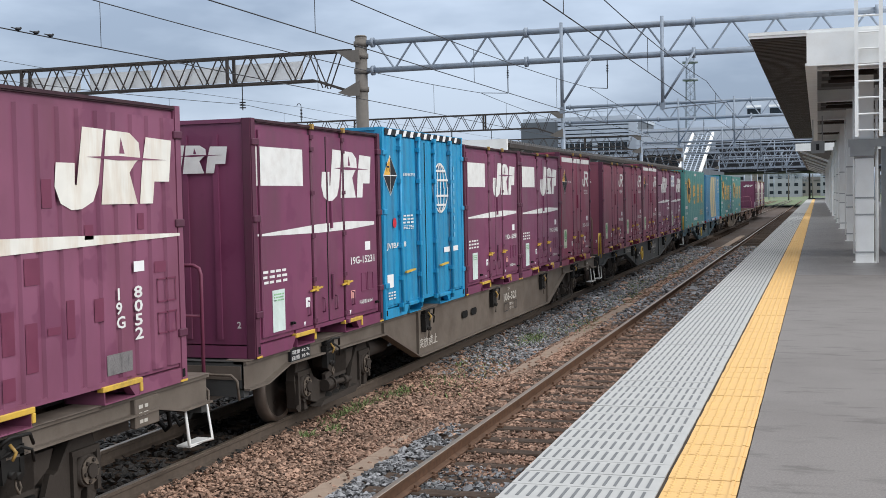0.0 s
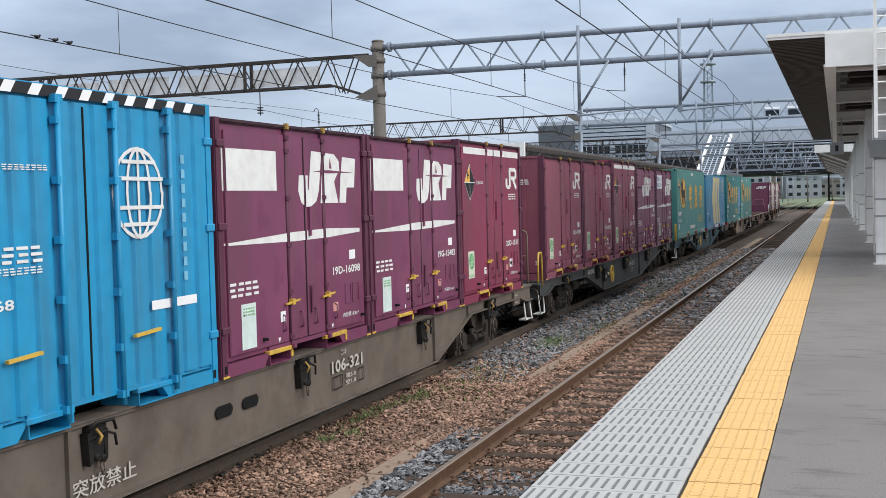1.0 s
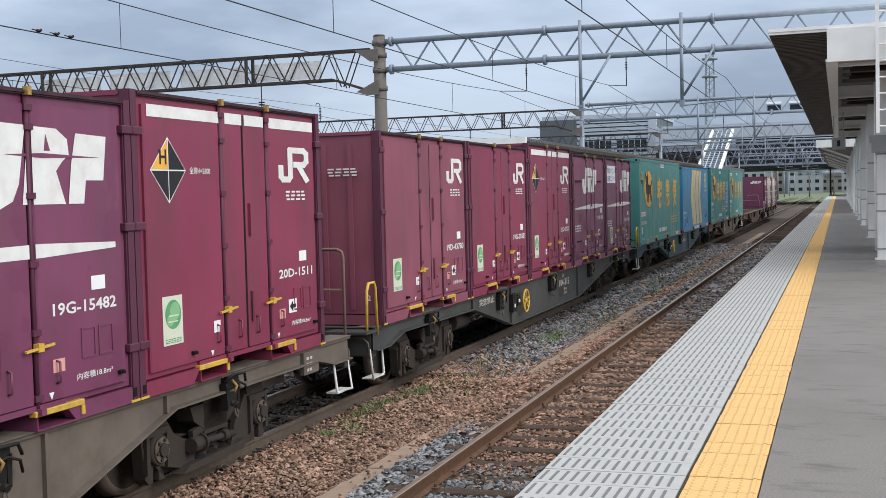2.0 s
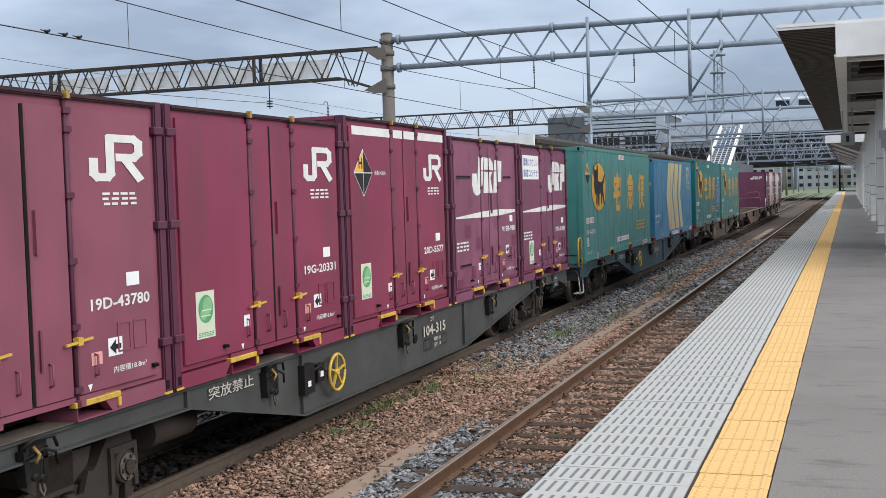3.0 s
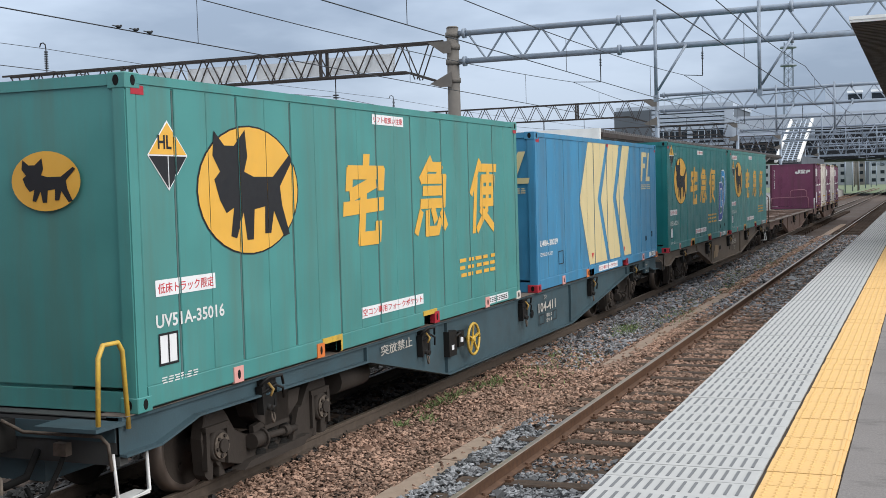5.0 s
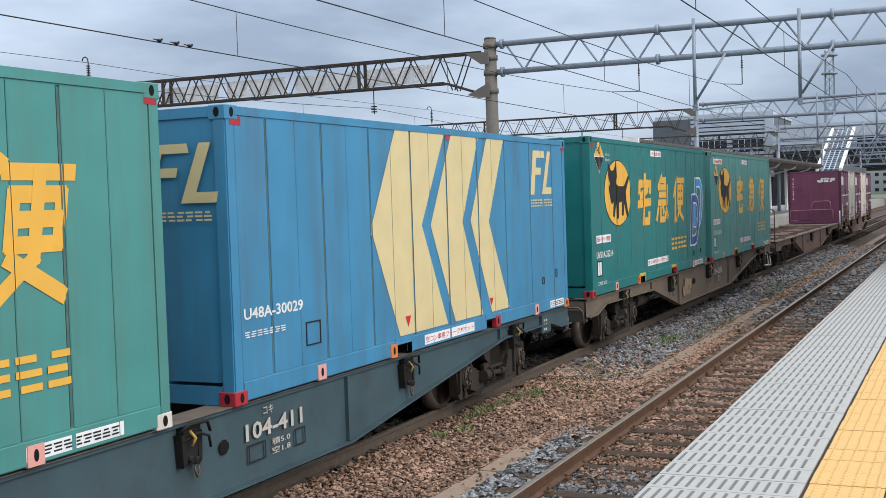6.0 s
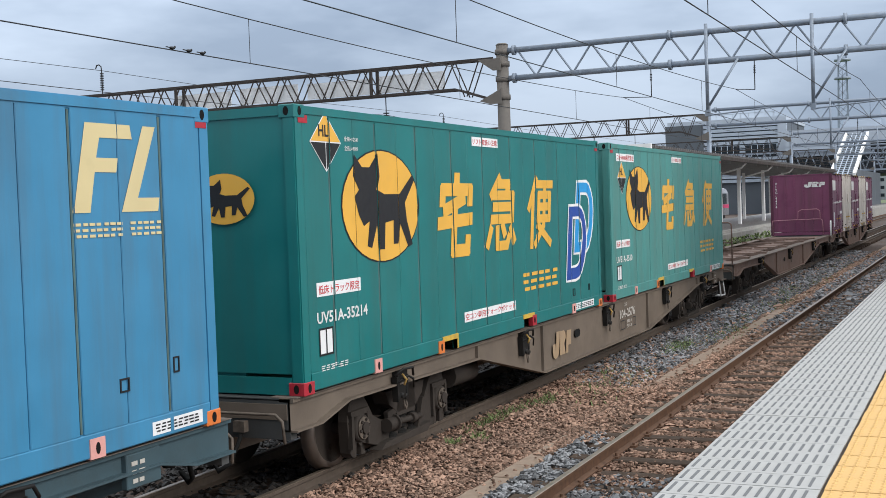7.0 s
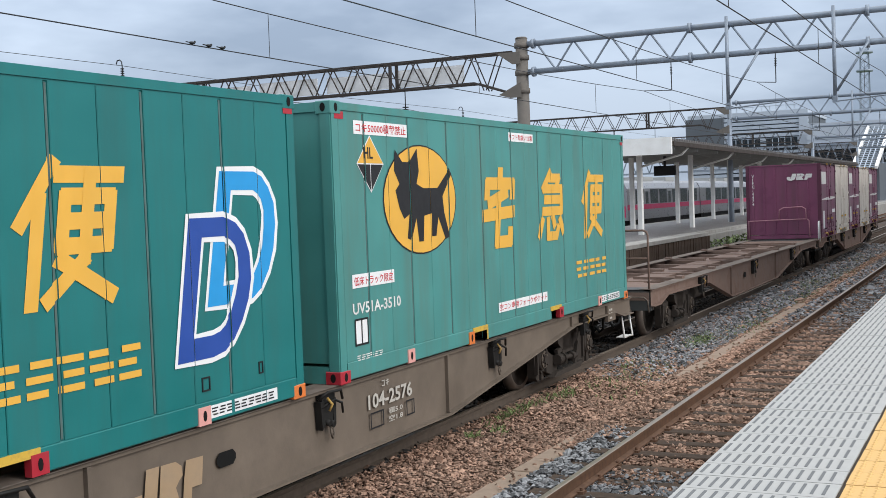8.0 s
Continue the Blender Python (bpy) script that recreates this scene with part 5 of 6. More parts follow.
for q in ((2.62, .78, 2.92, .86), (2.95, .78, 3.35, .86), (.10, .42, .34, .60)):
    paint(c, "label_plate", [rect(*q)], sign_white)
bars_text(c, .12, .26, .42, .36, white_paint, 3)
faint_blue = mat("worn pale blue lettering", (0.16, 0.42, 0.58), 0.6, vary=0.15)
for k in range(9):
    paint(c, "marking", [rect(3.15, 1.0 + .13 * k, 3.21, 1.08 + .13 * k)], faint_blue)

c = container12(18.30, 2.50, maroon, "maroon freight container with white panel and italic logo")
style_window(c, maroon, "19D-16098")
c = container12(22.03, 2.50, maroon, "maroon freight container with white panel and notice sheet")
style_window(c, maroon, "19G-15482")
c = container12(25.72, 2.60, maroon_red, "tall red-maroon freight container with height diamond")
style_high(c, "20D-1511")

c = container12(31.20, 2.50, maroon_faded, "dull faded maroon freight container with door rods")
style_jr(c, "19D-43780")
bars_text(c, 1.72, 1.93, 2.15, 2.03, white_paint, 4, where=end)
lettering(c, "2", 2.24, .32, .07, white_paint, where=end)
c = container12(34.94, 2.50, maroon_red, "red-maroon freight container with white letter logo")
style_jr(c, "19G-20331")
c = container12(38.68, 2.60, maroon_red, "tall red-maroon freight container with height diamond")
style_high(c, "20D-5577")
c = container12(42.50, 2.50, maroon_violet, "violet-maroon freight container with italic logo and vents")
logo_block(c, 1.02, 1.60, 2.68, 2.22, maroon_violet)
swoosh(c, .18, 3.43, 1.27)
id_block(c, "V19B-980", v=.97)
for a, b, v in ((.25, .95, 1.88), (2.75, 3.2, 1.88), (.35, .9, .52), (2.9, 3.2, .52)):
    bm = B()
    box(bm, -.004, .004, a, b, v, v + .03)
    vent = part("vent_slot", bm, rubber, c, "dark vent slot")
    bm = B()
    prism(bm, [(0, v - .014), (.018, v - .008), (.018, v), (0, v)], lambda p, q, d: (p, a + d, q), b - a)
    part("vent_lip", bm, maroon_violet, vent)
for q in ((.2, .2, .5, .34), (1.2, .75, 1.38, .95), (.6, .95, .9, 1.15), (2.2, .3, 2.3, .6), (3.2, .7, 3.5, .9), (.9, .3, 1.1, .5)):
    paint(c, "repaint_patch", [rect(*q)], maroon_patch, "darker repainted patch")
c = container12(46.30, 2.50, maroon, "maroon freight container with white environmental notice")
logo_block(c, 2.05, 1.60, 3.50, 2.22, maroon)
swoosh(c, .14, 3.5, 1.27)
paint(c, "sign", [rect(.22, 1.86, 1.35, 2.30)], sign_white, "white notice with blue writing")
lettering(c, "環境にやさしい", .28, 2.10, .15, logo_navy, width=1.0, lift=.002)
lettering(c, "鉄道コンテナ", .28, 1.90, .15, logo_navy, width=1.0, lift=.002)
id_block(c, "19D-41989")
sticker(c, .55, .3)

c = cargo31(51.53, 9.10, 2.60, sea_green, "sea-green long box container with yellow roundel")
castings(c, 9.10, 2.60, sea_green, cream_paint)
parcel_marks(c, 1.72, 3.55, 5.44, 7.18, 6.68, "UV51A-35016", sea_green, 9.10, 2.60)
fork_sign(c, 3.84)
lift_sign(c, 4.23)
diamond(c, .50, 1.98, .25, .26, "HL")
c = cargo31(61.48, 8.78, 2.50, liner_blue, "mid-blue long box container with pale yellow chevrons")
castings(c, 8.78, 2.50, cast_red, cast_orange)
CHEVRONS = [[(2.48, 1.39), (3.09, 2.42), (4.36, 2.42), (3.69, 1.39), (4.32, .22), (3.07, .22)],
            [(3.92, 1.38), (4.56, 2.42), (5.39, 2.42), (4.83, 1.39), (5.40, .22), (4.54, .22)],
            [(5.08, 1.40), (5.66, 2.42), (6.25, 2.42), (5.67, 1.37), (6.32, .22), (5.69, .22)]]
for o in CHEVRONS:
    paint(c, "chevron", [o], pale_yellow, "pale yellow chevron band")
paint(c, "logo", [[(7.24, 1.70), (7.40, 1.70), (7.46, 1.98), (7.68, 1.98), (7.70, 2.08), (7.48, 2.08), (7.52, 2.22), (7.86, 2.22), (7.84, 2.32), (7.38, 2.32)],
                  [(7.72, 1.70), (8.12, 1.70), (8.14, 1.80), (7.90, 1.80), (8.12, 2.32), (7.98, 2.32)]], pale_yellow)
bars_text(c, 7.24, 1.53, 7.72, 1.63, pale_yellow, 7)
bars_text(c, 7.80, 1.53, 8.15, 1.63, pale_yellow, 5)
lettering(c, "U48A-30029", .16, .70, .10, white_paint, width=.95)
side_hatches(c, ((1.15, .36, .26, .22), (7.62, .42, .10, .10), (8.22, .48, .07, .12)))
bars_text(c, .16, .55, .80, .60, white_paint, 7)
fork_sign(c, 3.67, 1.43, .05, .11)
paint(c, "sign", [rect(7.95, .05, 8.55, .15)], sign_white)
bars_text(c, 7.98, .07, 8.5, .13, logo_black, 8)
paint(c, "marking", [[(3.2, .42), (3.34, .42), (3.27, .30)], [(5.62, .40), (5.74, .40), (5.68, .30)], rect(4.42, 2.36, 4.5, 2.42)], sign_red, lift=.003)
paint(c, "logo", [[(1.55, 1.70), (1.69, 1.70), (1.74, 1.92), (1.94, 1.92), (1.96, 2.00), (1.76, 2.00), (1.80, 2.12), (2.08, 2.12), (2.06, 2.20), (1.66, 2.20)],
                  [(1.98, 1.70), (2.34, 1.70), (2.36, 1.79), (2.14, 1.79), (2.30, 2.20), (2.18, 2.20)]], pale_yellow, where=end)
bars_text(c, 1.55, 1.55, 2.30, 1.63, pale_yellow, 8, where=end)
for y0, coat, lab, num in ((71.53, deep_green, "deep green long box container with yellow roundel and double emblem", "UV51A-35214"), (81.12, sea_green, "sea-green long box container with white wagon notice", "UV51A-3510")):
    c = cargo31(y0, 8.98, 2.62, coat, lab)
    castings(c, 8.98, 2.62, cast_red, cast_orange)
    if coat is deep_green:
        parcel_marks(c, 1.62, 2.98, 4.42, 5.80, 5.50, num, coat, 8.98, 2.62)
        diamond(c, .53, 2.30, .27, .26, "HL")
        lettering(c, "全高H=2541", .88, 2.32, .05, white_paint)
        lettering(c, "全長L=9189", .88, 2.23, .05, white_paint)
        for (out, inn), m, lift in ((SKY, logo_sky, .0), (NAVY, logo_navy, .004)):
            paint(c, "emblem", ring_quads(out, inn, .045), sign_white, "white outline of the double emblem", lift=lift, step=0)
            paint(c, "emblem", ring_quads(out, inn, 0), m, "blue letter-like band of the double emblem", lift=lift + .002, step=0)
        fork_sign(c, 3.57)
        side_hatches(c, ((7.55, .27, .10, .11), (8.30, .30, .06, .10)))
        lift_sign(c, 3.95)
    else:
        parcel_marks(c, 1.77, 3.40, 5.24, 6.92, 6.55, num, coat, 8.98, 2.62)
        diamond(c, .70, 2.05, .25, .26, "HL")
        paint(c, "sign", [rect(.40, 2.33, 1.50, 2.46)], sign_white, "white wagon notice with red writing")
        lettering(c, "コキ50000積載禁止", .44, 2.35, .09, sign_red, width=1.02, lift=.002)
        fork_sign(c, 3.72)
        lift_sign(c, 4.2)

rail_pink = mat("faded rail paint", (0.42, 0.20, 0.24), 0.6, vary=0.15)
for k, (coat, lab) in enumerate(((maroon, "maroon freight container with italic logo on its end"), (cream_paint, "rust-streaked cream freight container"), (maroon, "dusty maroon freight container"),
                                 (cream_paint, "rust-streaked cream freight container"), (maroon, "dusty maroon freight container"))):
    c = container12(112.1 + 3.75 * k, 2.50, coat, lab)
    if k == 0:
        logo_block(c, 1.36, 1.95, 2.19, 2.18, maroon, where=end)
        lettering(c, "V19C-4474", .20, 1.14, 1.05, white_paint, width=.09, where=end, vertical=True)
        bm = B()
        pipe(bm, [(-2.35, -.12, .05), (-2.35, -.12, .62), (-1.6, -.12, .64), (-.45, -.12, .66), (-.38, -.12, .60), (-.36, -.12, .05)], .018, 6)
        part("end_rail", bm, rail_pink, c, "pinkish bent pipe rail")
        bm = B()
        pipe(bm, [(-1.35, -.14, .66), (-1.33, -.14, .98), (-1.2, -.14, 1.05), (-.6, -.14, 1.07), (-.48, -.14, 1.0), (-.47, -.14, .66)], .018, 6)
        part("end_rail", bm, rail_pink, c, "pinkish bent pipe rail")
    if coat is maroon:
        paint(c, "white_panel", [rect(.14, 1.80, 1.24, 2.21)], white_paint)
        swoosh(c, .16, 3.42, 1.28)
        for q in ((.4, .3, .8, .9), (2.6, .8, 3.4, .92)):
            paint(c, "label_plate", [rect(*q)], sign_white)

# ---- line masts and gantries ----
GX0, GX1 = -14.40, 6.9
lattice_sheet = mat("pale dull sheet", (0.86, 0.87, 0.88), 0.7, vary=0.12, scale=1.5, spec=0.3)


def gantry(y, left=True, slim=False):
    """Tubular truss beam between masts, with drop posts and insulators; a lattice beam runs on over the far tracks."""
    g = thing("line_gantry", "galvanised tubular truss gantry spanning the tracks on masts", "gantry", at=pose(0, y, 0), group="gantries over the tracks")
    zt, zb = 7.78, 6.86
    for x in (GX0, GX1):
        bm = B()
        r = .13 if slim else .20
        rod(bm, (x, 0, -.3), (x, 0, 7.98), r + .02 if slim else .235, 14, r2=r)
        rod(bm, (x, 0, 7.98), (x, 0, 8.03), r + .015, 14, r2=r - .04)
        part("mast", bm, galv if slim else mast_grey, g, "galvanised pipe mast" if slim else "weathered concrete mast")
        for z in (7.35, 7.75, 6.25, 6.85) if not slim else ():
            bm = B()
            rod(bm, (x, 0, z - .08), (x, 0, z + .08), .245, 14)
            part("mast_band", bm, mast_grey, g)
    for z in (zt, zb):
        bm = B()
        rod(bm, (GX0 + .2, 0, z), (GX1 - .2, 0, z), .095, 10)
        part("chord", bm, galv, g)
    for k in range(5):
        x = GX0 + .42 + 5.21 * k
        for z in (zt, zb):
            bm = B()
            rod(bm, (x - .05, 0, z), (x + .05, 0, z), .165, 12)
            part("flange", bm, galv, g)
    n = 16
    w = (GX1 - GX0 - 1.0) / n
    for k in range(n):
        x = GX0 + .55 + k * w
        for p, q in (((x + .03, 0, zt - .06), (x + w / 2 - .03, 0, zb + .06)), ((x + w / 2 + .03, 0, zb + .06), (x + w - .03, 0, zt - .06))):
            bm = B()
            rod(bm, p, q, .034, 6)
            part("web", bm, galv, g)
    for x in (-7.61, -4.49):
        bm = B()
        rod(bm, (x, -.14, 8.0), (x, -.14, 5.25), .055, 8)
        rod(bm, (x + .95, -.14, zb), (x + .05, -.14, 5.5), .04, 8)
        box(bm, x - .07, x + .07, -.21, -.07, 5.17, 5.36)
        rod(bm, (x, -.14, 5.2), (x + 1.9, -.14, 5.32), .025, 6)
        part("drop_post", bm, galv, g, "galvanised drop post with brace")
    for x in (-9.39, -6.20):
        bm = B()
        rod(bm, (x, 0, zb), (x, 0, 5.90), .016, 6)
        for k in range(5):
            rod(bm, (x, 0, 6.40 + .05 * k), (x, 0, 6.42 + .05 * k), .036, 8)
        tx = -10.3 if x < -8 else -6.77
        rod(bm, (x, 0, 5.90), (tx, 0, 5.95), .012, 5)
        part("insulator", bm, wire_black, g, "dark hanging insulator string")
    if left:
        bm = B()
        t0, b0 = 7.55, 6.62
        x0, x1 = GX0 - .25, GX0 - 19.0
        for dy in (-.22, .22):
            bar(bm, (x0, dy, t0), (x1, dy, t0), .08, .07)
            bar(bm, (x0 - 1.4, dy, b0), (x1, dy, b0), .08, .07)
            bar(bm, (x0, dy, 6.15), (x0 - 1.4, dy, b0), .08, .07)
        bar(bm, (x0 - .1, -.24, 6.2), (x0 - .1, .24, 6.2), .2, .16)
        part("lattice_chord", bm, lattice_brown, g, "old brown lattice beam")
        bm = B()
        x = x0 - .5
        while x > x1 + 1.2:
            for dy in (-.22, .22):
                low = b0 if x < x0 - 1.4 else 6.35
                bar(bm, (x, dy, t0), (x - .48, dy, low), .045, .03)
                bar(bm, (x - .56, dy, b0 if x < x0 - 1.0 else 6.35), (x - 1.06, dy, t0), .045, .03)
            bar(bm, (x, -.22, t0), (x - .5, .22, t0), .03)
            x -= 1.12
        for q in (x0 - 4.6, x0 - 13):
            bar(bm, (q, -.24, b0), (q, -.24, t0), .09)
            bar(bm, (q, .24, b0), (q, .24, t0), .09)
        part("lattice_web", bm, lattice_brown, g)
        if not slim:
            for q in range(4):
                bm = B()
                box(bm, -19.2 - 2.95 * q, -16.65 - 2.95 * q, .27, .285, 6.74, 7.34 - .04 * (q % 2))
                part("sheet", bm, lattice_sheet, g, "pale sheet fixed behind the lattice")
        for z in (7.45, 6.25):
            bm = B()
            prism(bm, [(x0 - .55, z + .08), (x0 + .3, z + .08), (x0 + .3, z - .32), (x0 + .02, z - .32)] if z > 7 else [(x0 - .5, z - .1), (x0 + .3, z + .28), (x0 + .3, z - .22), (x0 - .1, z - .22)], lambda a, b, d: (a, -.27 - d, b), .02)
            part("gusset", bm, mast_grey, g)
        bm = B()
        rod(bm, (-18.82, 0, 6.6), (-18.82, 0, 5.75), .018, 6)
        for k in range(3):
            rod(bm, (-18.82, 0, 6.0 - .09 * k), (-18.82, 0, 6.03 - .09 * k), .11, 10)
        part("insulator", bm, wire_black, g)
        bm = B()
        rod(bm, (-31.4, 0, 7.5), (-31.4, 0, 8.55), .022, 6)
        for k in range(8):
            rod(bm, (-31.4, 0, 7.75 + .09 * k), (-31.4, 0, 7.79 + .09 * k), .075, 10)
        pipe(bm, [(-31.4, 0, 8.5), (-31.42, 0, 8.68), (-31.52, 0, 8.76), (-31.64, 0, 8.74), (-31.70, 0, 8.6)], .022, 6)
        part("standing_insulator", bm, wire_black, g, "dark standing insulator with curved horn")
    return g


g1 = gantry(36.0)
g2 = gantry(68.0, slim=True)
for y in (100.0, 132.0, 160.0, 182.0):
    copy_thing(g2, pose(0, y, 0))
g3 = gantry(246.0, left=False, slim=True)
for y in (272.0, 300.0, 335.0, 372.0, 415.0):
    copy_thing(g3, pose(0, y, 0))


def wire_run(pts, r):
    bm = B()
    for p, q in zip(pts, pts[1:]):
        rod(bm, p, q, r, 5)
    return bm


for tx, dz in ((-10.3, 0.0), (-6.77, 0.0), (-3.19, 0.03), (-18.8, 0.0)):
    cat = thing("overhead_line", "dark overhead contact line with messenger wire and droppers", "overhead wire", at=pose(tx, 0, 0))
    part("contact_wire", wire_run([(0, -40, 5.0 + dz), (0, 170, 5.0 + dz)], .009), wire_black, cat)
    pts = []
    span = [4.0, 36.0, 68.0, 100.0, 132.0, 164.0]
    for a, b in zip([-28.0] + span, span):
        for k in range(20):
            s = k / 20
            pts.append((0, a + (b - a) * s, 5.66 + dz + .29 * (2 * s - 1) ** 2))
            if k % 5 == 2 and a > -20:
                drops = B()
                rod(drops, (0, pts[-1][1], 5.0 + dz), (0, pts[-1][1], pts[-1][2]), .006, 4)
                part("dropper", drops, wire_black, cat)
    part("messenger_wire", wire_run(pts + [(0, 164, 5.95 + dz)], .009), wire_black, cat)
fd = thing("feeder_line", "thin dark feeder wire over the far tracks", "overhead wire", at=pose(-31.4, 0, 0))
part("wire", wire_run([(0, -40, 8.52), (0, 4, 8.3), (0, 20, 8.36), (0, 36, 8.52), (0, 52, 8.36), (0, 68, 8.52), (0, 84, 8.36), (0, 100, 8.52), (0, 160, 8.5)], .011), wire_black, fd)
for k, y in enumerate((13.28, 13.66, 13.98)):
    bm = B()
    bmesh.ops.create_icosphere(bm, subdivisions=2, radius=.028, matrix=Matrix.LocRotScale((-10.3, y, 5.03), None, (1, 2.2, .8)))
    bmesh.ops.create_icosphere(bm, subdivisions=1, radius=.018, matrix=Matrix.Translation((-10.3, y + .06, 5.05)))
    bar(bm, (-10.3, y - .05, 5.03), (-10.3, y - .13, 5.035), .022, .009)
    solo("bird", bm, logo_black, "small dark bird perched on the overhead wire", "bird", group="birds on the wire")

# ---- canopy over the near platform ----
CY0, CY1 = 23.0, 68.0
can = thing("platform_canopy", "steel platform canopy with brown corrugated soffit and white fascia", "canopy", kind="structure")
bm = B()
box(bm, -1.24, -.19, CY0, CY1, 5.53, 5.58)
box(bm, -1.25, 6.0, CY0 - .02, CY1, 5.58, 5.64)
part("roof", bm, post_white, can)
bm = B()
y = CY0 + .05
while y < CY1:
    box(bm, -1.22, -.20, y, y + .16, 5.49, 5.532)
    y += .25
part("soffit", bm, soffit_brown, can, "dark brown corrugated soffit")
bm = B()
box(bm, -.19, 6.0, CY0 - .05, CY0 + .05, 4.96, 5.58)
part("fascia", bm, post_white, can, "white end fascia")
bm = B()
box(bm, -.19, -.04, CY0 + .05, CY1, 5.02, 5.53)
box(bm, -.22, .0, CY0 + .05, CY1, 4.98, 5.02)
part("edge_girder", bm, post_white, can)
bm = B()
box(bm, -.04, 6.0, CY0 + .05, CY1, 5.40, 5.44)
part("ceiling_sheet", bm, roof_grey, can)
for k in range(5):
    y = CY0 + 2.1 + 9.1 * k
    bm = B()
    box(bm, -.04, 6.0, y - .06, y + .06, 5.12, 5.4)
    box(bm, -.04, 6.0, y - .12, y + .12, 5.07, 5.12)
    part("cross_beam", bm, post_white, can)
    for dy in (1.6, 3.4, 5.2, 7.0):
        bm = B()
        box(bm, .10, 5.6, y + dy - .05, y + dy + .05, 5.30, 5.40)
        part("purlin", bm, roof_grey, can)
    for dy in (2.4, 4.3):
        bm = B()
        box(bm, .25, 1.25, y + dy - .16, y + dy + .16, 5.16, 5.24)
        box(bm, .30, 1.20, y + dy - .03, y + dy + .03, 5.24, 5.40)
        part("lamp_housing", bm, soffit_brown, can)


def canopy_post(y, big):
    p = thing("canopy_post", "white painted steel canopy post with grey clamps", "post", at=pose(.98, y, PZ), group="posts of the near canopy")
    w = .19 if big else .13
    bm = B()
    box(bm, -w, w, -.16, .16, .02, 4.12)
    bmesh.ops.bevel(bm, geom=[e for e in bm.edges if e.calc_length() > 2], offset=.02, segments=2, affect="EDGES")
    box(bm, -w - .05, w + .05, -.2, .2, 0, .025)
    part("column", bm, post_white, p)
    for z in (.22, 1.05, 1.42, 2.3):
        bm = B()
        box(bm, -w - .012, w + .012, -.172, .172, z, z + .035)
        part("clamp", bm, beam_grey, p)
    for x, y, z, r in ((w + .06, -.1, 0, .035), (-w - .03, .05, .2, .02)):
        bm = B()
        rod(bm, (x, y, z), (x, y, 3.9), r, 8)
        part("conduit", bm, post_white, p)
    if big:
        bm = B()
        box(bm, -.34, 1.6, -.30, -.18, 2.55, 2.72)
        box(bm, -.30, .2, -.3, .0, 2.35, 2.55)
        part("crossarm", bm, beam_grey, p, "grey channel crossarm")
    return p


for k, y in enumerate((27.26, 38.4, 50.3, 58.5, 66.0, 76.0, 88.0)):
    canopy_post(y, k == 0)
ld = thing("access_ladder", "white steel access ladder fixed to the canopy fascia", "ladder", at=pose(.90, CY0 - .16, 0))
for x in (-.212, .212):
    bm = B()
    box(bm, x - .033, x + .033, -.03, .03, 3.6, 6.6)
    part("stile", bm, post_white, ld)
    bm = B()
    box(bm, x - .02, x + .02, .028, .114, 5.2, 5.26)
    part("bracket", bm, post_white, ld)
for k in range(8):
    bm = B()
    rod(bm, (-.185, 0, 3.72 + .30 * k), (.185, 0, 3.72 + .30 * k), .018, 6)
    part("rung", bm, post_white, ld)
sg = thing("hanging_sign", "grey hanging platform sign box", "sign", at=pose(.0, 41.0, 0))
bm = B()
box(bm, -.22, .22, -.12, .12, 3.85, 4.25)
part("box", bm, beam_grey, sg)
bm = B()
rod(bm, (-.15, 0, 4.25), (-.15, 0, 5.1), .02, 6)
rod(bm, (.15, 0, 4.25), (.15, 0, 5.1), .02, 6)
part("hanger", bm, beam_grey, sg)
bm = B()
box(bm, -.05, .05, -.125, -.12, 3.95, 4.15)
part("display", bm, logo_black, sg)
sh = thing("waiting_shelter", "grey ribbed shelter wall on the platform", "shelter", at=pose(1.62, 29.6, PZ))
bm = B()
box(bm, 0, 3.2, 0, 3.4, 0, 3.0)
part("wall", bm, beam_grey, sh)
bm = B()
for k in range(7):
    box(bm, -.03, 0, .1 + .46 * k, .34 + .46 * k, .05, 2.95)
    box(bm, .1 + .45 * k, .32 + .45 * k, -.03, 0, .05, 2.95)
part("rib", bm, beam_grey, sh)

# lower canopy farther along
c2 = thing("platform_canopy", "low far canopy with white edge and raking brackets", "canopy", kind="structure")
bm = B()
box(bm, -1.2, 6.0, 72, 150, 5.0, 5.14)
part("roof", bm, roof_grey, c2)
bm = B()
box(bm, -1.25, 6.0, 71.9, 72, 4.9, 5.35)
part("fascia", bm, post_white, c2)
for k in range(7):
    bm = B()
    bar(bm, (.9, 74 + 11 * k, 4.2), (-1.0, 74 + 11 * k, 4.95), .12, .12)
    box(bm, .8, 1.05, 73.9 + 11 * k, 74.1 + 11 * k, PZ, 5.0)
    part("bracket", bm, post_white, c2)

# ---- island platform across the tracks ----
FPZ = 0.90
bm = B()
box(bm, -19.8, -11.98, 14, 200, -.3, FPZ - .145)
solo("platform", bm, concrete, "far concrete island platform", kind="structure")
bm = B()
box(bm, -19.9, -11.88, 13.95, 51.0, FPZ - .14, FPZ)
box(bm, -19.9, -12.4, 51.0, 200, FPZ - .14, FPZ)
solo("platform_edge", bm, concrete, "pale concrete coping of the far platform", kind="structure")
bm = B()
box(bm, -19.3, -12.75, 13.95, 200, FPZ - .01, FPZ + .006)
solo("pavement", bm, asphalt_dark, "dark asphalt surface of the far platform", kind="structure")
wallp = thing("platform_facing", "dark weathered board facing below the far platform", "platform wall", kind="structure", at=pose(-11.97, 14, 0))
bm = B()
box(bm, 0, .05, .01, .23, -.3, .74)
plank_me = finish("plank", bm, old_wood)
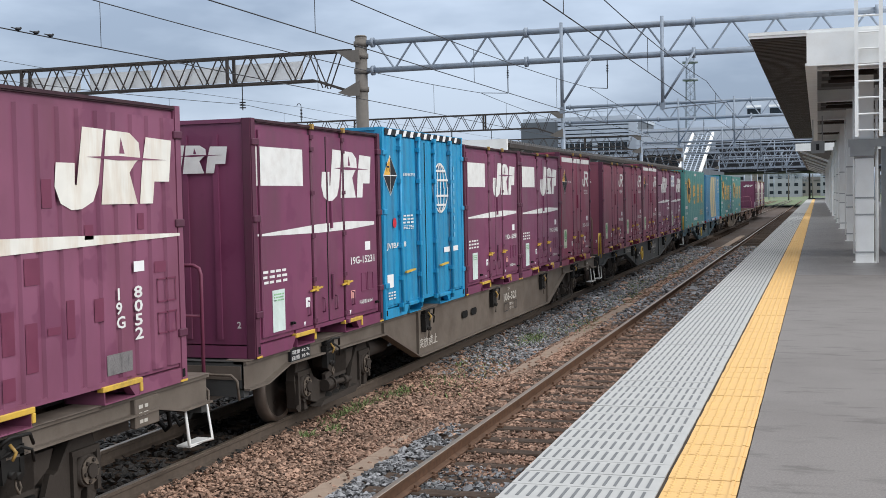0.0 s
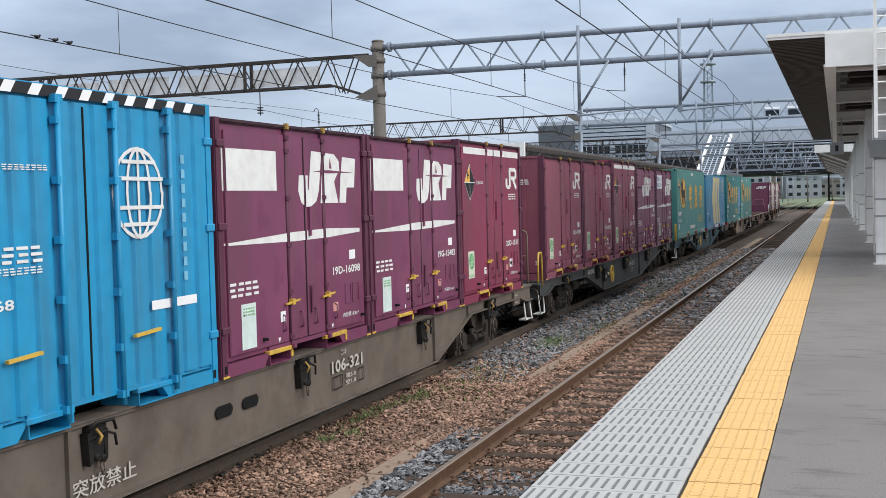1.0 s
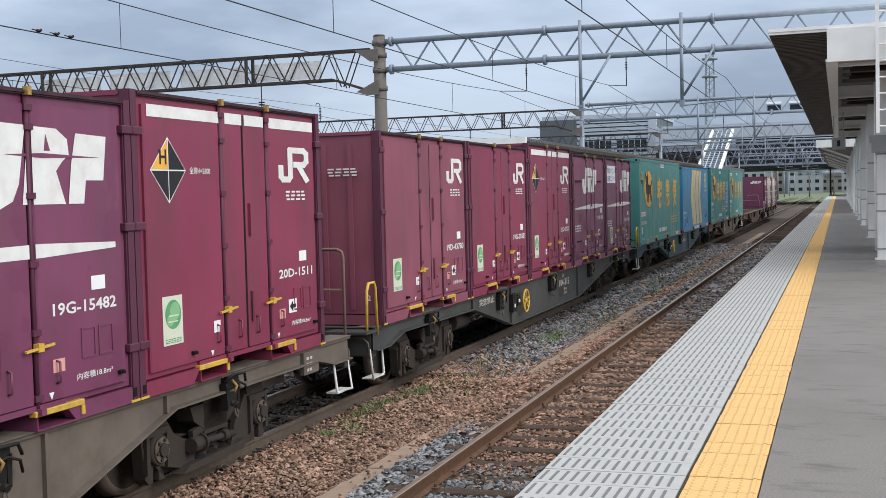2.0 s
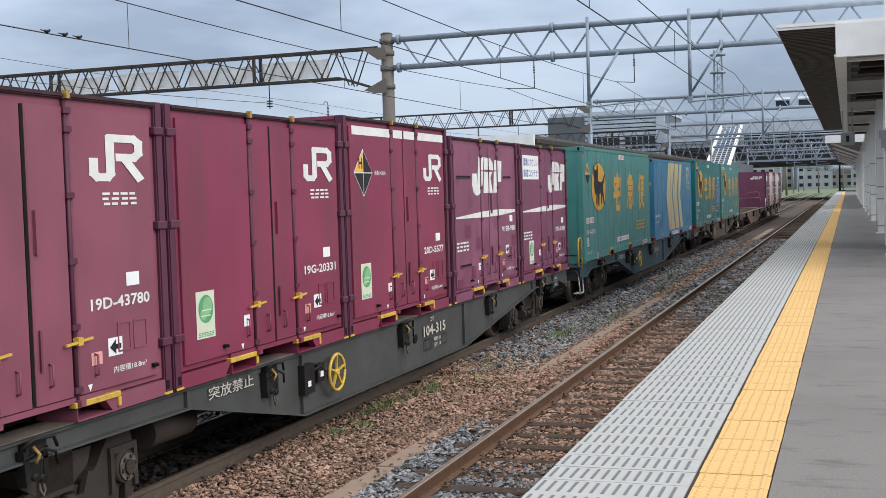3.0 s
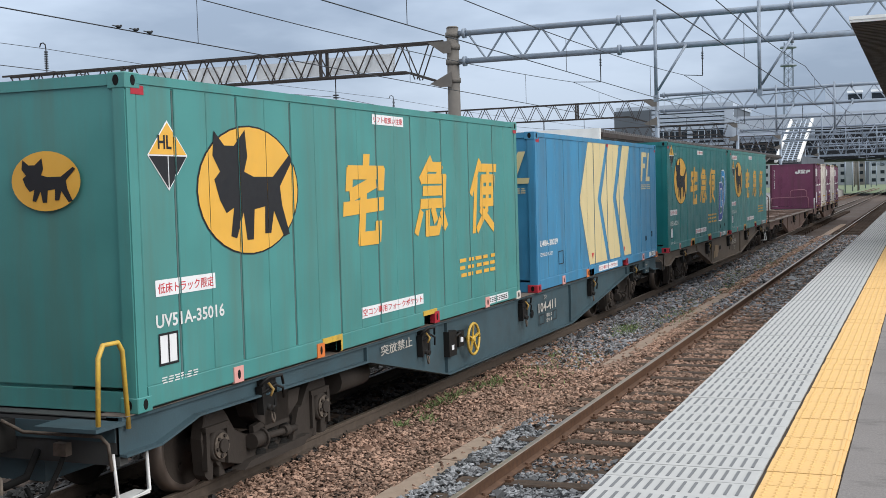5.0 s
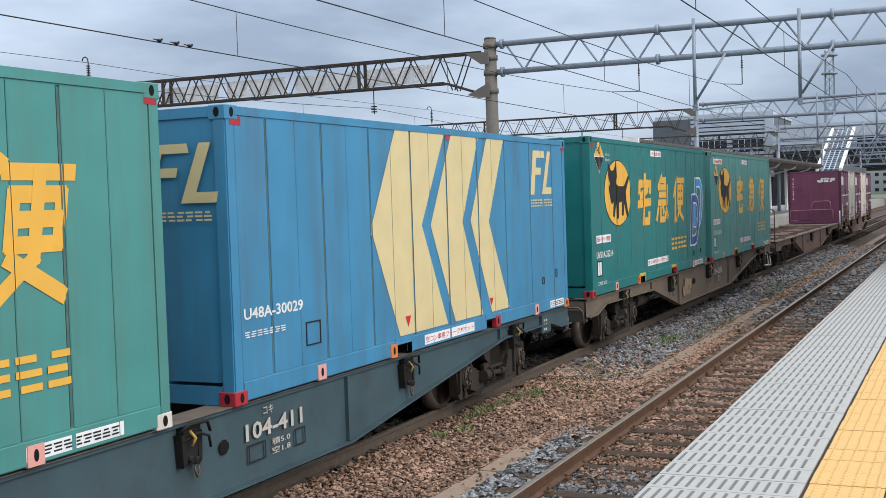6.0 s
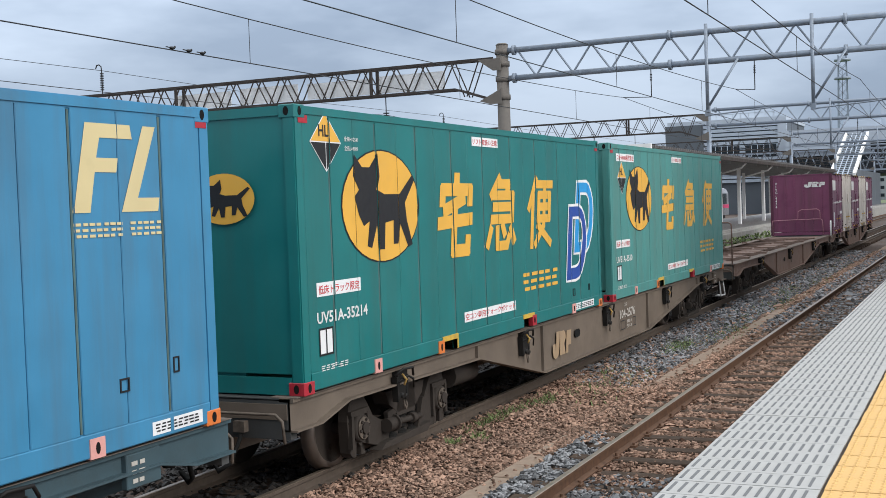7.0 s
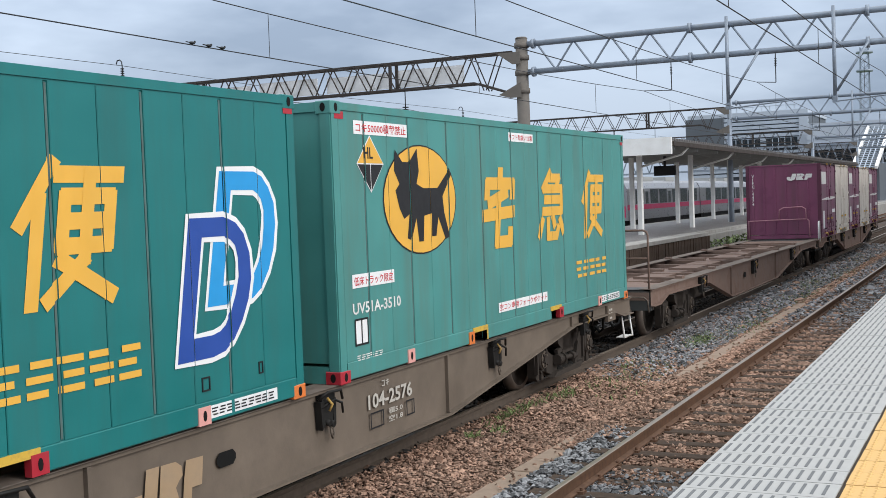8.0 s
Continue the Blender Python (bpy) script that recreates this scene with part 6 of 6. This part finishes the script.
for k in range(150):
    part("plank", plank_me, None, wallp, at=pose(random.uniform(0, .03), .25 * k, 0))
fc = thing("platform_canopy", "far platform canopy with white fascia and ribbed brown roof", "canopy", kind="structure")
bm = B()
box(bm, -19.6, -12.25, 46.6, 112, 4.80, 4.86)
part("roof", bm, roof_grey, fc)
bm = B()
box(bm, -19.6, -12.3, 46.6, 112, 4.775, 4.798)
part("ceiling_board", bm, cream_paint, fc)
bm = B()
y = 46.7
while y < 112:
    box(bm, -19.6, -12.2, y, y + .14, 4.86, 4.93)
    y += .42
part("roof_ribs", bm, roof_grey, fc, "ribbed grey-brown roof sheets")
bm = B()
box(bm, -19.6, -12.2, 46.4, 46.6, 4.28, 4.97)
part("fascia", bm, post_white, fc, "white end fascia board")
bm = B()
box(bm, -12.3, -12.12, 46.6, 112, 4.62, 4.80)
part("gutter", bm, soffit_brown, fc)
bm = B()
for k in range(17):
    y = 47.5 + 4.0 * k
    box(bm, -19.4, -12.35, y - .07, y + .07, 4.50, 4.78)
part("cross_beam", bm, beam_grey, fc)
for x, ys0 in ((-14.5, 49.7), (-17.5, 49.3)):
    for k in range(7):
        y = ys0 + 9.2 * k
        p = thing("canopy_post", "white painted post of the far canopy", "post", at=pose(x, y, FPZ), group="posts of the far canopy")
        bm = B()
        box(bm, -.115, .115, -.11, .11, 0, 3.7)
        bmesh.ops.bevel(bm, geom=[e for e in bm.edges if e.calc_length() > 2], offset=.03, segments=1, affect="EDGES")
        part("column", bm, post_white, p)
        if x > -15:
            bm = B()
            pipe(bm, [(.11, 0, 3.0), (1.9, 0, 3.45), (2.2, 0, 3.75)], .05, 8)
            part("drain_pipe", bm, post_white, p)
bm = B()
box(bm, -.55, .55, -.1, .1, .1, .6)
box(bm, -.06, .06, -.04, .04, .6, 1.28)
solo("departure_board", bm, logo_black, "dark hanging departure board under the far canopy", "sign", at=pose(-15.6, 58, 3.5))
bm = B()
rng3 = np.random.default_rng(9)
for k in range(1400):
    x, y = -11.9 + rng3.uniform(-.35, .25), 51.2 + rng3.uniform(0, 22)
    z = -.2 + rng3.uniform(0, .75)
    a = rng3.uniform(0, 6.28)
    r = rng3.uniform(.05, .12)
    d = Vector((math.cos(a) * r, math.sin(a) * r, rng3.uniform(-.05, .1)))
    e = Vector((-d.y, d.x, .08)) * .6
    bm.faces.new([bm.verts.new(Vector((x, y, z)) + q) for q in (d, e, -d, -e)])
weed_mat = mat("weeds", (0.15, 0.205, 0.075), 0.8, vary=0.3, island=0.4)
solo("shrubs", bm, weed_mat, "straggling weeds along the far platform wall", kind="stuff")

# commuter train at the far platform
emu = thing("commuter_train", "stainless commuter train with pink band at the far platform", "train", at=pose(-23.9, 74.0, 0))
for k in range(2):
    bm = B()
    prof = [(-1.4, 1.0), (1.4, 1.0), (1.42, 2.0), (1.40, 3.1), (1.2, 3.5), (.7, 3.68), (-.7, 3.68), (-1.2, 3.5), (-1.4, 3.1), (-1.42, 2.0)]
    prism(bm, prof, lambda a, b, d: (a, d + 20.3 * k, b), 20.0)
    car = part("car_body", bm, steel_silver, emu)
    bm = B()
    box(bm, 1.40, 1.432, .02 + 20.3 * k, 19.98 + 20.3 * k, 1.68, 2.02)
    part("band", bm, band_pink, car, "pink waist band")
    for u in (2.0, 5.6, 8.0, 11.6, 14.0, 17.2):
        bm = B()
        box(bm, 1.38, 1.425, u + 20.3 * k, u + 1.9 + 20.3 * k, 2.06, 3.05)
        part("window", bm, window_dark, car)
    for u in (4.1, 10.1, 16.0):
        bm = B()
        box(bm, 1.38, 1.428, u + 20.3 * k, u + 1.1 + 20.3 * k, 1.05, 2.95)
        part("door", bm, steel_silver, car)
        bm = B()
        box(bm, 1.428, 1.432, u + .2 + 20.3 * k, u + .9 + 20.3 * k, 2.06, 2.9)
        part("door_window", bm, window_dark, car)
    bm = B()
    box(bm, -1.2, 1.25, .8 + 20.3 * k, 19 + 20.3 * k, .35, .98)
    part("underframe", bm, black_iron, car)
    bm = B()
    for u in (6, 12):
        box(bm, -.8, .8, u + 20.3 * k, u + 2.6 + 20.3 * k, 3.66, 3.95)
    part("roof_unit", bm, beam_grey, car)
bm = B()
box(bm, -1.2, 1.2, -.03, .0, 2.0, 3.3)
part("windscreen", bm, window_dark, emu)
bm = B()
box(bm, -1.3, 1.3, -.03, .0, 1.2, 1.95)
part("front_panel", bm, band_pink, emu)

# ---- station and buildings beyond ----
bridge_dark = mat("dark bridge steel", (0.013, 0.015, 0.020), 0.6, vary=0.2, scale=0.5)
st = thing("station_building", "pale grey station concourse bridging the tracks", "station")
bm = B()
box(bm, -29, 40, 196, 232, 5.7, 11.2)
part("concourse", bm, bridge_dark, st)
bm = B()
box(bm, -29, 40, 195.4, 216, 10.6, 13.2)
box(bm, -29, -16, 195.5, 196, 8.9, 10.6)
part("upper_wall", bm, facade_grey, st)
bm = B()
box(bm, -15, 40, 205, 226, 13.2, 18.0)
part("upper_storey", bm, facade_grey, st)
bm = B()
box(bm, -20.9, -15.0, 204, 226, 13.2, 14.8)
part("side_block", bm, facade_grey, st)
for k in range(7):
    x = -11.4 + 3.7 * k
    bm = B()
    box(bm, x, x + 2.2, 204.9, 205, 15.3, 16.5)
    part("window", bm, window_dark, st)
    bm = B()
    box(bm, x - .1, x + 2.3, 204.3, 205, 16.7, 17.05)
    part("hood", bm, post_white, st)
for k in range(7):
    bm = B()
    box(bm, -28.6 + 1.8 * k, -27.2 + 1.8 * k, 195.9, 195.95, 7.2, 8.6)
    part("window", bm, window_dark, st)
bm = B()
for k in range(40):
    x = -60 + 2.4 * k
    bar(bm, (x, 195.2, 6.4), (x + 1.2, 195.2, 9.6), .18)
    bar(bm, (x + 1.2, 195.2, 9.6), (x + 2.4, 195.2, 6.4), .18)
bar(bm, (-60, 195.2, 6.3), (36, 195.2, 6.3), .3)
bar(bm, (-60, 195.2, 9.7), (36, 195.2, 9.7), .3)
part("bridge_truss", bm, galv, st)
for x in (-32, -20.5, 9):
    bm = B()
    box(bm, x - .6, x + .6, 200, 214, -.3, 6.0)
    part("pier", bm, concrete, st)

sl = thing("stair_enclosure", "sloping stair enclosure with white stringers and grid glazing", "stairs", at=pose(-15.6, 0, 0))
a0, a1 = Vector((0, 150, 5.0)), Vector((0, 170, 10.9))
bm = B()
for x in (-1.38, 1.38):
    bar(bm, a0 + Vector((x, 0, 0)), a1 + Vector((x, 0, 0)), .34, .40)
part("stringer", bm, post_white, sl)
bm = B()
bar(bm, a0 + Vector((0, .6, -.3)), a1 + Vector((0, .6, -.3)), 2.5, .1)
part("roof_panel", bm, window_dark, sl)
bm = B()
for k in range(22):
    p = a0.lerp(a1, (k + .5) / 22)
    bar(bm, p + Vector((-1.2, 0, 0)), p + Vector((1.2, 0, 0)), .11)
for x in (-.6, 0, .6):
    bar(bm, a0 + Vector((x, 0, 0)), a1 + Vector((x, 0, 0)), .10)
part("glazing_bar", bm, louvre, sl)
bm = B()
box(bm, -1.4, 1.4, 153.5, 190, FPZ, 5.6)
part("wall", bm, facade_dark, sl)

pk = thing("office_building", "grey louvred multi-storey building beyond the station", "building", at=pose(-50.5, 205, 0))
bm = B()
box(bm, 0, 20, 0, 24, -.3, 15.6)
part("wall", bm, facade_dark, pk)
for k in range(14):
    bm = B()
    box(bm, -.4, 20.4, -.5, 0, 5.2 + .74 * k, 5.74 + .74 * k)
    part("louvre", bm, louvre, pk)
bm = B()
box(bm, -.2, 20.2, -.2, 24, 15.6, 16.3)
part("roof", bm, facade_grey, pk)
for k in range(2):
    bm = B()
    box(bm, 7.2 + 6.2 * k, 12.4 + 6.2 * k, -.56, -.45, 9.6, 11.6)
    wn_ob = part("window", bm, window_dark, pk)
    for q in range(1, 5):
        bm = B()
        box(bm, 7.2 + 6.2 * k + 1.04 * q - .06, 7.2 + 6.2 * k + 1.04 * q + .06, -.60, -.562, 9.6, 11.6)
        part("mullion", bm, louvre, wn_ob)
bm = B()
box(bm, 18.9, 20.4, -.62, -.52, 5.0, 16.3)
part("end_wall", bm, facade_grey, pk)
bm = B()
box(bm, -.5, 6.2, -.66, -.52, 8.0, 15.6)
part("dark_panel", bm, facade_dark, pk, "dark cladding panel")
for k in range(9):
    bm = B()
    box(bm, 7 + 1.4 * k - .05, 7 + 1.4 * k + .05, 0, .1, 16.3, 17.2)
    part("roof_rail_post", bm, louvre, pk)
bm = B()
box(bm, 7, 18.3, 0, .08, 17.12, 17.22)
part("roof_rail", bm, louvre, pk)

tw = thing("lattice_tower", "tall steel lattice antenna tower", "tower", at=pose(-31.0, 304, 0))
bm = B()
for s in (-1, 1):
    for q in (-1, 1):
        bar(bm, (1.5 * s, 1.5 * q, 0), (.9 * s, .9 * q, 37), .22)
for k in range(18):
    w0, w1, z = 1.5 - .033 * k, 1.5 - .033 * (k + 1), 2.05 * k
    for q in (-1, 1):
        bar(bm, (-w0, q * w0, z), (w1, q * w1, z + 2.05), .1)
        bar(bm, (w0, q * w0, z), (-w1, q * w1, z + 2.05), .1)
part("frame", bm, galv, tw)
for z in (31, 35.5):
    bm = B()
    rod(bm, (0, 0, z), (0, 0, z + .5), 2.0, 12)
    part("platform_ring", bm, galv, tw)

# far line of poles, woods and grass past the bridge
for k in range(8):
    bm = B()
    rod(bm, (0, 0, -.3), (0, 0, 9), .2, 8, r2=.13)
    bar(bm, (-1.6, 0, 7.5), (1.6, 0, 7.5), .12)
    solo("line_pole", bm, mast_grey, "pale concrete line pole beside distant tracks", "pole", group="distant line poles", at=pose(-1.5 - 13 * (k % 2) - 6 * (k % 3), 230 + 24 * k, 0))
wood_mat = mat("distant woods", (0.06, 0.085, 0.055), 0.9, vary=0.3, island=0.4, scale=0.5)
rng4 = np.random.default_rng(12)
n = 9000
px = rng4.uniform(-420, 220, n)
py = rng4.uniform(540, 760, n)
pz = np.abs(rng4.normal(0, 1, n)) * 1.9 * (0.6 + 0.9 * np.sin(px * .05) ** 2)
stones("far_woods", "low dark line of distant woods", wood_mat, np.stack([px, py, np.clip(pz, 0, 9)], 1), rng4.uniform(.5, 1.1, n), rng4)

# distant town past the bridge
rng5 = random.Random(21)
pane_bm = B()
box(pane_bm, 0, 1.5, -.06, .02, 0, 1.3)
pane_me = finish("window", pane_bm, window_dark)
town_coats = [mat("pale render wall", (0.30, 0.32, 0.34), 0.8, vary=0.06, scale=0.4), mat("warm grey wall", (0.22, 0.21, 0.20), 0.8, vary=0.06, scale=0.4),
              mat("blue-grey wall", (0.19, 0.22, 0.26), 0.8, vary=0.06, scale=0.4)]
for k in range(15):
    w, floors = rng5.uniform(11, 19), rng5.choice((2, 3, 3, 4))
    h = 3.1 * floors + .8
    x, y = -66 + 7.6 * k + rng5.uniform(-2, 2), 430 + rng5.uniform(0, 90) + 40 * (k % 3)
    hs_ob = thing("apartment_block" if floors > 2 else "house", "pale %s-storey building far beyond the tracks" % ("two", "three", "four")[floors - 2], "building", at=pose(x, y, -.3), group="distant town")
    bm = B()
    box(bm, 0, w, 0, 10, 0, h)
    part("wall", bm, town_coats[k % 3], hs_ob)
    bm = B()
    prism(bm, [(-.4, h), (w + .4, h), (w + .4, h + .3), (w * .8, h + (1.8 if floors < 4 else .3)), (w * .2, h + (1.8 if floors < 4 else .3)), (-.4, h + .3)], lambda a, b, d: (a, d - .4, b), 10.8)
    part("roof", bm, roof_grey, hs_ob)
    for f in range(floors):
        for q in range(int(w / 3.2)):
            part("window", pane_me, None, hs_ob, at=pose(1.0 + 3.2 * q, 0, 1.2 + 3.1 * f))

# ---- weeds beside the train ----
bm = B()
rng2 = np.random.default_rng(5)
for cx, cy, rx, ry, n in ((-5.85, 14.0, .07, .7, 190), (-5.72, 15.4, .09, .5, 150), (-5.6, 12.8, .05, .12, 40), (-5.75, 12.4, .04, .1, 30), (-5.55, 16.6, .10, .8, 60), (-5.35, 22.2, .10, .7, 260), (-5.3, 35.7, .2, 1.6, 200), (-5.6, 18.2, .1, .8, 40), (-5.2, 28, .2, 1.5, 60), (-5.2, 48, .3, 4, 160), (-5.2, 17.5, .16, 1.6, 120), (-5.0, 25.0, .22, 2.5, 260), (-5.0, 32.0, .25, 2.5, 260), (-5.0, 41.0, .3, 3, 260)):
    for k in range(int(n * 1.4)):
        x, y = cx + rng2.normal(0, rx), cy + rng2.normal(0, ry * .6)
        h = rng2.uniform(.03, .085)
        a = rng2.uniform(0, 6.28)
        lean = Vector((rng2.normal(0, .05), rng2.normal(0, .05), h))
        o = Vector((math.cos(a), math.sin(a), 0)) * rng2.uniform(.005, .011)
        p = Vector((x, y, -.27))
        p.z = float(bed_height(np.array([x]))[0]) + .01
        vs = [bm.verts.new(p - o), bm.verts.new(p + o), bm.verts.new(p + lean * .6 + o * .7), bm.verts.new(p + lean), bm.verts.new(p + lean * .6 - o * .7)]
        bm.faces.new(vs)
solo("weeds", bm, weed_mat, "tufts of green weeds in the ballast", kind="stuff")

# ---- what moves ----
RUN = [(0.0, 0.0), (0.5, 4.27), (1.0, 8.63), (1.5, 12.97), (2.0, 17.45), (3.5, 30.70), (4.0, 35.20), (5.5, 48.93), (6.0, 53.52),
       (6.5, 58.08), (7.0, 62.70), (7.5, 67.36), (8.0, 72.0)]


def run_at(t):
    for (a, s), (b, e) in zip(RUN, RUN[1:]):
        if t <= b:
            return s + (e - s) * (t - a) / (b - a)
    return RUN[-1][1]


def motions():
    for ob, x, y, z in MOVING:
        walk(ob, [(t, pose(x, y - s, z)) for t, s in RUN])
    times = [k / 15 for k in range(121)]
    for ob, dy in WHEELSETS:
        walk(ob, [(t, pose(0, dy, .415, math.degrees(run_at(t) / .415))) for t in times])


motions()
